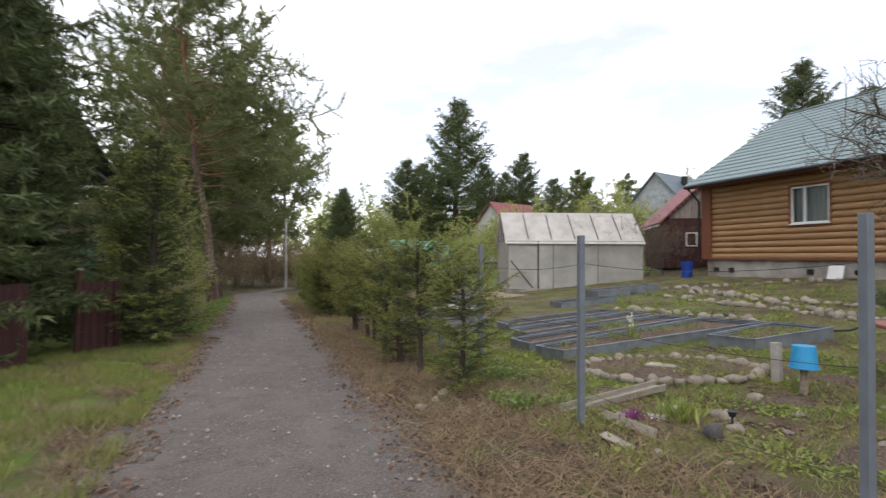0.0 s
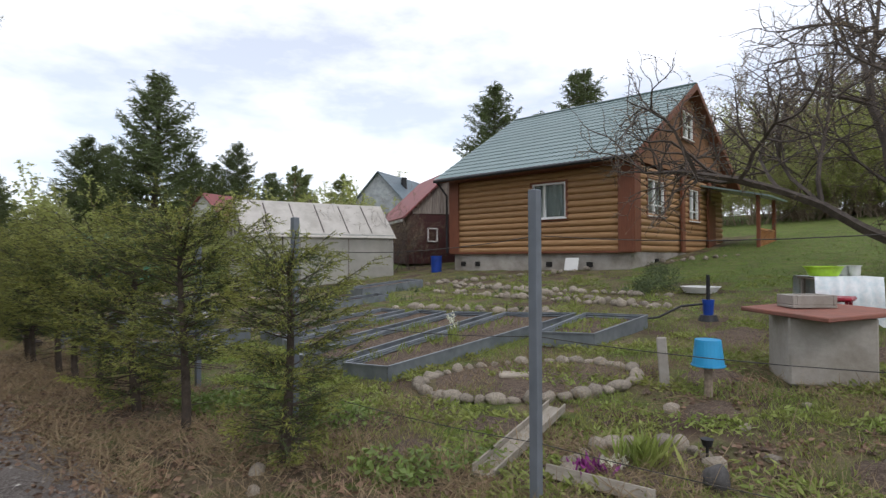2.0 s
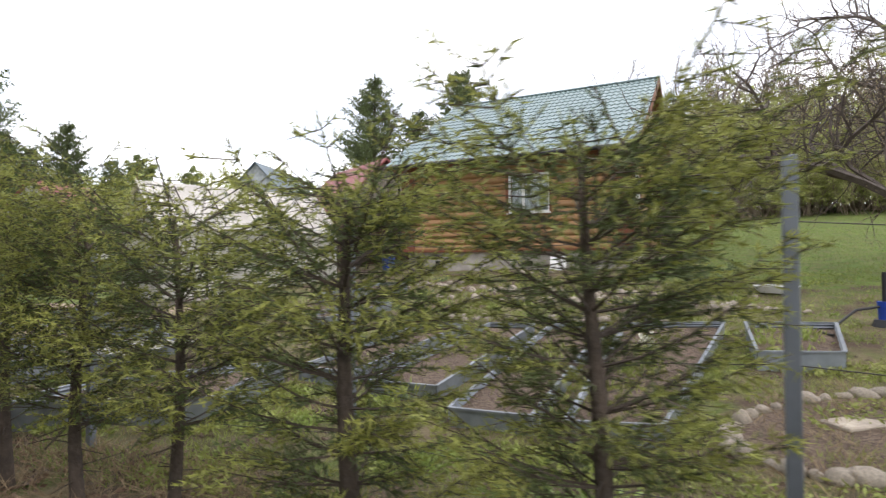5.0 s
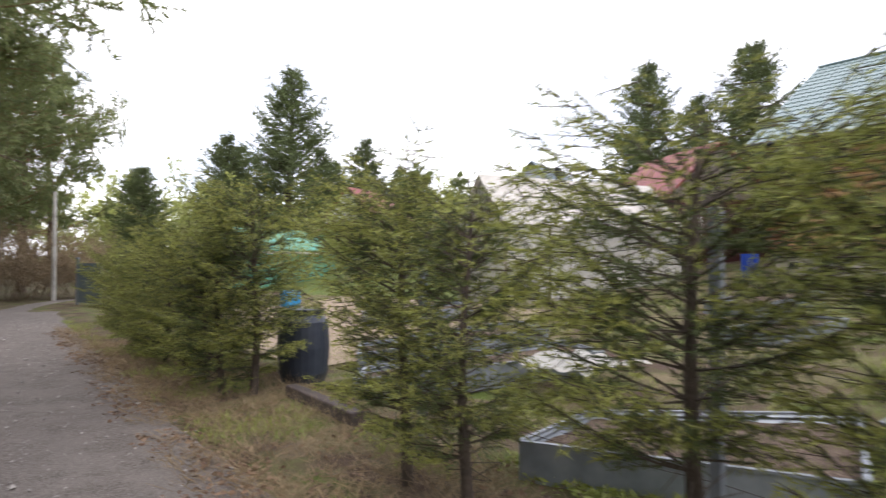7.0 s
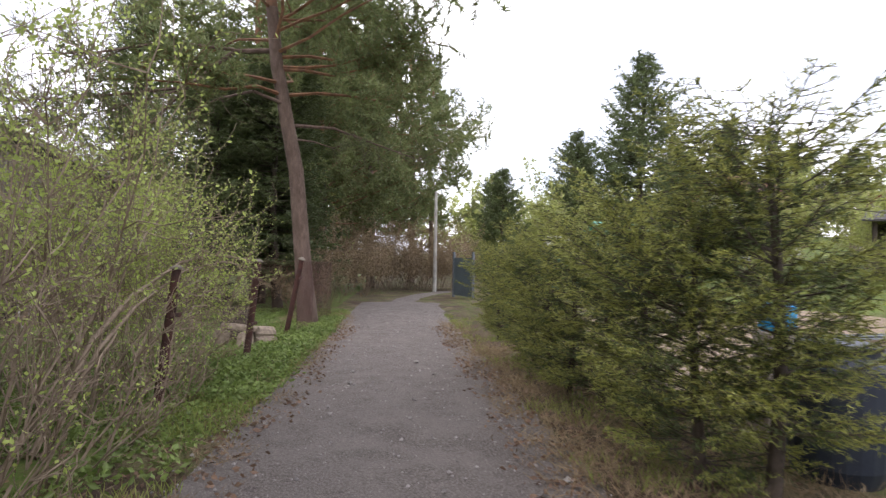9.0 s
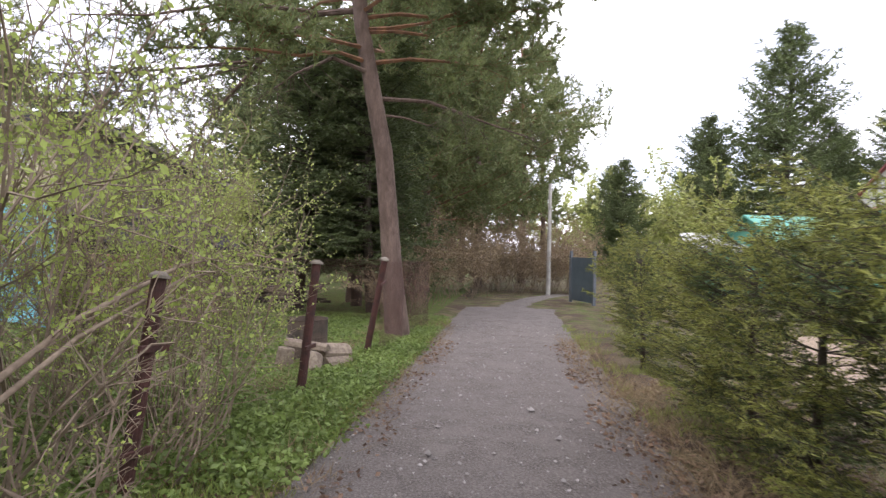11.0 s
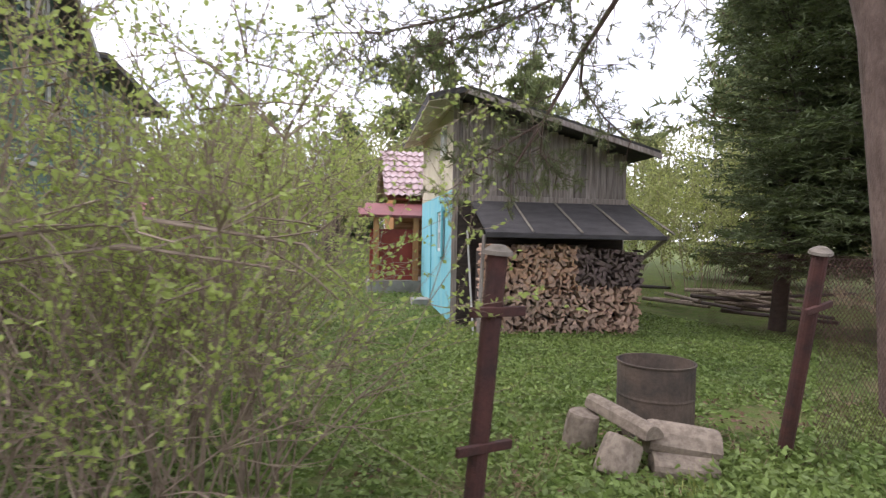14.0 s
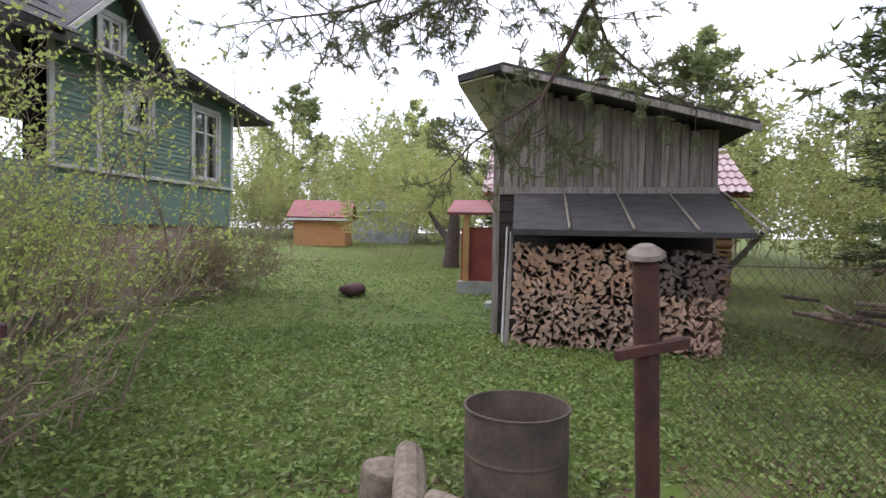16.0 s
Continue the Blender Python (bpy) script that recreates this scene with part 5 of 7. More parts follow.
for x0 in (0.0, GL):
    bm = box_bm((x0 - 0.004, gg_ * GW + 0.03, 0.35), (x0 + 0.004, -0.03, GE), 0)
    part("film_panel", bm, M_film, gh)
    for i in range(9):
        f = i / 8
        hgt = GE + (GR - GE) * (1 - abs(2 * f - 1))
        box("gable_bar", (x0 - 0.03, gg_ * GW * f - 0.018, GE), (x0 + 0.03, gg_ * GW * f + 0.018, max(hgt, GE + 0.03)), M_darkplank if i % 2 else M_oldwhite, gh)
    bm = bmesh.new()
    v = [bm.verts.new(p) for p in ((x0, 0, GE), (x0, gg_ * GW, GE), (x0, gg_ * GW / 2, GR))]
    bm.faces.new(v)
    bmesh.ops.solidify(bm, geom=bm.faces[:], thickness=0.006)
    part("gable_film", bm, M_film, gh)
for s in (0, 1):
    y0 = 0.12 if s == 0 else gg_ * GW - 0.12
    for i in range(6):
        xa, xb = -0.12 + (GL + 0.24) * i / 6, -0.12 + (GL + 0.24) * (i + 1) / 6
        zz = GE - 0.1 * 1.0
        pts = [(xa + 0.004, y0, zz), (xb - 0.004, y0, zz), (xb - 0.004, gg_ * GW / 2, GR + 0.02), (xa + 0.004, gg_ * GW / 2, GR + 0.02)]
        if s == 0:
            pts = pts[::-1]
        part("roof_panel", rect_quad_bm(pts, 0.012), M_filmroof, gh, "yellowed translucent roof film")
        yb = y0 + (gg_ * GW / 2 - y0) * 0.9
        zb = zz + (GR + 0.02 - zz) * 0.9
        A_ = np.array([[xb, y0 + (gg_ * GW / 2 - y0) * 0.12, zz + (GR - zz) * 0.12 + 0.035]])
        B_ = np.array([[xb, yb, zb + 0.035]])
        if i < 5:
            hang("batten", mesh_tris("batten", *tube_arrays(A_, B_, [0.018], [0.018], 4), M_darkplank), gh)
bm = box_bm((-0.08, gg_ * GW - 0.08, -0.3), (GL + 0.08, gg_ * GW + 0.04, 0.36))
box_bm((-0.08, -0.04, -0.3), (GL + 0.08, 0.08, 0.36), 0, bm)
box_bm((-0.08, gg_ * GW + 0.04, -0.3), (0.04, -0.04, 0.36), 0, bm)
box_bm((GL - 0.04, gg_ * GW + 0.04, -0.3), (GL + 0.08, -0.04, 0.36), 0, bm)
part("plinth", bm, M_concrete, gh, "whitewashed concrete plinth")
hang("brace", mesh_tris("brace", *tube_arrays(np.array([[GL - 0.1, 0.06, 1.5]]), np.array([[GL - 1.0, 0.06, 0.4]]), [0.02], [0.02], 4), M_darkplank), gh)
box("door_post", (GL - 1.25, 0.03, 0.3), (GL - 1.2, 0.07, GE), M_darkplank, gh)

# ---- raised beds ----


def raised_bed(corners, h, label, mat_=None, soil=True, ribs=5):
    """A bed of ribbed sheet steel over four corners (x, y); soil inside."""
    c = [Vector((x, y, gz(x, y))) for x, y in corners]
    o = (c[0] + c[1] + c[2] + c[3]) / 4
    bed = thing("raised_bed", o.x, o.y, o.z, label, "raised bed", "garden beds")
    for i in range(4):
        a, b = c[i] - o, c[(i + 1) % 4] - o
        d = (b - a)
        d.z = 0
        nrm = Vector((d.y, -d.x, 0)).normalized()
        V, F = [], []
        prof = [(0.0, -0.06)] + [(0.022 if j % 2 else 0.0, h * j / (2 * ribs)) for j in range(2 * ribs + 1)] + [(0.016, h), (0.016, h + 0.01), (-0.02, h + 0.01), (-0.02, h - 0.01), (-0.006, h - 0.01), (-0.006, -0.06)]
        for e in (a, b):
            for u, z in prof:
                V.append(e + nrm * u + Vector((0, 0, z)))
        n = len(prof)
        for j in range(n):
            F.append((j, (j + 1) % n, n + (j + 1) % n, n + j))
        hang("side", mesh_tris("side", np.array([tuple(v) for v in V]), np.array(F), mat_ or M_steel), bed)
    V, F = [], []
    nu, nv = 24, 8
    for i in range(nu + 1):
        for j in range(nv + 1):
            u, v = i / nu, j / nv
            p = ((c[0] - o) * (1 - v) + (c[1] - o) * v) * (1 - u) + ((c[3] - o) * (1 - v) + (c[2] - o) * v) * u
            w = p + o
            V.append((p.x, p.y, p.z + h - 0.07 + 0.03 * noise.noise((w.x * 5, w.y * 5, 2))))
    for i in range(nu):
        for j in range(nv):
            F.append((i * (nv + 1) + j, (i + 1) * (nv + 1) + j, (i + 1) * (nv + 1) + j + 1, i * (nv + 1) + j + 1))
    hang("soil", mesh_tris("soil", np.array(V), np.array(F), M_soil, None, True), bed)
    return bed


def tuft(name, x, y, z, n, lo, hi, w, material, label, category, lean=0.5, seed=0, spread=0.06, parent_z=True):
    g = np.random.default_rng(seed + 100)
    P = np.column_stack([g.normal(0, spread, n), g.normal(0, spread, n), np.zeros(n)])
    D = np.column_stack([g.normal(0, lean, n), g.normal(0, lean, n), np.ones(n)])
    ob = new(name, mesh_tris(name, *blades(P, D, g.uniform(lo, hi, n), w, g, 0.15), material))
    ob.matrix_basis = pose(x, y, z)
    return tagged(ob, label, category)


bedlab = "long raised bed of galvanised ribbed steel filled with dark soil"
raised_bed([(4.8, 8.14), (4.68, 8.86), (8.45, 9.0), (8.72, 7.75)], 0.17, bedlab)
raised_bed([(4.7, 9.15), (4.68, 9.9), (8.25, 10.0), (8.35, 9.25)], 0.17, bedlab)
raised_bed([(5.2, 10.3), (5.2, 11.1), (8.2, 10.95), (8.2, 10.25)], 0.17, bedlab)
raised_bed([(5.4, 11.5), (5.45, 12.3), (8.1, 12.0), (8.1, 11.3)], 0.17, bedlab)
raised_bed([(7.22, 6.63), (7.08, 7.42), (8.62, 7.5), (8.7, 6.5)], 0.2, "short galvanised raised bed with green seedlings")
raised_bed([(10.2, 15.2), (10.4, 16.2), (12.4, 15.6), (12.2, 14.8)], 0.22, "low grey raised bed beside the greenhouse")
raised_bed([(8.3, 14.2), (8.4, 15.0), (10.0, 14.4), (9.9, 13.8)], 0.15, "low grey raised bed beside the greenhouse")
raised_bed([(3.0, 13.75), (4.05, 13.95), (5.3, 12.4), (3.95, 12.0)], 0.26, "grey steel raised bed behind the hedge")
raised_bed([(3.2, 16.45), (3.7, 17.05), (6.4, 16.2), (6.1, 15.3)], 0.24, "galvanised raised bed behind the hedge")
raised_bed([(4.15, 18.05), (4.7, 18.9), (7.3, 18.0), (7.0, 17.0)], 0.24, "galvanised raised bed behind the hedge")
raised_bed([(6.2, 21.3), (6.6, 22.2), (8.6, 21.2), (8.2, 20.2)], 0.24, "galvanised raised bed near the greenhouse")
for i in range(14):
    bx, by = RNG.uniform(4.9, 8.3), RNG.choice([8.4, 8.6, 9.5, 9.7, 10.6])
    tuft("seedling", bx, by, gz(bx, by) + 0.12, 26, 0.06, 0.2, 0.018, M_grass, "bright green seedlings in the raised bed", "plant", 0.5, i, 0.1)
for i in range(16):
    bx, by = RNG.uniform(7.3, 8.5), RNG.uniform(6.75, 7.4)
    tuft("seedling", bx, by, gz(bx, by) + 0.12, 24, 0.04, 0.12, 0.02, M_grass, "bright green seedlings in the raised bed", "plant", 0.6, i + 40, 0.09)
# daffodil
daf = thing("daffodil", 6.35, 8.45, gz(6.35, 8.45) + 0.12, "pale yellow daffodils with upright leaves", "flower")
g2 = np.random.default_rng(5)
P = np.zeros((22, 3)) + np.column_stack([g2.normal(0, 0.05, 22), g2.normal(0, 0.05, 22), np.zeros(22)])
hang("leaves", mesh_tris("leaves", *blades(P, np.column_stack([g2.normal(0, 0.25, 22), g2.normal(0, 0.25, 22), np.ones(22)]), g2.uniform(0.2, 0.38, 22), 0.02, g2), M_grass), daf)
P = g2.normal(0, 0.04, (34, 3)) + np.array([0, 0, 0.33])
hang("petals", mesh_tris("petals", *blades(P, g2.normal(size=(34, 3)), 0.06, 0.04, g2), M_petal), daf)


def stone_mesh(seed):
    g = np.random.default_rng(seed)
    bm = bmesh.new()
    bmesh.ops.create_icosphere(bm, subdivisions=2, radius=1)
    sx, sy, sz = g.uniform(0.8, 1.25), g.uniform(0.7, 1.0), g.uniform(0.55, 0.85)
    off = Vector(g.uniform(-9, 9, 3))
    for v in bm.verts:
        v.co *= 1 + 0.38 * noise.noise(v.co * 1.1 + off) + 0.14 * noise.noise(v.co * 3.1 + off)
        v.co.x *= sx
        v.co.y *= sy
        v.co.z *= sz
    me = bpy.data.meshes.new("stone")
    bm.to_mesh(me)
    bm.free()
    me.materials.append(M_stone)
    for p in me.polygons:
        p.use_smooth = True
    return me


STONES = [stone_mesh(s) for s in range(6)]


def stones(parent, pts, size, rng):
    o = parent.matrix_basis.translation
    for x, y in pts:
        s = size * rng.uniform(0.6, 1.35)
        m = pose(x - o.x, y - o.y, gz(x, y) - o.z + s * 0.3, 0, 0, rng.uniform(0, 360)) @ Matrix.Scale(s, 4)
        hang("stone", STONES[rng.integers(6)], parent, "", m)


g3 = np.random.default_rng(77)
ring = thing("stone_bed", 5.6, 6.75, gz(5.6, 6.75), "oval flower bed of bare soil ringed with round field stones", "flower bed")
rpts = []
for i in range(44):
    a = 2 * math.pi * i / 44
    u, v = 1.25 * math.cos(a), 0.62 * math.sin(a)
    rpts.append((5.55 + u * 0.85 * 0.78 + v * 0.75, 6.62 - u * 0.72 + v * 0.95))
stones(ring, rpts, 0.085, g3)
V = [(0, 0, 0.03)] + [((x - 5.6) * 0.93, (y - 6.75) * 0.93, gz(x, y) - gz(5.6, 6.75) + 0.02) for x, y in rpts]
hang("soil", mesh_tris("soil", np.array(V), np.array([(0, 1 + i, 1 + (i + 1) % 44) for i in range(44)]), M_soil), ring)
part("flat_stone", box_bm((-0.22, -0.13, -0.02), (0.22, 0.13, 0.022), 0.012), M_stone, ring, "pale flat slab", pose(0.05, 0.05, 0.025, 0, 0, -50))
for k_, (pts, lab) in enumerate((([(11.4 + 0.27 * i + 0.1 * math.sin(i), 16.3 - 0.9 * 0.27 * i) for i in range(34)], 0), ([(9.0 + 0.02 * i, 12.4 - 0.21 * i) for i in range(19)], 1), ([(11.3 - 0.03 * i, 13.4 - 0.22 * i) for i in range(32)], 2),
                                 ([(13.4 - 0.1 * i, 15.2 - 0.28 * i) for i in range(30)], 3), ([(12.3 - 0.02 * i, 13.6 - 0.25 * i) for i in range(26)], 4))):
    x0, y0 = pts[len(pts) // 2]
    rowob = thing("stone_row", x0, y0, gz(x0, y0), "row of pale field stones edging a garden bed", "stone edging", "stone rows")
    stones(rowob, [(x + g3.normal(0, 0.05), y + g3.normal(0, 0.05)) for x, y in pts], 0.10, g3)
for i in range(46):
    bx, by = RNG.uniform(9.3, 14.5), RNG.uniform(7.5, 15)
    tuft("garden_plant", bx, by, gz(bx, by), 26, 0.06, 0.22, 0.022, M_grass if i % 4 else M_bushgreen, "low green perennial in the stony bed", "plant", 0.6, i + 80, 0.1)
for x, y, s in ((12.4, 7.6, 0.34), (13.6, 8.3, 0.3), (11.9, 7.9, 0.22)):
    g4 = np.random.default_rng(int(x * 10))
    P = g4.normal(size=(900, 3))
    P = P / np.linalg.norm(P, axis=1, keepdims=True) * g4.uniform(0.4, 1, (900, 1)) * s + np.array([0, 0, s * 0.8])
    ob = new("dwarf_shrub", mesh_tris("dwarf_shrub", *blades(P, P - np.array([0, 0, s * 0.4]) + g4.normal(scale=0.2, size=P.shape), 0.07, 0.014, g4), M_bushgreen))
    ob.matrix_basis = pose(x, y, gz(x, y))
    tagged(ob, "small grey-green dwarf conifer among stones", "shrub")

# bare dug patches between the beds
for x, y, rx, ry in ((4.7, 3.2, 0.6, 0.35), (6.5, 4.95, 0.5, 0.35), (4.15, 5.95, 0.35, 0.45), (3.2, 6.1, 0.4, 0.3), (8.5, 5.2, 0.8, 0.45), (5.5, 4.6, 0.4, 0.25), (8.3, 3.3, 0.9, 0.6), (3.4, 7.2, 0.3, 0.35)):
    V, F = [(0, 0, 0.05)], []
    for i in range(28):
        a = 2 * math.pi * i / 28
        k = 1 + 0.45 * noise.noise((x + math.cos(a) * 1.6, y + math.sin(a) * 1.6, 8))
        for f in (0.5, 1.0):
            px_, py_ = rx * k * f * math.cos(a), ry * k * f * math.sin(a)
            V.append((px_, py_, gz(x + px_, y + py_) - gz(x, y) + (0.05 if f < 1 else -0.02) + 0.03 * noise.noise((4 * px_, 4 * py_, x))))
    for i in range(28):
        j = (i + 1) % 28
        F += [(0, 1 + 2 * i, 1 + 2 * j), (1 + 2 * i, 2 + 2 * i, 2 + 2 * j), (1 + 2 * i, 2 + 2 * j, 1 + 2 * j)]
    patch = new("soil_patch", mesh_tris("soil_patch", np.array(V), np.array(F), M_soil, None, True))
    patch.matrix_basis = pose(x, y, gz(x, y))
    tagged(patch, "bare patch of dug reddish-brown earth in the grass", "soil patch", "dug patches")

# ---- garden clutter ----
block = thing("well_block", 6.97, 4.0, gz(6.97, 4.0) - 0.03, "square grey concrete well ring with a rust-red slab lid", "well", rz=-63)
box("ring", (-0.38, -0.34, 0), (0.38, 0.34, 0.68), M_concrete, block, "stained grey concrete", 0.02)
box("lid", (-0.5, -0.5, 0.69), (0.5, 0.5, 0.735), M_rustslab, block, "rust-red painted slab", 0.008, pose(0, 0, 0.0, 1.5, -2, 32))
tr = thing("concrete_trough", 7.0, 4.12, gz(6.97, 4.0) + 0.708, "small grey concrete trough on the well lid", "trough", rz=-50)
for lo, hi in (((-0.22, -0.15, 0), (0.22, 0.15, 0.03)), ((-0.22, -0.15, 0.03), (-0.18, 0.15, 0.13)), ((0.18, -0.15, 0.03), (0.22, 0.15, 0.13)), ((-0.18, -0.15, 0.03), (0.18, -0.11, 0.13)), ((-0.18, 0.11, 0.03), (0.18, 0.15, 0.13))):
    box("side", lo, hi, M_concrete, tr, "", 0.006)


def bucket_bm(r1, r2, h, t=0.006, seg=24):
    """An open round pail, r1 at the bottom."""
    prof = [(0, 0), (r1, 0), (r2, h), (r2 + 0.012, h), (r2 + 0.012, h + 0.012), (r2 - t, h + 0.012), (r1 - t, t), (0, t)]
    bm = bmesh.new()
    rings = []
    for r_, z_ in prof:
        rings.append([bm.verts.new((r_ * math.cos(2 * math.pi * i / seg), r_ * math.sin(2 * math.pi * i / seg), z_)) for i in range(seg)] if r_ else [bm.verts.new((0, 0, z_))])
    for a, b in zip(rings, rings[1:]):
        for i in range(seg):
            j = (i + 1) % seg
            vs = [a[i % len(a)], a[j % len(a)], b[j % len(b)], b[i % len(b)]]
            vs = list(dict.fromkeys(vs))
            if len(vs) > 2:
                bm.faces.new(vs)
    return bm


bs = thing("stake", 5.9, 4.75, gz(5.9, 4.75) - 0.05, "short grey wooden stake under the bucket", "stake")
part("stake_wood", cyl_bm(0.042, 0.038, 0.36, 10), M_sawn, bs)
bu = thing("bucket", 5.9, 4.75, gz(5.9, 4.75) + 0.3, "bright blue plastic bucket turned upside down on a stake", "bucket")
part("pail", bucket_bm(0.118, 0.145, 0.24), M_blue, bu, "", pose(0, 0, 0.25, 180))
st = thing("stub_post", 6.05, 5.22, gz(6.05, 5.22) - 0.05, "short grey concrete post leaning in the grass", "post")
part("shaft", box_bm((-0.06, -0.05, 0), (0.06, 0.05, 0.55), 0.012), M_concrete, st, "", pose(0, 0, 0, -4, 5, 20))
gu = thing("gutter_board", 3.95, 5.55, gz(3.95, 5.55), "old pale trough-shaped board lying in the garden", "board", rz=13)
bm = box_bm((-0.8, -0.075, 0.02), (0.8, 0.075, 0.045), 0.004)
box_bm((-0.8, -0.085, 0.02), (0.8, -0.07, 0.1), 0.003, bm)
box_bm((-0.8, 0.07, 0.02), (0.8, 0.085, 0.1), 0.003, bm)
part("channel", bm, M_plank, gu, "", pose(0, 0, 0.02, 6, -3))
b2 = thing("board", 3.47, 4.68, gz(3.47, 4.68), "weathered board edging the small flower bed", "board", rz=-85)
box("plank", (-0.36, -0.02, 0), (0.36, 0.02, 0.09), M_plank, b2, "", 0.005, pose(0, 0, 0, -20))
b3 = thing("board", 3.05, 4.25, gz(3.05, 4.25), "broken pale board in dry grass", "board", rz=-70)
box("plank", (-0.16, -0.05, 0.0), (0.16, 0.05, 0.02), M_plank, b3, "", 0.004, pose(0, 0, 0.03, 8, 10))
fb = thing("flower_patch", 4.0, 4.6, gz(4, 4.6), "small flower bed of dark soil edged with stones", "flower bed")
V = [(0, 0, 0.03)] + [(0.55 * math.cos(a), 0.42 * math.sin(a), 0.008) for a in np.linspace(0, 2 * math.pi, 25)[:-1]]
hang("soil", mesh_tris("soil", np.array(V), np.array([(0, 1 + i, 1 + (i + 1) % 24) for i in range(24)]), M_soil), fb)
stones(fb, [(4.0 + 0.6 * math.cos(a), 4.6 + 0.46 * math.sin(a)) for a in np.arange(-0.9, 2.6, 0.27)], 0.075, g3)
tuft("purple_flowers", 3.68, 4.85, gz(3.7, 4.85) + 0.02, 90, 0.05, 0.13, 0.03, M_purple, "clump of purple primroses", "flower", 0.7, 301, 0.06)
tuft("yellow_green_plant", 4.05, 4.62, gz(4, 4.6) + 0.02, 130, 0.1, 0.28, 0.03, M_grass, "bright yellow-green leafy plant", "plant", 0.5, 302, 0.08)
tuft("white_flowers", 3.9, 4.75, gz(3.9, 4.75) + 0.02, 40, 0.05, 0.1, 0.025, M_petal, "small clump of white flowers", "flower", 0.8, 303, 0.05)
so = thing("solar_light", 4.4, 4.3, gz(4.4, 4.3) - 0.02, "small black solar garden light on a spike", "garden light")
part("spike", cyl_bm(0.008, 0.012, 0.16, 8), M_black, so)
part("head", cyl_bm(0.03, 0.045, 0.05, 14, None, Matrix.Translation((0, 0, 0.15))), M_black, so)
big = thing("boulder", 4.0, 4.12, gz(4, 4.1), "dark rough stone beside the flower bed", "stone")
me = STONES[2].copy()
me.materials.clear()
me.materials.append(M_shingle)
hang("rock", me, big, "", pose(0, 0, 0.06, 20, 0, 40) @ Matrix.Scale(0.11, 4))
for x, y, s in ((3.6, 3.55, 0.04), (4.7, 3.95, 0.05), (5.2, 4.25, 0.05), (6.0, 3.95, 0.05), (2.2, 6.6, 0.07), (2.0, 6.3, 0.06), (1.75, 6.05, 0.06), (3.2, 3.9, 0.06), (5.35, 4.9, 0.08), (5.0, 3.3, 0.07)):
    ob = new("stone", STONES[int(x * 10) % 6])
    ob.matrix_basis = pose(x, y, gz(x, y) + s * 0.25, 0, 0, x * 100) @ Matrix.Scale(s, 4)
    tagged(ob, "pale field stone lying in the grass", "stone", "loose stones")
# table with oilcloth
tb = thing("garden_table", 9.45, 4.18, gz(9.3, 4.4), "garden table under a white flowered oilcloth", "table", rz=-60)
for xx in (-0.3, 0.3):
    for yy in (-0.28, 0.28):
        box("leg", (xx - 0.025, yy - 0.025, 0), (xx + 0.025, yy + 0.025, 0.7), M_weather, tb)
box("tabletop", (-0.36, -0.34, 0.7), (0.36, 0.34, 0.73), M_weather, tb)
cl = thing("oilcloth", 9.45, 4.18, gz(9.3, 4.4) + 0.735, "white flowered oilcloth hanging over the table's end", "tablecloth", rz=-60)
V, F = [], []
nn = 24
for i in range(nn + 1):
    u = -0.4 + 0.8 * i / nn
    for w_, z_ in ((-0.4, -0.62 + 0.03 * math.sin(i)), (-0.385 + 0.03 * math.sin(i * 1.3), -0.3), (-0.36, 0.0), (0.36, 0.0), (0.4 + 0.03 * math.sin(i * 1.7), -0.5)):
        V.append((u, w_, z_ + 0.006))
for i in range(nn):
    for j in range(4):
        F.append((i * 5 + j, (i + 1) * 5 + j, (i + 1) * 5 + j + 1, i * 5 + j + 1))
hang("cloth", mesh_tris("cloth", np.array(V), np.array(F), M_cloth, None, True), cl)
lb = thing("basin", 9.3, 4.3, gz(9.3, 4.4) + 0.745, "lime green plastic basin on the table", "basin")
part("bowl", bucket_bm(0.17, 0.23, 0.12), M_lime, lb)
rb = thing("crate", 8.75, 4.1, gz(8.75, 4.1), "dark red plastic stool beside the table", "stool")
for xx in (-0.18, 0.18):
    for yy in (-0.14, 0.14):
        box("leg", (xx - 0.02, yy - 0.02, 0), (xx + 0.02, yy + 0.02, 0.5), M_redplastic, rb)
box("seat", (-0.24, -0.2, 0.5), (0.24, 0.2, 0.55), M_redplastic, rb, "", 0.015)
for i, (x, y) in enumerate(((9.62, 4.1), (9.56, 3.98))):
    c = thing("jar", x, y, gz(9.3, 4.4) + 0.745, "clear plastic jar on the table", "jar", "jars on the table")
    part("wall", bucket_bm(0.06, 0.07, 0.13), M_oldwhite, c)
pump = thing("hand_pump", 9.5, 5.85, gz(9.5, 5.85) - 0.02, "blue water pump with a black hose on a stand", "pump")
part("pipe", cyl_bm(0.03, 0.03, 0.75, 10), M_black, pump)
part("base", cyl_bm(0.16, 0.12, 0.12, 16), M_black, pump)
part("body", cyl_bm(0.07, 0.09, 0.26, 16, None, Matrix.Translation((0, 0, 0.1))), M_deepblue, pump)
hose = path_tube([(0.0, 0, 0.3), (-0.2, 0.35, 0.25), (-0.5, 0.6, 0.08), (-0.9, 0.9, 0.04), (-1.3, 0.75, 0.03)], [0.018] * 5, 8)
hang("hose", mesh_tris("hose", *hose, M_black, None, True), pump)
tray = thing("wash_tray", 12.4, 6.9, gz(12.4, 6.9), "white enamel basin on the grass", "basin", rz=30)
part("bowl", bucket_bm(0.3, 0.38, 0.12), M_white, tray)
tl = thing("leaning_tile", 16.33, 12.15, gz(16.33, 12.15), "white square panel leaning on the foundation", "panel")
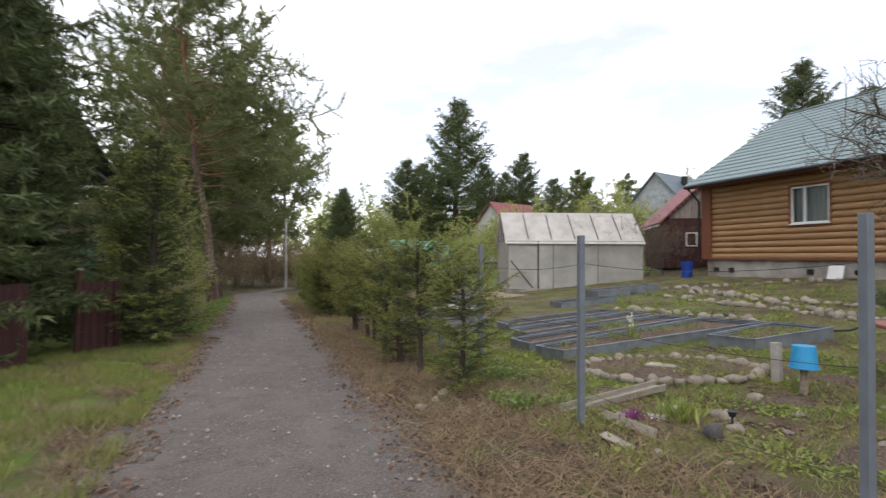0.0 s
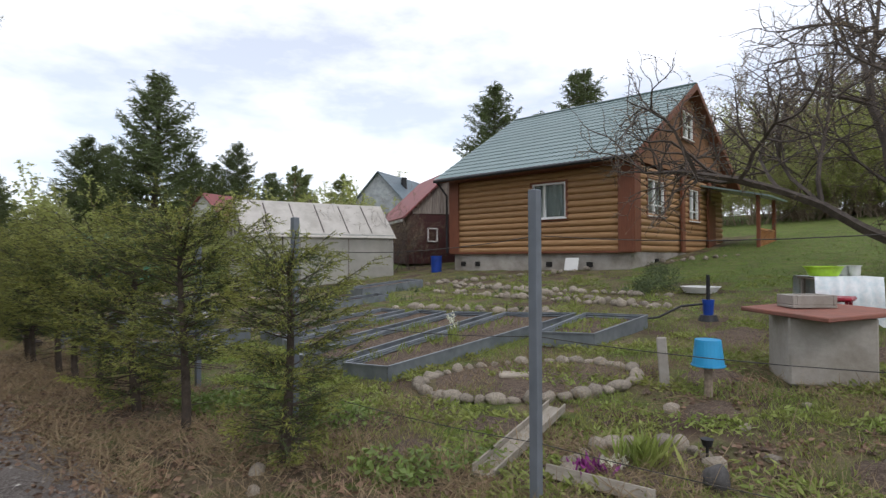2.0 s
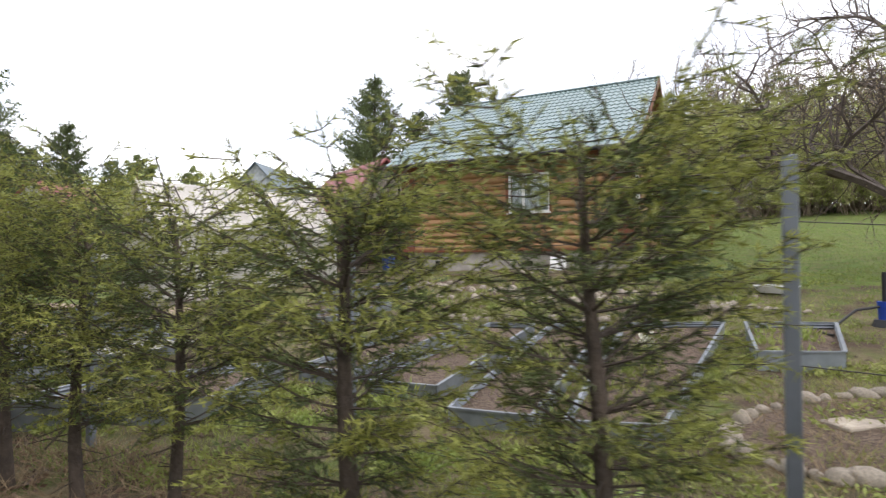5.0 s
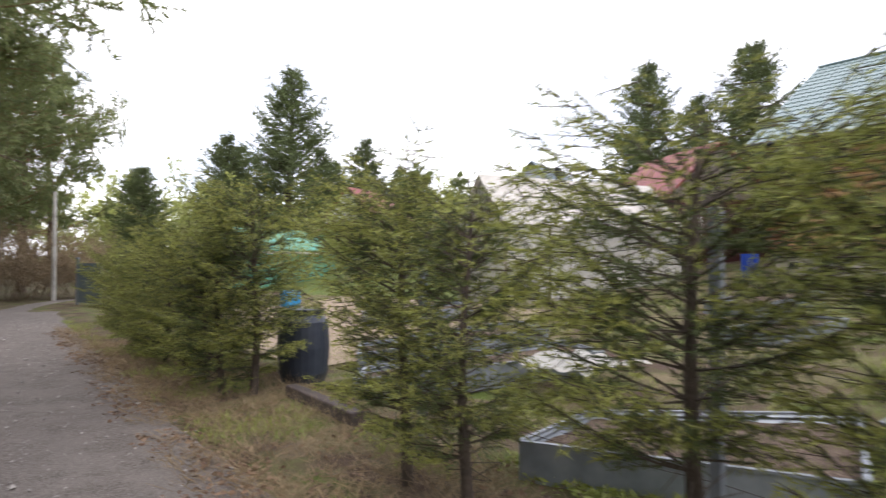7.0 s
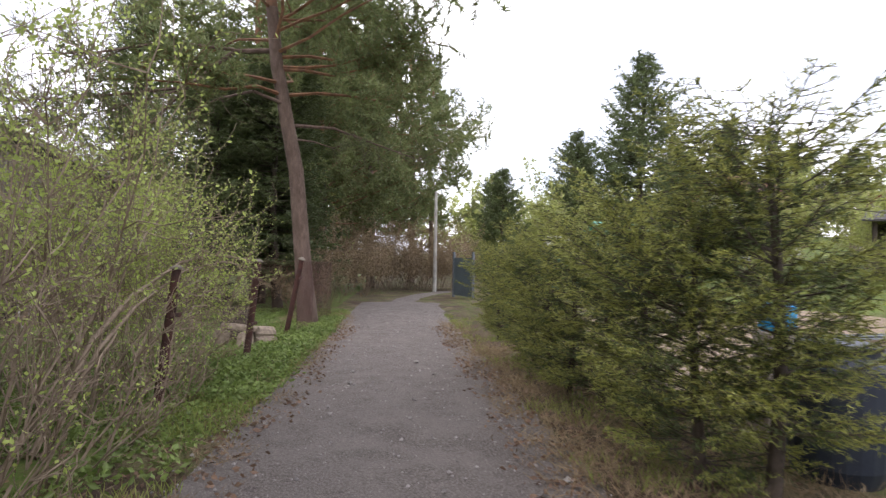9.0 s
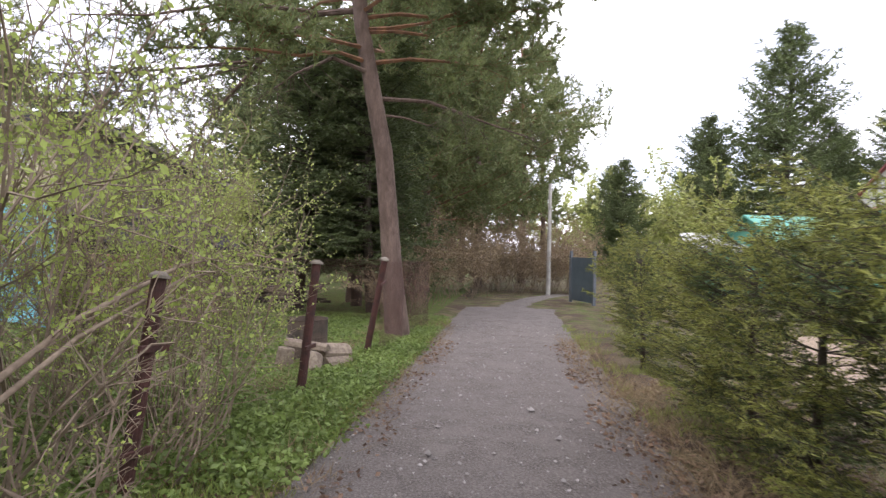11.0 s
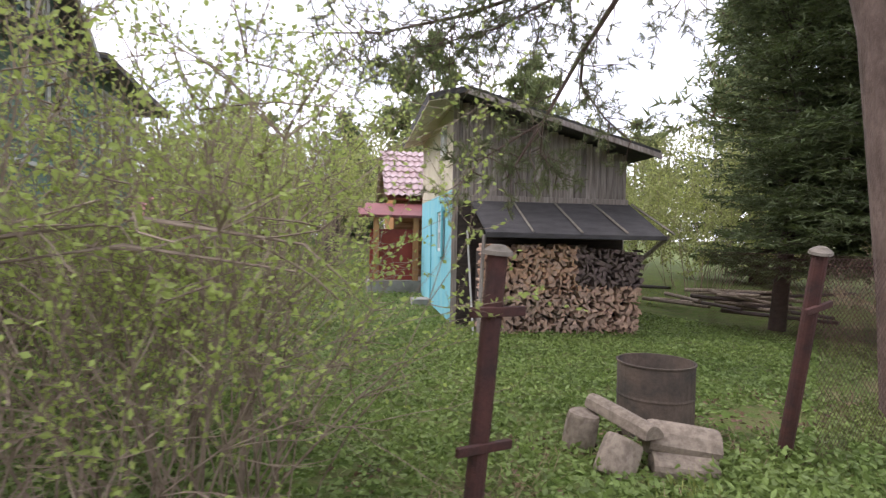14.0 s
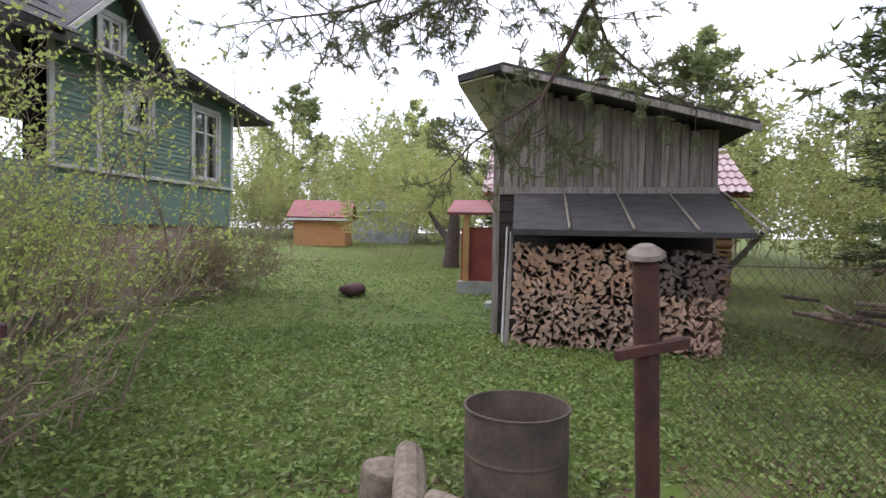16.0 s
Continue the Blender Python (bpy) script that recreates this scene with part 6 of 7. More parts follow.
box("sheet", (-0.01, -0.24, 0), (0.01, 0.24, 0.42), M_white, tl, "", 0.003, pose(0, 0, 0.02, 0, 14))
bb = thing("rain_barrel", 15.95, 17.75, gz(15.95, 17.75) - 0.02, "deep blue plastic barrel at the house corner", "barrel")
part("drum", cyl_bm(0.2, 0.22, 0.66, 20), M_deepblue, bb)
cart = thing("wheelbarrow", 9.0, 2.7, gz(9, 2.7), "dark garden cart with black tyres and a red tray", "cart", rz=20)
for xx in (-0.3, 0.3):
    w = part("tyre", cyl_bm(0.16, 0.16, 0.08, 18, None, pose(xx, -0.04, 0.16, -90)), M_black, cart)
box("tray", (-0.5, -0.3, 0.25), (0.5, 0.3, 0.34), M_black, cart, "", 0.02)
box("load", (-0.4, -0.25, 0.345), (0.45, 0.25, 0.4), M_redplastic, cart, "red sheet", 0.02)
# wire fence with grey posts
fence_posts = [(3.34, -0.3), (3.33, 2.29), (3.07, 4.87), (3.04, 7.44), (3.25, 9.91), (3.05, 12.4), (3.0, 14.9)]
wf = thing("wire_fence", 3.1, 10, gz(3.1, 10), "garden fence of grey steel posts and sagging wires", "fence")
for x, y in fence_posts:
    h = 1.9 if y < 8 else 1.78
    part("post", box_bm((-0.03, -0.03, -0.1), (0.03, 0.03, h), 0.004), M_postgrey, wf, "grey painted square steel post", pose(x - 3.1, y - 10, gz(x, y) - gz(3.1, 10)))
for hgt, sag in ((1.62, 0.07), (0.35, 0.04), (1.0, 0.05)):
    strand = []
    for (x0, y0), (x1, y1) in zip(fence_posts, fence_posts[1:]):
        for i in range(8):
            u = i / 8
            x, y = x0 + (x1 - x0) * u, y0 + (y1 - y0) * u
            strand.append((x - 3.1 + 0.035, y - 10, gz(x, y) - gz(3.1, 10) + hgt - sag * 4 * u * (1 - u)))
    hang("wire", mesh_tris("wire", *path_tube(strand, [0.0028] * len(strand), 5), M_wire, None, True), wf, "thin rusty wire")

# ---- behind the hedge ----
br = thing("water_barrel", 3.26, 17.9, gz(3.26, 17.9), "dark plastic water barrel behind the hedge", "barrel")
prof = [(0.0, 0.0), (0.27, 0.0), (0.31, 0.12), (0.33, 0.45), (0.31, 0.78), (0.25, 0.86), (0.25, 0.92), (0.22, 0.92), (0.0, 0.9)]
bm = bmesh.new()
rings = [[bm.verts.new((r_ * math.cos(2 * math.pi * i / 24), r_ * math.sin(2 * math.pi * i / 24), z_)) for i in range(24)] if r_ else [bm.verts.new((0, 0, z_))] for r_, z_ in prof]
for a, b in zip(rings, rings[1:]):
    for i in range(24):
        vs = list(dict.fromkeys([a[i % len(a)], a[(i + 1) % 24 % len(a)], b[(i + 1) % 24 % len(b)], b[i % len(b)]]))
        bm.faces.new(vs)
part("drum", bm, M_navy, br)
part("rim_band", cyl_bm(0.262, 0.262, 0.03, 24, None, Matrix.Translation((0, 0, 0.9)), False), M_black, br)
part("lid", cyl_bm(0.235, 0.22, 0.025, 24, None, Matrix.Translation((0, 0, 0.915))), M_navy, br, "loose dark lid")
bl = thing("blue_can", 3.45, 18.8, gz(3.45, 18.8) + 0.9, "bright blue plastic can on a stand behind the barrel", "can")
part("can", box_bm((-0.13, -0.1, 0), (0.13, 0.1, 0.25), 0.03), M_blue, bl)
sd = thing("stand", 3.45, 18.8, gz(3.45, 18.8), "rough wooden stand behind the barrel", "stand")
box("leg", (-0.15, -0.12, 0), (0.15, 0.12, 0.9), M_weather, sd)
beam = thing("beam", 2.78, 16.4, gz(2.78, 16.4), "dark weathered timber beam edging the plot", "beam", rz=91)
box("timber", (-0.75, -0.07, 0), (0.75, 0.07, 0.13), M_darkplank, beam, "", 0.01)
xs_, ys_ = np.linspace(3.6, 9.5, 20), np.linspace(18.6, 28, 26)
SX, SY = np.meshgrid(xs_, ys_, indexing="ij")
SX = SX + np.array([0.55 * noise.noise((0.7 * a, 0.7 * b, 4)) + 0.2 * noise.noise((2.3 * a, 2.3 * b, 6)) for a, b in zip(SX.ravel(), SY.ravel())]).reshape(SX.shape)
SY = SY + np.array([0.55 * noise.noise((0.7 * a, 0.7 * b, 14)) + 0.2 * noise.noise((2.3 * a, 2.3 * b, 16)) for a, b in zip(SX.ravel(), SY.ravel())]).reshape(SY.shape)
I = (np.arange(19)[:, None] * 26 + np.arange(25)[None]).ravel()
sand = new("sand_patch", mesh_tris("sand_patch", np.stack([SX, SY, gza(SX, SY) + 0.03], -1).reshape(-1, 3), np.stack([I, I + 26, I + 27, I + 1], 1), M_sand, None, True))
tagged(sand, "pale sandy patch of bare ground behind the hedge", "sand", kind="structure")
pl = thing("plastic_sheet", 5.3, 15.0, gz(5.3, 15), "crumpled white plastic film on a raised bed", "plastic film")
V, F = [], []
for i in range(13):
    for j in range(13):
        x, y = -0.6 + 0.1 * i, -0.5 + 0.085 * j
        V.append((x, y, 0.25 + 0.12 * noise.noise((x * 4, y * 4, 5)) + 0.12 * math.cos(x * 2)))
for i in range(12):
    for j in range(12):
        F.append((i * 13 + j, (i + 1) * 13 + j, (i + 1) * 13 + j + 1, i * 13 + j + 1))
hang("film", mesh_tris("film", np.array(V), np.array(F), M_film, None, True), pl)


def simple_house(name, x, y, rz, w, d, wall_h, roof_h, wall_m, roof_m, label, windows=(), over=0.3, door=None, z=None):
    """A small building: walls, gable roof along local x, windows on the -y side and gable."""
    ob = thing(name, x, y, gz(x, y) - 0.1 if z is None else z, label, "building", "", rz)
    bm = box_bm((-w / 2, -d / 2, 0), (w / 2, d / 2, wall_h))
    v = [bm.verts.new(p) for p in ((-w / 2, -d / 2, wall_h), (-w / 2, d / 2, wall_h), (-w / 2, 0, wall_h + roof_h), (w / 2, -d / 2, wall_h), (w / 2, d / 2, wall_h), (w / 2, 0, wall_h + roof_h))]
    bm.faces.new((v[0], v[2], v[1]))
    bm.faces.new((v[3], v[4], v[5]))
    part("wall", bm, wall_m, ob)
    k = roof_h / (d / 2)
    for s in (-1, 1):
        e = s * (d / 2 + over)
        pts = [(-w / 2 - over, e, wall_h - k * over), (w / 2 + over, e, wall_h - k * over), (w / 2 + over, 0, wall_h + roof_h), (-w / 2 - over, 0, wall_h + roof_h)]
        if s > 0:
            pts = pts[::-1]
        part("roof", rect_quad_bm([Vector(p) + Vector((0, 0, 0.08)) for p in pts], 0.07), roof_m, ob)
        part("fascia", box_bm((-w / 2 - over, e - 0.02, wall_h - k * over - 0.1), (w / 2 + over, e + 0.02, wall_h - k * over + 0.01)), M_oldwhite, ob)
    for wx, wz, ww, wh in windows:
        window(ob, wx, -d / 2 - 0.02, wz, ww, wh, 0, (0.5,), (), curtain=False, sill=False)
    return ob


gs = simple_house("garden_shed", 20.9, 22.5, 61.8, 4.7, 4.2, 2.3, 2.0, M_maroon, M_redroof, "dark red shed with a dull red roof beside the log house", (), z=gz(20.9, 22.5) - 0.15)
window(gs, -2.37, 0.9, 1.0, 0.5, 0.65, -90, (), (), curtain=False, sill=False)
gable_front = new("gable_front")
gable_front.parent = gs
for i in range(22):
    y0 = -2.05 + 0.186 * i
    top = 2.3 + 2.0 * (1 - abs(y0 + 0.093) / 2.1) - 0.06
    if top > 2.4:
        box("plank", (-2.39, y0 + 0.004, 2.3), (-2.352, y0 + 0.182, top), M_weather, gable_front, "", 0.003)
simple_house("blue_house", 40.5, 46.0, 200, 9.0, 8.0, 5.0, 4.2, M_palewall, M_bluegrey, "pale two-storey house with a blue-grey roof", ((0.0, 4.3, 1.0, 1.1), (2.4, 4.3, 0.8, 1.0)), z=gz(40, 46) - 2.4)
ch = thing("chimney", 39.7, 44.5, gz(40, 46) + 4.9, "dark round chimney pipe on the blue-grey roof", "chimney")
part("pipe", cyl_bm(0.3, 0.3, 1.7, 14), M_black, ch)
simple_house("green_shed", 11.0, 39.0, 197, 4.2, 3.0, 1.9, 0.9, M_teal, M_teal, "low turquoise-green shed beyond the hedge", ((1.0, 0.9, 0.7, 0.7),))
simple_house("teal_shed", 9.0, 40.2, 170, 3.2, 3.0, 1.9, 0.5, M_teal, M_oldwhite, "small turquoise shed beside the lane", ())
simple_house("red_roof_house", 25.0, 53.0, 200, 5.5, 5.0, 3.6, 2.4, M_oldwhite, M_redroof, "small house with a dull red roof among trees", ((0, 2.2, 0.9, 1.0),))
simple_house("turquoise_house", 17.0, 45.0, 250, 3.0, 3.0, 1.9, 1.3, M_teal, M_redroof, "turquoise cabin with a red roof", ((0, 1.2, 0.8, 0.7),))
simple_house("grey_barn", 28.5, 44.0, 215, 4.0, 3.5, 2.0, 1.4, M_weather, M_brown, "weathered open barn with stacked boards", ())
lean = thing("board_store", 18.0, 31.0, gz(18.0, 31.0) - 0.05, "open weathered lean-to with pale boards stacked in it", "shed", rz=-44)
for xx in (-1.9, 0.0, 1.9):
    box("post", (xx - 0.05, -1.0, 0), (xx + 0.05, -0.9, 1.85), M_darkplank, lean)
    box("post", (xx - 0.05, 0.9, 0), (xx + 0.05, 1.0, 2.2), M_darkplank, lean)
box("back_wall", (-2.0, 1.0, 0), (2.0, 1.05, 2.2), M_darkplank, lean)
for xx in (-2.0, 1.95):
    box("side_wall", (xx, -0.9, 0), (xx + 0.05, 1.0, 1.85), M_darkplank, lean)
part("roof", rect_quad_bm([(-2.25, -1.35, 1.84), (2.25, -1.35, 1.84), (2.25, 1.3, 2.32), (-2.25, 1.3, 2.32)], 0.06), M_felt, lean, "dark roofing felt")
for i in range(9):
    stack = thing("board", 18.0, 31.0, gz(18.0, 31.0), "pale sawn board stacked under the lean-to", "board", "boards in the lean-to", -44)
    box("plank", (-1.7 + 0.07 * (i % 3), -0.75 + 0.3 * (i % 4), 0.0), (1.3 + 0.12 * (i % 4), -0.55 + 0.3 * (i % 4), 0.07), M_oldwhite if i % 3 == 0 else M_plank, stack, "", 0.005, pose(0, 0, 0.08 * (i // 4) + 0.02))
pole = thing("utility_pole", 1.95, 42.0, gz(1.95, 42) - 0.1, "pale concrete utility pole at the lane's bend", "utility pole")
part("shaft", cyl_bm(0.1, 0.075, 5.1, 10), M_polecon, pole)
gate = thing("gate", 2.55, 38.4, gz(2.5, 38.4), "grey metal gate at a side entrance", "gate", rz=-70)
bm = box_bm((0, -0.02, 0.1), (1.8, 0.02, 1.7))
part("sheet", bm, M_bluegrey, gate)
for xx in (0, 1.8):
    box("gate_post", (xx - 0.05, -0.05, 0), (xx + 0.05, 0.05, 1.95), M_postgrey, gate)

# ---- west side: shed with firewood ----
shed = thing("shed", -8.05, 25.99, -0.47, "weathered two-storey plank shed with a lean-to roof over firewood", "shed", rz=68.3)
# local x along the front, local y into the shed, road side at negative y
SW, SD, ZT = 3.15, 4.5, 3.7


def roof_z(x):
    return 4.15 - 0.27 * x


bm = box_bm((0.05, 0.04, 0.0), (SW - 0.02, 0.1, roof_z(SW) - 0.1))
part("inner_wall", bm, M_darkplank, shed)
fw = new("front_wall")
fw.parent = shed
x = 0.0
r5 = np.random.default_rng(61)
while x < SW - 0.03:
    w = min(r5.uniform(0.09, 0.17), SW - x)
    zt = roof_z(x + w / 2) - 0.16 - (r5.random() < 0.12) * 0.06
    box("plank", (x + 0.004, -0.012 - 0.012 * r5.random(), 2.32 - 0.05 * r5.random()), (x + w - 0.004, 0.035, zt), M_weather, fw, "", 0.003)
    x += w
for i in range(13):
    box("plank", (0.0, -0.008 - 0.006 * (i % 3), 0.12 + 0.17 * i), (0.34 if i < 10 else SW, 0.032, 0.12 + 0.17 * (i + 1) - 0.008), M_darkplank, fw, "", 0.004)
box("band_board", (0.0, -0.05, 2.25), (SW + 0.03, -0.005, 2.36), M_weather, fw)
sw_ = new("side_wall")
sw_.parent = shed
y = 0.0
while y < SD - 0.02:
    w = min(0.16, SD - y)
    box("plank", (-0.03, y + 0.003, 0.14), (0.02, y + w - 0.003, 2.45), M_cyan, sw_, "", 0.003)
    y += w
box("upper_wall", (-0.02, 0.0, 2.455), (0.04, SD, 4.0), M_cream, sw_, "cream plastered upper wall", 0)
box("corner_board", (-0.04, -0.03, 0.1), (0.06, -0.003, 4.0), M_weather, shed, "", 0.004)
box("far_wall", (0.0, SD, 0), (SW, SD + 0.08, 3.2), M_weather, shed)
box("east_wall", (SW - 0.02, 0.1, 0), (SW + 0.04, SD, roof_z(SW) - 0.1), M_weather, shed)
window(shed, -0.03, 1.1, 1.35, 0.5, 0.75, -90, (), (0.5,), curtain=False, sill=False, trim=M_cyan)
window(shed, -0.03, 1.0, 3.15, 0.4, 0.55, -90, (), (), curtain=False, sill=False)
box("door", (-0.06, 2.6, 0.15), (-0.032, 3.4, 2.05), M_cyan, shed, "cyan painted plank door")
part("main_roof", rect_quad_bm([(-0.55, -0.5, roof_z(-0.55) - 0.35), (0.12, -0.5, roof_z(0.12)), (0.12, SD + 0.3, roof_z(0.12)), (-0.55, SD + 0.3, roof_z(-0.55) - 0.35)], 0.1), M_felt, shed, "dark roofing felt")
part("main_roof", rect_quad_bm([(0.12, -0.5, roof_z(0.12)), (SW + 0.38, -0.5, roof_z(SW + 0.38)), (SW + 0.38, SD + 0.3, roof_z(SW + 0.38)), (0.12, SD + 0.3, roof_z(0.12))], 0.1), M_felt, shed)
part("verge_board", rect_quad_bm([(0.1, -0.52, roof_z(0.1) - 0.14), (SW + 0.4, -0.52, roof_z(SW + 0.4) - 0.14), (SW + 0.4, -0.49, roof_z(SW + 0.4) - 0.0), (0.1, -0.49, roof_z(0.1) - 0.0)], 0.03), M_weather, shed)
part("soffit", rect_quad_bm([(-0.53, -0.48, roof_z(-0.55) - 0.46), (-0.02, -0.48, roof_z(0) - 0.2), (-0.02, SD, roof_z(0) - 0.2), (-0.53, SD, roof_z(-0.55) - 0.46)], 0.02), M_cream, shed, "pale boarded soffit")
flue = path_tube([(1.7, 2.0, roof_z(1.7) - 0.1), (1.7, 2.0, roof_z(1.7) + 0.75)], [0.09, 0.09], 12)
hang("flue", mesh_tris("flue", *flue, M_concrete, None, True), shed, "grey round flue pipe")
part("flue_cap", cyl_bm(0.14, 0.05, 0.08, 14, None, Matrix.Translation((1.7, 2.0, roof_z(1.7) + 0.78))), M_rustdrum, shed)
lean_a, lean_b = (0.0, 2.28), (-1.05, 1.72)
part("lean_roof", rect_quad_bm([(0.34, lean_b[0], lean_b[1]), (SW + 0.2, lean_b[0], lean_b[1] - 0.02), (SW + 0.06, lean_a[0] - 0.02, lean_a[1]), (0.28, lean_a[0] - 0.02, lean_a[1])], 0.035), M_felt, shed, "sagging roofing felt on the lean-to")
for u in (0.25, 0.5, 0.74, 0.99):
    a = np.array([[0.28 + (SW - 0.16) * u, lean_a[0] - 0.05, lean_a[1] + 0.0]])
    b = np.array([[0.28 + (SW + 0.1) * u, lean_b[0], lean_b[1] + 0.02]])
    hang("batten", mesh_tris("batten", *tube_arrays(a, b, [0.022], [0.022], 4), M_plyedge), shed)
box("eave_board", (0.32, lean_b[0] - 0.02, lean_b[1] - 0.075), (SW + 0.2, lean_b[0] + 0.01, lean_b[1] - 0.0), M_felt, shed, "", 0.004, pose(0, 0, -0.01))
hang("prop", mesh_tris("prop", *tube_arrays(np.array([[0.26, -0.9, 0.0]]), np.array([[0.32, -0.95, 1.68]]), [0.035], [0.03], 6), M_weather), shed)
hang("brace", mesh_tris("brace", *tube_arrays(np.array([[SW + 0.12, -0.2, 1.2]]), np.array([[SW + 0.28, -0.98, 1.7]]), [0.04], [0.035], 6), M_weather), shed)
hang("white_pole", mesh_tris("white_pole", *tube_arrays(np.array([[0.2, -0.86, 0.0]]), np.array([[0.2, -0.2, 1.75]]), [0.018], [0.018], 6), M_oldwhite), shed)

pile = thing("woodpile", -8.05, 25.99, -0.47, "tall stack of split birch firewood with brown and grey ends", "firewood stack", rz=68.3)


def chunk(seed, material):
    g = np.random.default_rng(seed)
    n = int(g.integers(3, 6))
    a = np.sort(g.uniform(0, 2 * math.pi, n)) if n > 3 else np.array([0.3, 2.3, 4.3]) + g.normal(0, 0.3, 3)
    rr = g.uniform(0.75, 1.1, n)
    V = [(rr[i] * math.cos(a[i]), yy, rr[i] * math.sin(a[i])) for yy in (0.0, 1.0) for i in range(n)]
    bm = bmesh.new()
    v = [bm.verts.new(p) for p in V]
    bm.faces.new(v[:n])
    bm.faces.new(v[n:][::-1])
    for i in range(n):
        bm.faces.new((v[i], v[n + i], v[n + (i + 1) % n], v[(i + 1) % n]))
    bmesh.ops.recalc_face_normals(bm, faces=bm.faces[:])
    me = bpy.data.meshes.new("split_log")
    bm.to_mesh(me)
    bm.free()
    me.materials.append(material)
    return me


pale = [chunk(s + 40, M_firepale) for s in range(9)]
fresh, grey = [chunk(s, M_fireend) for s in range(9)], [chunk(s + 20, M_firegrey) for s in range(5)]
slots = []
row = 0
z = 0.06
while z < 1.62:
    x = 0.36 + 0.045 * (row % 2)
    top = 1.52 + 0.07 * math.sin(row)
    while x < SW - 0.06:
        lim = 1.5 + 0.1 * noise.noise((x * 2, 0, 0)) - (0.05 if x > 2.4 else 0)
        if z < lim:
            slots.append((x + r5.normal(0, 0.012), z + r5.normal(0, 0.01)))
        x += r5.uniform(0.06, 0.088)
    z += 0.062
    row += 1
order = sorted(range(len(slots)), key=lambda i: slots[i][0] + slots[i][1] * 0.2)
restV, restF, off = [], [], 0
for c, i in enumerate(order):
    x, z = slots[i]
    old = x > 1.95 and z > 0.83
    low = z < 0.78 + 0.06 * math.sin(x * 3)
    me = (grey if old else pale if low else fresh)[r5.integers(5 if old else 9)]
    s = r5.uniform(0.047, 0.066)
    m = Matrix.Translation((x, -0.74 - 0.03 * r5.random(), z)) @ Matrix.Rotation(r5.uniform(0, 6.28), 4, "Y") @ Matrix.Diagonal((s, 0.34, s, 1))
    if c % 2 == 0 and c // 2 < 300 or old:
        hang("split_log", me, pile, "", m)
    else:
        for p in me.polygons:
            vs = [tuple(m @ me.vertices[k].co) for k in p.vertices]
            for k in range(1, len(vs) - 1):
                restV += [vs[0], vs[k], vs[k + 1]]
                restF.append((off, off + 1, off + 2))
                off += 3
rest = hang("stacked_logs", mesh_tris("stacked_logs", np.array(restV), np.array(restF), M_firestuff), pile, "rest of the split logs in the stack")
tagged(rest, kind="stuff")
# added dark slab: its colour gives the shade in the gaps between logs
box("stack_core", (0.38, -0.52, 0.0), (SW - 0.1, -0.1, 1.42), M_darkplank, pile, "dark slab standing in for the shade between the stacked logs", 0)

# ---- fence of rusty posts ----


def rusty_post(x, y, h, tilt, bars, label="rust-brown steel post with welded cross bars and a wooden cap"):
    ob = thing("fence_post", x, y, gz(x, y) - 0.05, label, "fence post", "posts along the lane")
    ob.matrix_basis = pose(x, y, gz(x, y) - 0.05, tilt[0], tilt[1], 0)
    part("pipe", cyl_bm(0.049, 0.047, h, 14), M_rustpost, ob)
    for z in bars:
        box("cross_bar", (-0.012, -0.15, z - 0.022), (0.012, 0.15, z + 0.022), M_rustpost, ob, "", 0.003, pose(0.045, 0, 0))
    cap = cyl_bm(0.07, 0.066, 0.018, 16, None, Matrix.Translation((0, 0, h)))
    cyl_bm(0.066, 0.03, 0.026, 16, cap, Matrix.Translation((0, 0, h + 0.018)))
    part("cap", cap, M_capwood, ob, "weathered domed wooden cap")
    return ob


rusty_post(-1.98, 22.36, 1.48, (-1.5, 5.5), (1.23, 0.6))
rusty_post(-1.95, 24.98, 1.58, (9, 12), (1.23,))
rusty_post(-2.15, 19.85, 1.4, (-7, 4), (0.95, 0.3))
rusty_post(-2.45, 17.1, 1.45, (0, 3), (1.0,))
rusty_post(-3.05, 11.5, 1.58, (0, 2), ())
rusty_post(-3.25, 8.7, 1.65, (0, -2), ())
rp = thing("rusty_sheet", -2.8, 11.85, gz(-2.8, 11.85) - 0.03, "dark red rusty metal sheet closing the fence", "fence panel", rz=50)
V, F = [], []
for i in range(41):
    u = -0.45 + 0.9 * i / 40
    V += [(u, 0.02 * math.sin(i * 0.9), 0.0), (u, 0.02 * math.sin(i * 0.9), 1.35)]
for i in range(40):
    F.append((2 * i, 2 * i + 2, 2 * i + 3, 2 * i + 1))
hang("sheet", mesh_tris("sheet", np.array(V), np.array(F), M_maroon, None, True), rp)
rp2 = copy_thing(rp, pose(-3.7, 10.2, gz(-3.7, 10.2) - 0.03, 0, 0, 62))
rp3 = copy_thing(rp, pose(-4.1, 9.3, gz(-4.1, 9.3) - 0.03, 0, 0, 66))


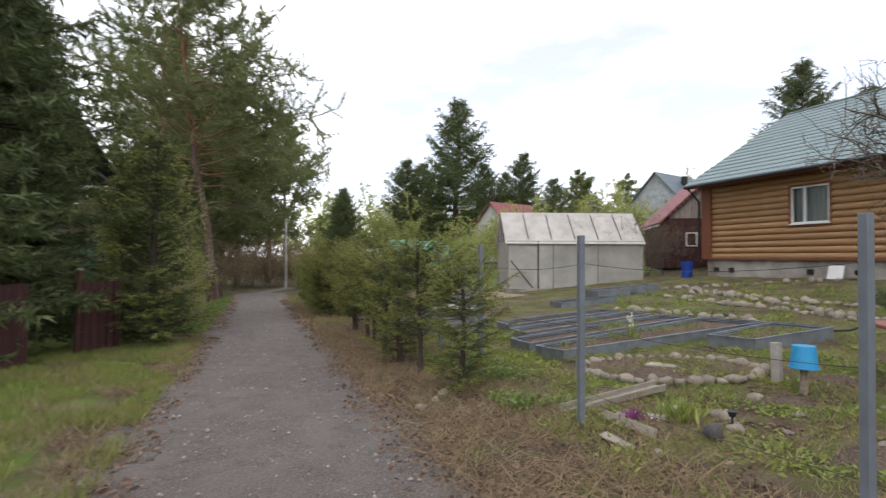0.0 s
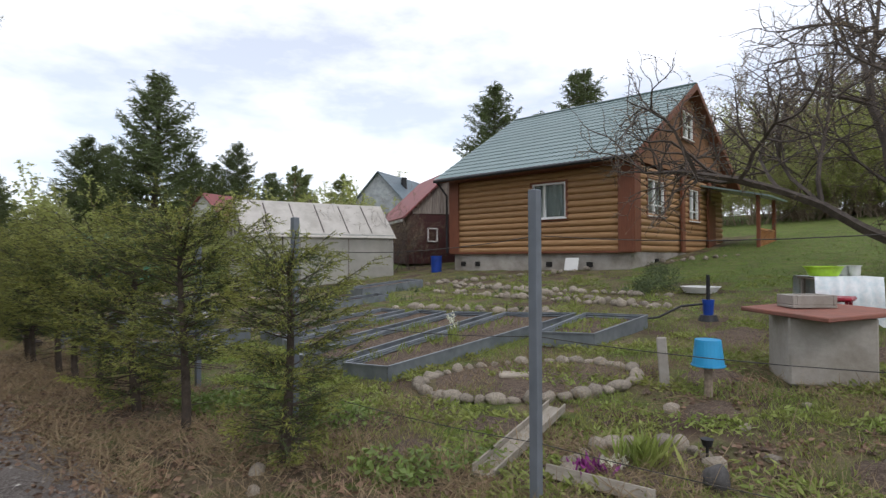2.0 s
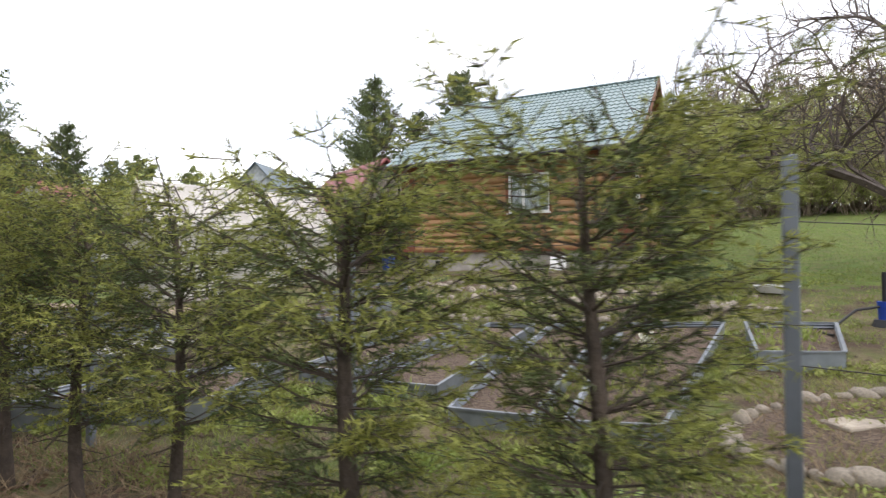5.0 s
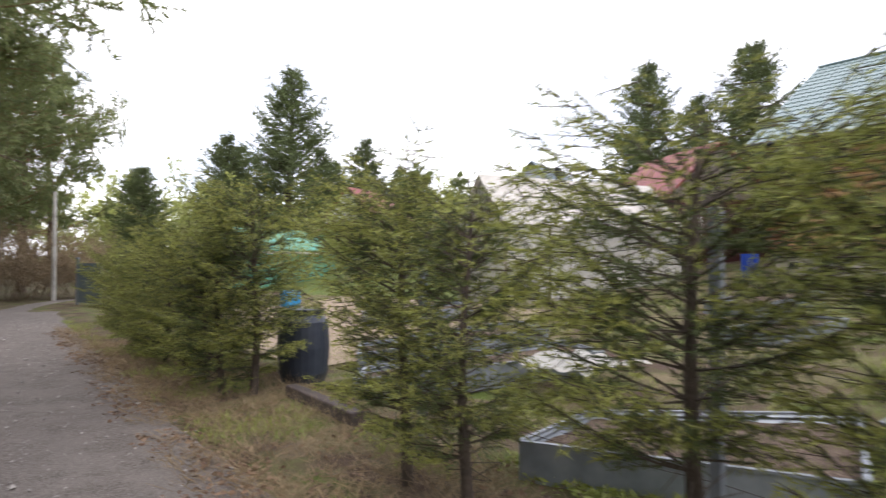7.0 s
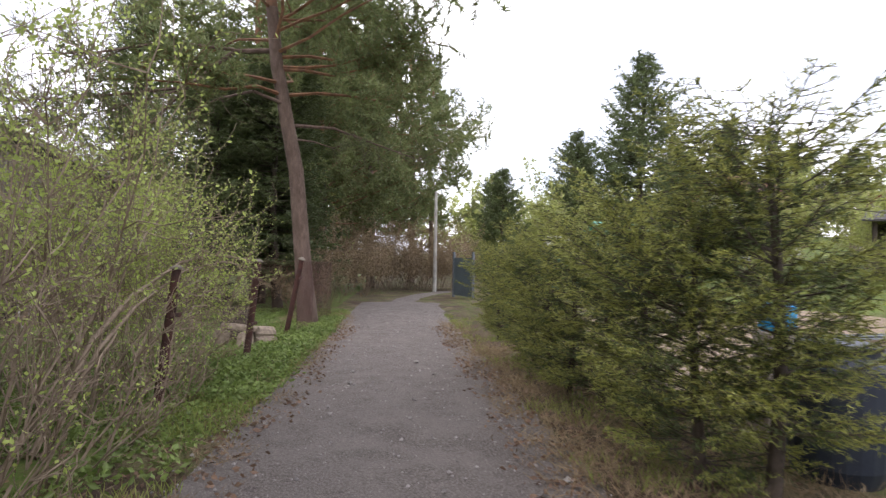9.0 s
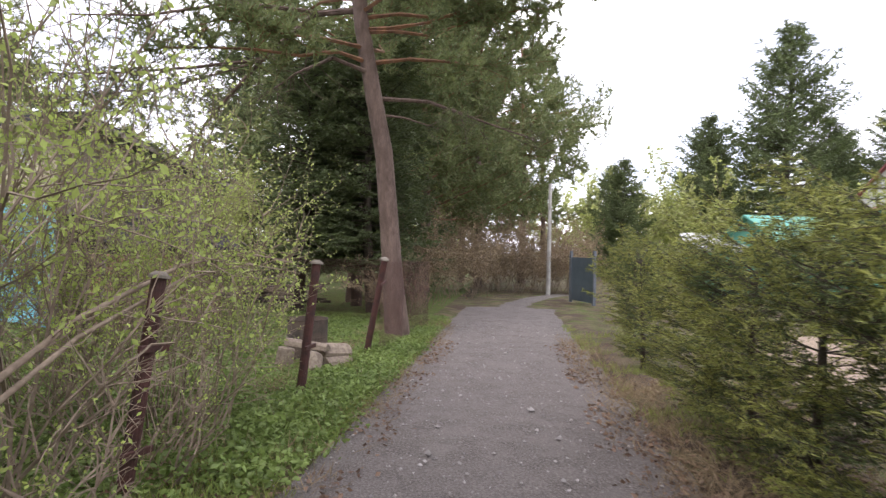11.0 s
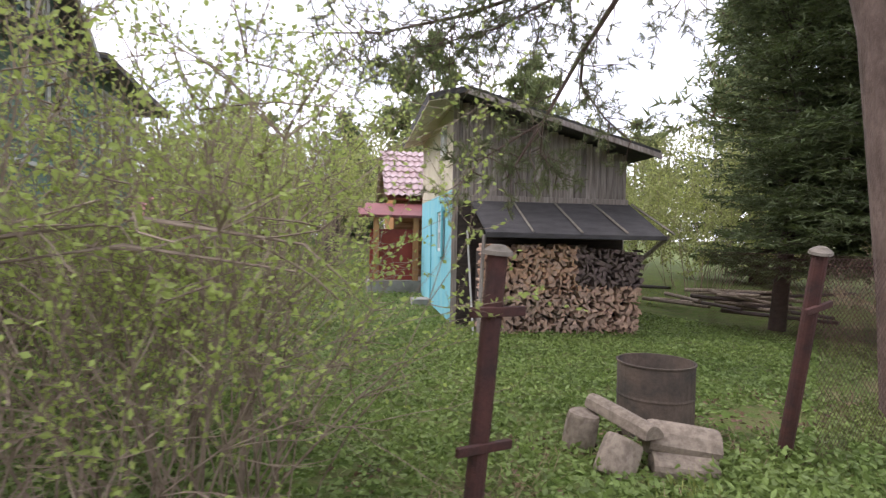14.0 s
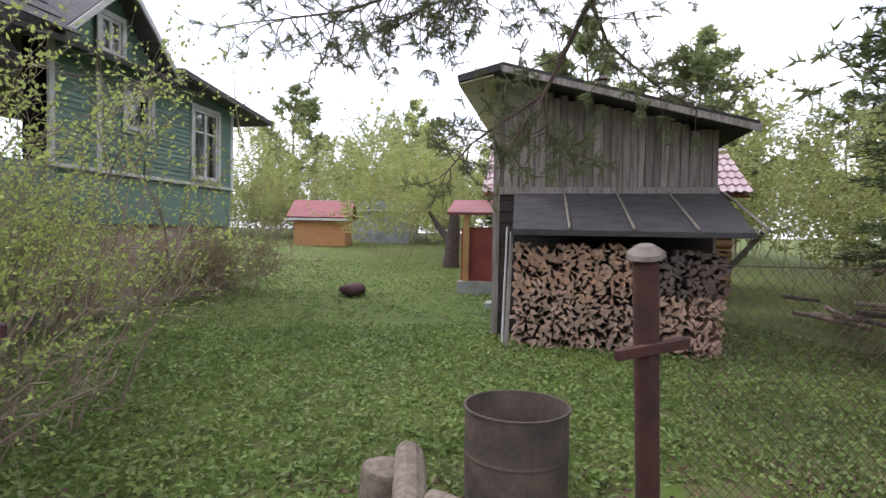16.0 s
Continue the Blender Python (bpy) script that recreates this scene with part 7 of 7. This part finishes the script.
def chain_link(name, a, b, h, label, cell=0.055):
    """Diamond wire mesh between two points on the land."""
    a, b = Vector((a[0], a[1], gz(*a))), Vector((b[0], b[1], gz(*b)))
    L = (b - a).length
    d = (b - a).normalized()
    A, B = [], []
    n = int((L + h) / (cell * 1.41))
    for s in (1, -1):
        for i in range(n):
            u0 = i * cell * 1.41 - (h if s > 0 else 0)
            p0, p1 = u0, u0 + s * h
            dv = p1 - p0
            t0, t1 = (0 - p0) / dv, (L - p0) / dv
            if t0 > t1:
                t0, t1 = t1, t0
            t0, t1 = max(0, t0), min(1, t1)
            if t1 - t0 > 0.02:
                for k in (t0, t1):
                    q = d * (p0 + dv * k) + Vector((0, 0, 0.04 + h * k)) + Vector((0.004 * s, 0, 0))
                    (A if k == t0 else B).append(tuple(q))
    ob = thing(name, a.x, a.y, a.z, label, "chain-link fence", "wire mesh fences")
    w = hang("wire_mesh", mesh_tris("wire_mesh", *tube_arrays(np.array(A), np.array(B), np.full(len(A), 0.0016), np.full(len(A), 0.0016), 3), M_rustpost), ob)
    tagged(w, kind="stuff")
    rails = [tuple(Vector((0, 0, h + 0.04))), tuple(d * L + Vector((0, 0, h + 0.04)))]
    hang("top_wire", mesh_tris("top_wire", *tube_arrays(np.array([rails[0]]), np.array([rails[1]]), [0.0022], [0.0022], 4), M_rustpost), ob)
    return ob


chain_link("chain_link_fence", (-1.75, 25.0), (-1.6, 29.2), 1.4, "rusty chain-link fence along the lane", 0.04)
chain_link("chain_link_fence", (-1.9, 29.3), (-6.4, 30.4), 1.4, "dark rusty chain-link fence across the plot's end", 0.045)
chain_link("chain_link_fence", (-1.9, 29.6), (-6.4, 30.7), 1.4, "dark rusty chain-link fence across the plot's end", 0.045)
sl = thing("timber_heap", -8.6, 33.5, gz(-8.6, 33.5), "heap of old grey planks and brushwood", "timber heap")
for i in range(22):
    part("pole", cyl_bm(0.05, 0.035, r5.uniform(1.2, 2.6), 7), M_sawn if i % 3 else M_darkplank, sl, "", pose(r5.uniform(-1.3, 1.2), r5.uniform(-0.9, 0.9), 0.06 + 0.02 * i, 88 + r5.normal(0, 4), 0, r5.uniform(40, 140)))

# logs and drum
drum = thing("rusty_drum", -2.74, 24.62, gz(-2.74, 24.6) - 0.13, "open rusty steel drum standing in the grass", "drum")
bm = bmesh.new()
prof = [(0.29, 0), (0.29, 0.2), (0.295, 0.215), (0.29, 0.23), (0.292, 0.44), (0.296, 0.455), (0.292, 0.47), (0.292, 0.7), (0.302, 0.705), (0.302, 0.715), (0.288, 0.715), (0.284, 0.5), (0.284, 0.05), (0.0, 0.05)]
seg = 32
rings = [[bm.verts.new((r_ * math.cos(2 * math.pi * i / seg), r_ * math.sin(2 * math.pi * i / seg), z_)) for i in range(seg)] if r_ else [bm.verts.new((0, 0, z_))] for r_, z_ in prof]
for a, b in zip(rings, rings[1:]):
    for i in range(seg):
        bm.faces.new(list(dict.fromkeys([a[i % len(a)], a[(i + 1) % seg % len(a)], b[(i + 1) % seg % len(b)], b[i % len(b)]])))
part("shell", bm, M_rustdrum, drum)


def cut_log(x, y, z, r, length, rx, ry, rz, label, half=False, seed=0):
    ob = thing("cut_log", x, y, z, label, "log", "logs by the fence")
    ob.matrix_basis = pose(x, y, z, rx, ry, rz)
    g = np.random.default_rng(seed + 400)
    n = 18
    prof = [1 + 0.07 * math.sin(3 * i * 6.28 / n + seed) + g.normal(0, 0.02) for i in range(n)]
    bm = bmesh.new()
    rings = []
    for zz, k in ((0, 0.94), (0.02, 1.0), (length * 0.5, 1.02), (length - 0.02, 0.98), (length, 0.92)):
        ring = []
        for i in range(n):
            a = 2 * math.pi * i / n
            px_, py_ = r * prof[i] * k * math.cos(a), r * prof[i] * k * math.sin(a)
            if half:
                py_ = max(py_, -0.1 * r)
            ring.append(bm.verts.new((px_, py_, zz)))
        rings.append(ring)
    for a, b in zip(rings, rings[1:]):
        for i in range(n):
            bm.faces.new((a[i], a[(i + 1) % n], b[(i + 1) % n], b[i]))
    bm.faces.new(rings[0][::-1])
    bm.faces.new(rings[-1])
    part("wood", bm, M_sawn, ob)
    return ob


gl = -0.37


def log_between(a, c, r, label, seed, half=False):
    a, c = Vector(a), Vector(c)
    e = (c - a).to_track_quat("Z", "Y").to_euler()
    return cut_log(a.x, a.y, a.z, r, (c - a).length, math.degrees(e.x), math.degrees(e.y), math.degrees(e.z), label, half, seed)


log_between((-2.8, 23.86, gl), (-2.76, 23.88, gl + 0.27), 0.115, "short upright log chunk with torn end", 1)
log_between((-2.82, 24.02, gl + 0.3), (-2.2, 23.94, gl + 0.25), 0.085, "pale split log resting across other logs", 2, True)
log_between((-2.36, 23.72, gl - 0.02), (-2.38, 23.86, gl + 0.2), 0.13, "short thick log chunk standing on end", 3)
log_between((-2.34, 24.04, gl + 0.2), (-2.06, 24.4, gl + 0.15), 0.115, "grey weathered log lying on the heap", 4)
log_between((-2.25, 23.98, gl + 0.05), (-2.0, 24.3, gl + 0.03), 0.1, "grey log half sunk in the grass", 5)

# ---- overhanging pine limb on the lane pine ----
g6 = np.random.default_rng(91)
A, B, R, TF = [], [], [], []


def limb(pts, r0, r1, twigs, tl, hang_down, tuft_from):
    pts = np.array(pts, float)
    n = len(pts) - 1
    for i in range(n):
        A.append(pts[i]), B.append(pts[i + 1]), R.append((r0 + (r1 - r0) * i / n, r0 + (r1 - r0) * (i + 1) / n)), TF.append(False)
    for j in range(twigs):
        u = tuft_from + (1 - tuft_from) * (j + g6.random()) / twigs
        i = min(n - 1, int(u * n))
        p = pts[i] + (pts[i + 1] - pts[i]) * (u * n - i)
        d = (pts[i + 1] - pts[i]) / np.linalg.norm(pts[i + 1] - pts[i]) * 0.5 + g6.normal(scale=0.6, size=3) + np.array([0, 0, -hang_down])
        for k in range(4):
            d = d / np.linalg.norm(d) + g6.normal(scale=0.3, size=3) + np.array([0, 0, -0.1 + 0.12 * k])
            q = p + d / np.linalg.norm(d) * tl / 4 * g6.uniform(0.7, 1.3)
            A.append(p), B.append(q), R.append((0.008 - 0.0015 * k, 0.0066 - 0.0015 * k)), TF.append(False)
            if k >= 1:
                for _ in range(5):
                    e = d / np.linalg.norm(d) * 0.5 + g6.normal(scale=0.6, size=3)
                    w = q + e / np.linalg.norm(e) * g6.uniform(0.07, 0.15)
                    A.append(q), B.append(w), R.append((0.004, 0.003)), TF.append(True)
            p = q


limb([(-2.35, 26.5, 5.6), (-3.4, 26.4, 5.5), (-4.4, 26.45, 4.7), (-5.2, 26.15, 3.6), (-5.55, 25.8, 2.7), (-5.7, 25.35, 1.95)], 0.06, 0.012, 26, 0.95, 0.15, 0.3)
limb([(-4.4, 26.45, 4.7), (-5.2, 25.6, 4.3), (-5.8, 24.6, 3.9), (-6.05, 23.7, 3.6), (-6.1, 22.9, 3.45)], 0.035, 0.008, 62, 0.85, 0.5, 0.15)
limb([(-4.4, 26.45, 4.7), (-4.9, 25.7, 4.2), (-5.5, 25.0, 3.75), (-5.8, 24.3, 3.5)], 0.028, 0.007, 44, 0.75, 0.5, 0.3)
limb([(-5.2, 26.15, 3.6), (-5.7, 26.6, 3.35), (-5.9, 27.3, 3.0), (-5.9, 27.9, 2.7)], 0.025, 0.007, 22, 0.7, 0.1, 0.1)
limb([(-5.55, 25.8, 2.7), (-5.7, 25.9, 2.3), (-5.75, 26.3, 2.05)], 0.018, 0.006, 18, 0.5, 0.0, 0.1)
limb([(-5.55, 25.8, 2.7), (-5.9, 25.1, 2.2), (-6.0, 24.8, 1.85)], 0.018, 0.006, 18, 0.5, 0.0, 0.1)
limb([(-3.4, 26.3, 5.5), (-4.3, 25.2, 5.2), (-5.1, 24.2, 4.6), (-5.5, 23.2, 4.2)], 0.04, 0.01, 20, 1.0, 0.15, 0.25)
limb([(-2.25, 26.55, 4.4), (-2.9, 26.0, 4.55), (-3.9, 26.9, 4.6), (-5.0, 27.6, 4.3)], 0.045, 0.01, 16, 0.9, 0.1, 0.4)
limb([(-2.2, 26.6, 4.0), (-1.4, 27.2, 4.1), (-0.4, 28.0, 3.9), (0.7, 28.9, 3.7)], 0.045, 0.01, 18, 0.9, 0.05, 0.35)
limb([(-2.17, 26.6, 3.7), (-1.8, 26.9, 3.72), (-1.3, 27.4, 3.65)], 0.03, 0.008, 4, 0.4, 0.0, 0.8)
A, B, R, TF = np.array(A), np.array(B), np.array(R), np.array(TF)
wood = tube_arrays(A, B, R[:, 0], R[:, 1], 6)
P, D, t, k_ = along(A[TF], B[TF], 320, g6)
nv = needles(P, D * 0.8 + g6.normal(scale=0.55, size=P.shape), 0.06 * g6.uniform(0.7, 1.3, len(P)), 0.0048, g6)
wood = (wood[0], quads_to_tris(wood[1]))
V, F = join([wood, nv])
pine_ob = [o for o in scene.objects if o.name.startswith("pine") and abs(o.matrix_basis.translation.x + 1.8) < 0.02][0]
limb_ob = hang("overhanging_limb", mesh_tris("overhanging_limb", V, F, [M_barkpine, M_pineneedle], np.concatenate([np.zeros(len(wood[1])), np.ones(len(nv[1]))])), pine_ob, "long limb with needle tufts hanging over the lawn")
limb_ob.matrix_parent_inverse = pine_ob.matrix_basis.inverted()

# ---- log house with red tile roof, behind the shed ----
rh = thing("summer_house", -14.0, 27.25, gz(-14, 28) - 0.1, "log summer house with a red tile roof and red porch", "house", rz=69)
for i in range(11):
    hang("log", log_mesh(5.8, 0.125), rh, "", pose(0.4, 0.2, 0.25 + 0.215 * i, 0, 0, -90))
box("inner_wall", (0.4, 0.26, 0), (6.2, 0.34, 2.6), M_orange, rh)
box("gable_side", (0.4, 0.34, 0), (0.5, 4.2, 2.6), M_orange, rh)
box("far_side", (6.1, 0.34, 0), (6.2, 4.2, 2.6), M_orange, rh)
hang("roof_sheet", tile_sheet_mesh("roof_sheet", (0.1, -0.45, 2.55), (6.45, -0.45, 2.55), (6.45, 2.2, 4.15), (0.1, 2.2, 4.15), 34, 8, 0.02, 0.035, M_pinkroof), rh, "red pressed metal tiles")
part("roof_deck", rect_quad_bm([(0.15, -0.42, 2.49), (6.4, -0.42, 2.49), (6.4, 2.2, 4.09), (0.15, 2.2, 4.09)], 0.06), M_brown, rh)
hang("roof_sheet", tile_sheet_mesh("roof_sheet", (6.45, 4.85, 2.55), (0.1, 4.85, 2.55), (0.1, 2.2, 4.15), (6.45, 2.2, 4.15), 34, 8, 0.02, 0.035, M_pinkroof), rh)
for xx in (-0.15, 0.85, 1.45):
    box("porch_post", (xx - 0.07, -1.4, 0), (xx + 0.07, -1.26, 2.03), M_orange, rh, "orange varnished porch post")
box("porch_floor", (-0.35, -1.45, 0), (1.25, 0.05, 0.35), M_concrete, rh)
box("porch_wall", (-0.3, -1.15, 0.35), (0.9, -1.07, 1.65), M_redpaint, rh, "red painted porch boards")
part("porch_roof", rect_quad_bm([(-0.6, -1.5, 2.0), (1.5, -1.5, 2.0), (1.5, -0.4, 2.35), (-0.6, -0.4, 2.35)], 0.07), M_redroof, rh)

# ---- green house ----
grh = thing("green_house", -13.08, 21.19, 0.0, "old green clapboard house with white window frames and grey roof", "house", rz=-21.1)
gw = new("wall")
gw.parent = grh
holes = [(0.55, 1.38, 2.22, 3.62), (2.62, 3.2, 2.88, 3.6)]
nb = 22
for i in range(nb):
    z0 = 2.12 + i * 0.085
    if z0 > 3.95:
        break
    zc = z0 + 0.042
    s = 0.0
    for a, b in sorted([(a, b) for a, b, lo, hi in holes if lo < zc < hi]) + [(4.65, 4.65)]:
        if a - s > 0.04:
            part("clapboard", rect_quad_bm([(a, 0.012, z0 + 0.088), (s, 0.012, z0 + 0.088), (s, 0.03, z0), (a, 0.03, z0)], 0.014), M_greenpaint, gw)
        s = b
# near-black sheet, stands in for the unlit inside behind the clapboards
box("inner_wall", (0.0, -0.42, 2.1), (4.7, -0.36, 4.0), M_inshade, grh)
box("side_wall", (-0.05, -5.5, 1.0), (0.03, -0.0, 3.95), M_greenpaint, grh)
box("lower_wall", (0.0, -0.3, -0.3), (4.7, -0.06, 2.1), M_brick, grh, "old brick and plank base behind shrubs")
box("water_table", (-0.05, 0.0, 2.06), (4.7, 0.07, 2.12), M_oldwhite, grh)
box("skirt", (0.0, -0.05, 1.25), (4.7, 0.0, 2.055), M_greenpaint, grh)
for xx in (-0.02, 3.78, 4.65):
    box("corner_board", (xx - 0.05, 0.0, 2.1), (xx + 0.05, 0.05, 3.95), M_oldwhite, grh, "white painted board")
window(grh, 0.965, 0.0, 2.22, 0.83, 1.4, 180, (0.5,), (0.68,), M_oldwhite, True, True, trim=M_oldwhite)
window(grh, 2.91, 0.0, 2.88, 0.58, 0.72, 180, (), (), M_oldwhite, True, True, trim=M_oldwhite)
# the veranda's shaded depth is one near-black sheet
box("veranda_dark", (4.75, -2.0, 1.0), (9.5, -1.8, 4.0), M_inshade, grh, "near-black sheet standing in for the shade in the open veranda")
box("veranda_base", (4.75, -1.7, -0.3), (9.5, 0.0, 2.1), M_greenpaint, grh)
part("skirt_roof", rect_quad_bm([(2.3, 0.5, 4.12), (-1.05, 0.5, 3.8), (-1.05, -6, 3.8), (2.3, -6, 4.6)], 0.1), M_shingle, grh, "grey worn shingle roof")
part("pent_roof", rect_quad_bm([(9.6, 0.5, 3.7), (2.2, 0.5, 3.86), (2.2, -0.1, 4.1), (9.6, -0.1, 3.95)], 0.08), M_shingle, grh)
gaw = new("gable_wall")
gaw.parent = grh
for i in range(11):
    z0 = 4.0 + 0.09 * i
    t_ = (z0 + 0.09 - 4.0) / 1.12
    xa, xb = 2.4 + 1.08 * t_, 4.56 - 1.08 * t_
    if xb - xa < 0.1:
        break
    for s0, s1 in (((xa, 3.3), (3.78, xb)) if 4.0 < z0 + 0.045 < 4.6 and xa < 3.3 else ((xa, xb),)):
        if s1 - s0 > 0.03:
            part("board", box_bm((s0, -0.02, z0), (s1, 0.015, z0 + 0.086)), M_greenpaint, gaw)
window(grh, 3.54, 0.0, 4.02, 0.44, 0.56, 180, (0.5,), (0.5,), M_oldwhite, False, True, trim=M_oldwhite)
part("dormer_roof", rect_quad_bm([(3.48, 0.35, 5.22), (2.2, 0.35, 3.98), (2.2, -2.6, 3.98), (3.48, -2.6, 5.22)], 0.09), M_shingle, grh)
part("dormer_roof", rect_quad_bm([(4.76, 0.35, 3.98), (3.48, 0.35, 5.22), (3.48, -2.6, 5.22), (4.76, -2.6, 3.98)], 0.09), M_shingle, grh)
shingles = new("main_roof")
shingles.parent = grh
for i in range(12):
    v0, v1 = i / 12, (i + 1.25) / 12
    pts = [(9.8, 0.5 - 3.4 * v0, 3.86 + 2.9 * v0), (4.6, 0.5 - 3.4 * v0, 3.92 + 2.9 * v0), (4.6 - 1.2 * v1, 0.5 - 3.4 * v1, 3.92 + 2.9 * v1 - 0.03), (9.8, 0.5 - 3.4 * v1, 3.86 + 2.9 * v1 - 0.03)]
    part("shingle_course", rect_quad_bm(pts, 0.025), M_shingle, shingles)
part("barge_board", rect_quad_bm([(3.48, 0.38, 5.2), (3.48, 0.38, 5.08), (2.2, 0.38, 3.84), (2.2, 0.38, 3.96)], 0.03), M_oldwhite, grh)
part("barge_board", rect_quad_bm([(3.48, 0.38, 5.08), (3.48, 0.38, 5.2), (4.76, 0.38, 3.96), (4.76, 0.38, 3.84)], 0.03), M_oldwhite, grh)
part("back_roof", rect_quad_bm([(9.8, -2.9, 6.74), (3.4, -2.9, 6.74), (-1.0, -6, 3.9), (9.8, -6, 3.9)], 0.09), M_shingle, grh)

# ---- lawn furniture of the far side ----
simple_house("garage", -29.5, 22.9, 82, 2.5, 3.0, 1.5, 0.75, M_orange, M_redroof, "low yellow-brown outbuilding with a dull red roof", (), z=gz(-29.5, 22.6) - 0.05)
simple_house("white_outbuilding", -33.5, 26.0, 80, 3.6, 3.0, 2.0, 0.4, M_palewall, M_bluegrey, "pale low outbuilding behind shrubs", (), z=gz(-33, 26) - 0.05)
snag = thing("dead_trunk", -18.45, 27.4, gz(-18.45, 27.4) - 0.05, "broken dark tree trunk at the edge of the lawn", "tree trunk")
hang("trunk", mesh_tris("trunk", *path_tube([(0, 0, 0), (0.05, 0.02, 0.6), (0.0, 0.08, 1.3), (0.08, 0.1, 2.0)], [0.32, 0.25, 0.22, 0.16], 10), M_barkdark, None, True), snag)
hang("stub", mesh_tris("stub", *path_tube([(0, 0, 0.9), (-0.35, -0.4, 1.5), (-0.5, -0.7, 2.0)], [0.14, 0.1, 0.06], 8), M_barkdark, None, True), snag)
bo = thing("boulder", -12.3, 23.95, gz(-12.3, 23.95), "dark reddish boulder on the lawn", "stone")
me = STONES[1].copy()
me.materials.clear()
me.materials.append(M_maroon)
hang("rock", me, bo, "", pose(0, 0, 0.12) @ Matrix.Diagonal((0.34, 0.3, 0.26, 1)))
step = thing("door_step", -10.6, 26.95, gz(-10.6, 26.95), "pale concrete step at the shed's side", "step", rz=68)
box("slab", (-0.4, -0.25, 0), (0.4, 0.25, 0.14), M_concrete, step)

# ---- far woods all round ----
g7 = np.random.default_rng(123)
WV, WF, WI, o_ = [], [], [], 0
Ps, Ds, Ls, Ws, Ms = [], [], [], [], []
for i in range(420):
    a = g7.uniform(0, 2 * math.pi)
    d = g7.uniform(75, 150)
    x, y = d * math.cos(a), 15 + d * math.sin(a)
    if abs(a - math.pi / 2) < 0.09:
        continue
    low = -0.1 < a < 1.25
    h = g7.uniform(5, 9) if low else g7.uniform(7, 13)
    con = g7.random() < 0.4
    n = 260
    f = g7.random(n) ** (0.8 if con else 0.6)
    rad = (h * 0.2 * (1.05 - f)) if con else h * 0.26 * np.sqrt(np.clip(1 - (2 * f - 1) ** 2, 0.05, 1)) * (0.6 + 0.4 * g7.random())
    an = g7.uniform(0, 6.283, n)
    rr = rad * np.sqrt(g7.random(n))
    Ps.append(np.column_stack([x + rr * np.cos(an), y + rr * np.sin(an), gza(np.full(n, x), np.full(n, y)) - 0.3 + f * h]))
    Ds.append(np.column_stack([np.cos(an), np.sin(an), g7.normal(0.1 if con else 0.5, 0.5, n)]))
    Ls.append(g7.uniform(0.5, 1.2, n))
    Ms.append(np.full(n, 0 if con else (1 if g7.random() < 0.7 else 2)))
V, F = blades(np.concatenate(Ps), np.concatenate(Ds), np.concatenate(Ls), 0.36, g7, 0.1)
woods = new("far_woods", mesh_tris("far_woods", V, F, [M_darkneedle, M_birch, M_farbare], np.concatenate(Ms)))
tagged(woods, "distant belt of mixed spring woodland", "woods", kind="stuff")

# one long leaning willow stem
ls = thing("leaning_willow", -2.35, 18.6, gz(-2.35, 18.6), "long bare willow stem leaning across the bush", "bush", "bushes by the lane")
pts = np.array([(-2.4, 18.4, -0.25), (-2.31, 19.0, 0.5), (-2.29, 19.6, 0.8), (-2.18, 20.45, 1.1), (-1.95, 21.0, 1.2), (-1.75, 21.5, 1.12)]) - np.array([-2.35, 18.6, gz(-2.35, 18.6)])
hang("stem", mesh_tris("stem", *path_tube(pts, [0.026, 0.022, 0.019, 0.014, 0.009, 0.005], 7), M_twig, None, True), ls)
pts2 = pts + np.array([0.06, -0.05, -0.09])
hang("stem", mesh_tris("stem", *path_tube(pts2, [0.02, 0.018, 0.015, 0.011, 0.007, 0.004], 7), M_twig, None, True), ls)
gx8 = np.random.default_rng(17)
A, B = [], []
for i in range(46):
    u = gx8.uniform(0.25, 1)
    p = np.array([np.interp(u, np.linspace(0, 1, 6), pts[:, k]) for k in range(3)])
    d = np.array([0.3, 0.6, gx8.normal(0.15, 0.5)]) + gx8.normal(scale=0.4, size=3)
    for j in range(3):
        q = p + d / np.linalg.norm(d) * gx8.uniform(0.08, 0.17)
        A.append(p), B.append(q)
        d = d + gx8.normal(scale=0.4, size=3)
        p = q
A, B = np.array(A), np.array(B)
spray = hang("twig_spray", mesh_tris("twig_spray", *tube_arrays(A, B, np.full(len(A), 0.004), np.full(len(A), 0.003), 4), M_twig), ls)
tagged(spray, kind="stuff")
P, D, t, k_ = along(A, B, 14, gx8)
hang("foliage", mesh_tris("foliage", *blades(P, D + gx8.normal(scale=0.8, size=P.shape), 0.045, 0.026, gx8, 0.1), M_willow), ls)
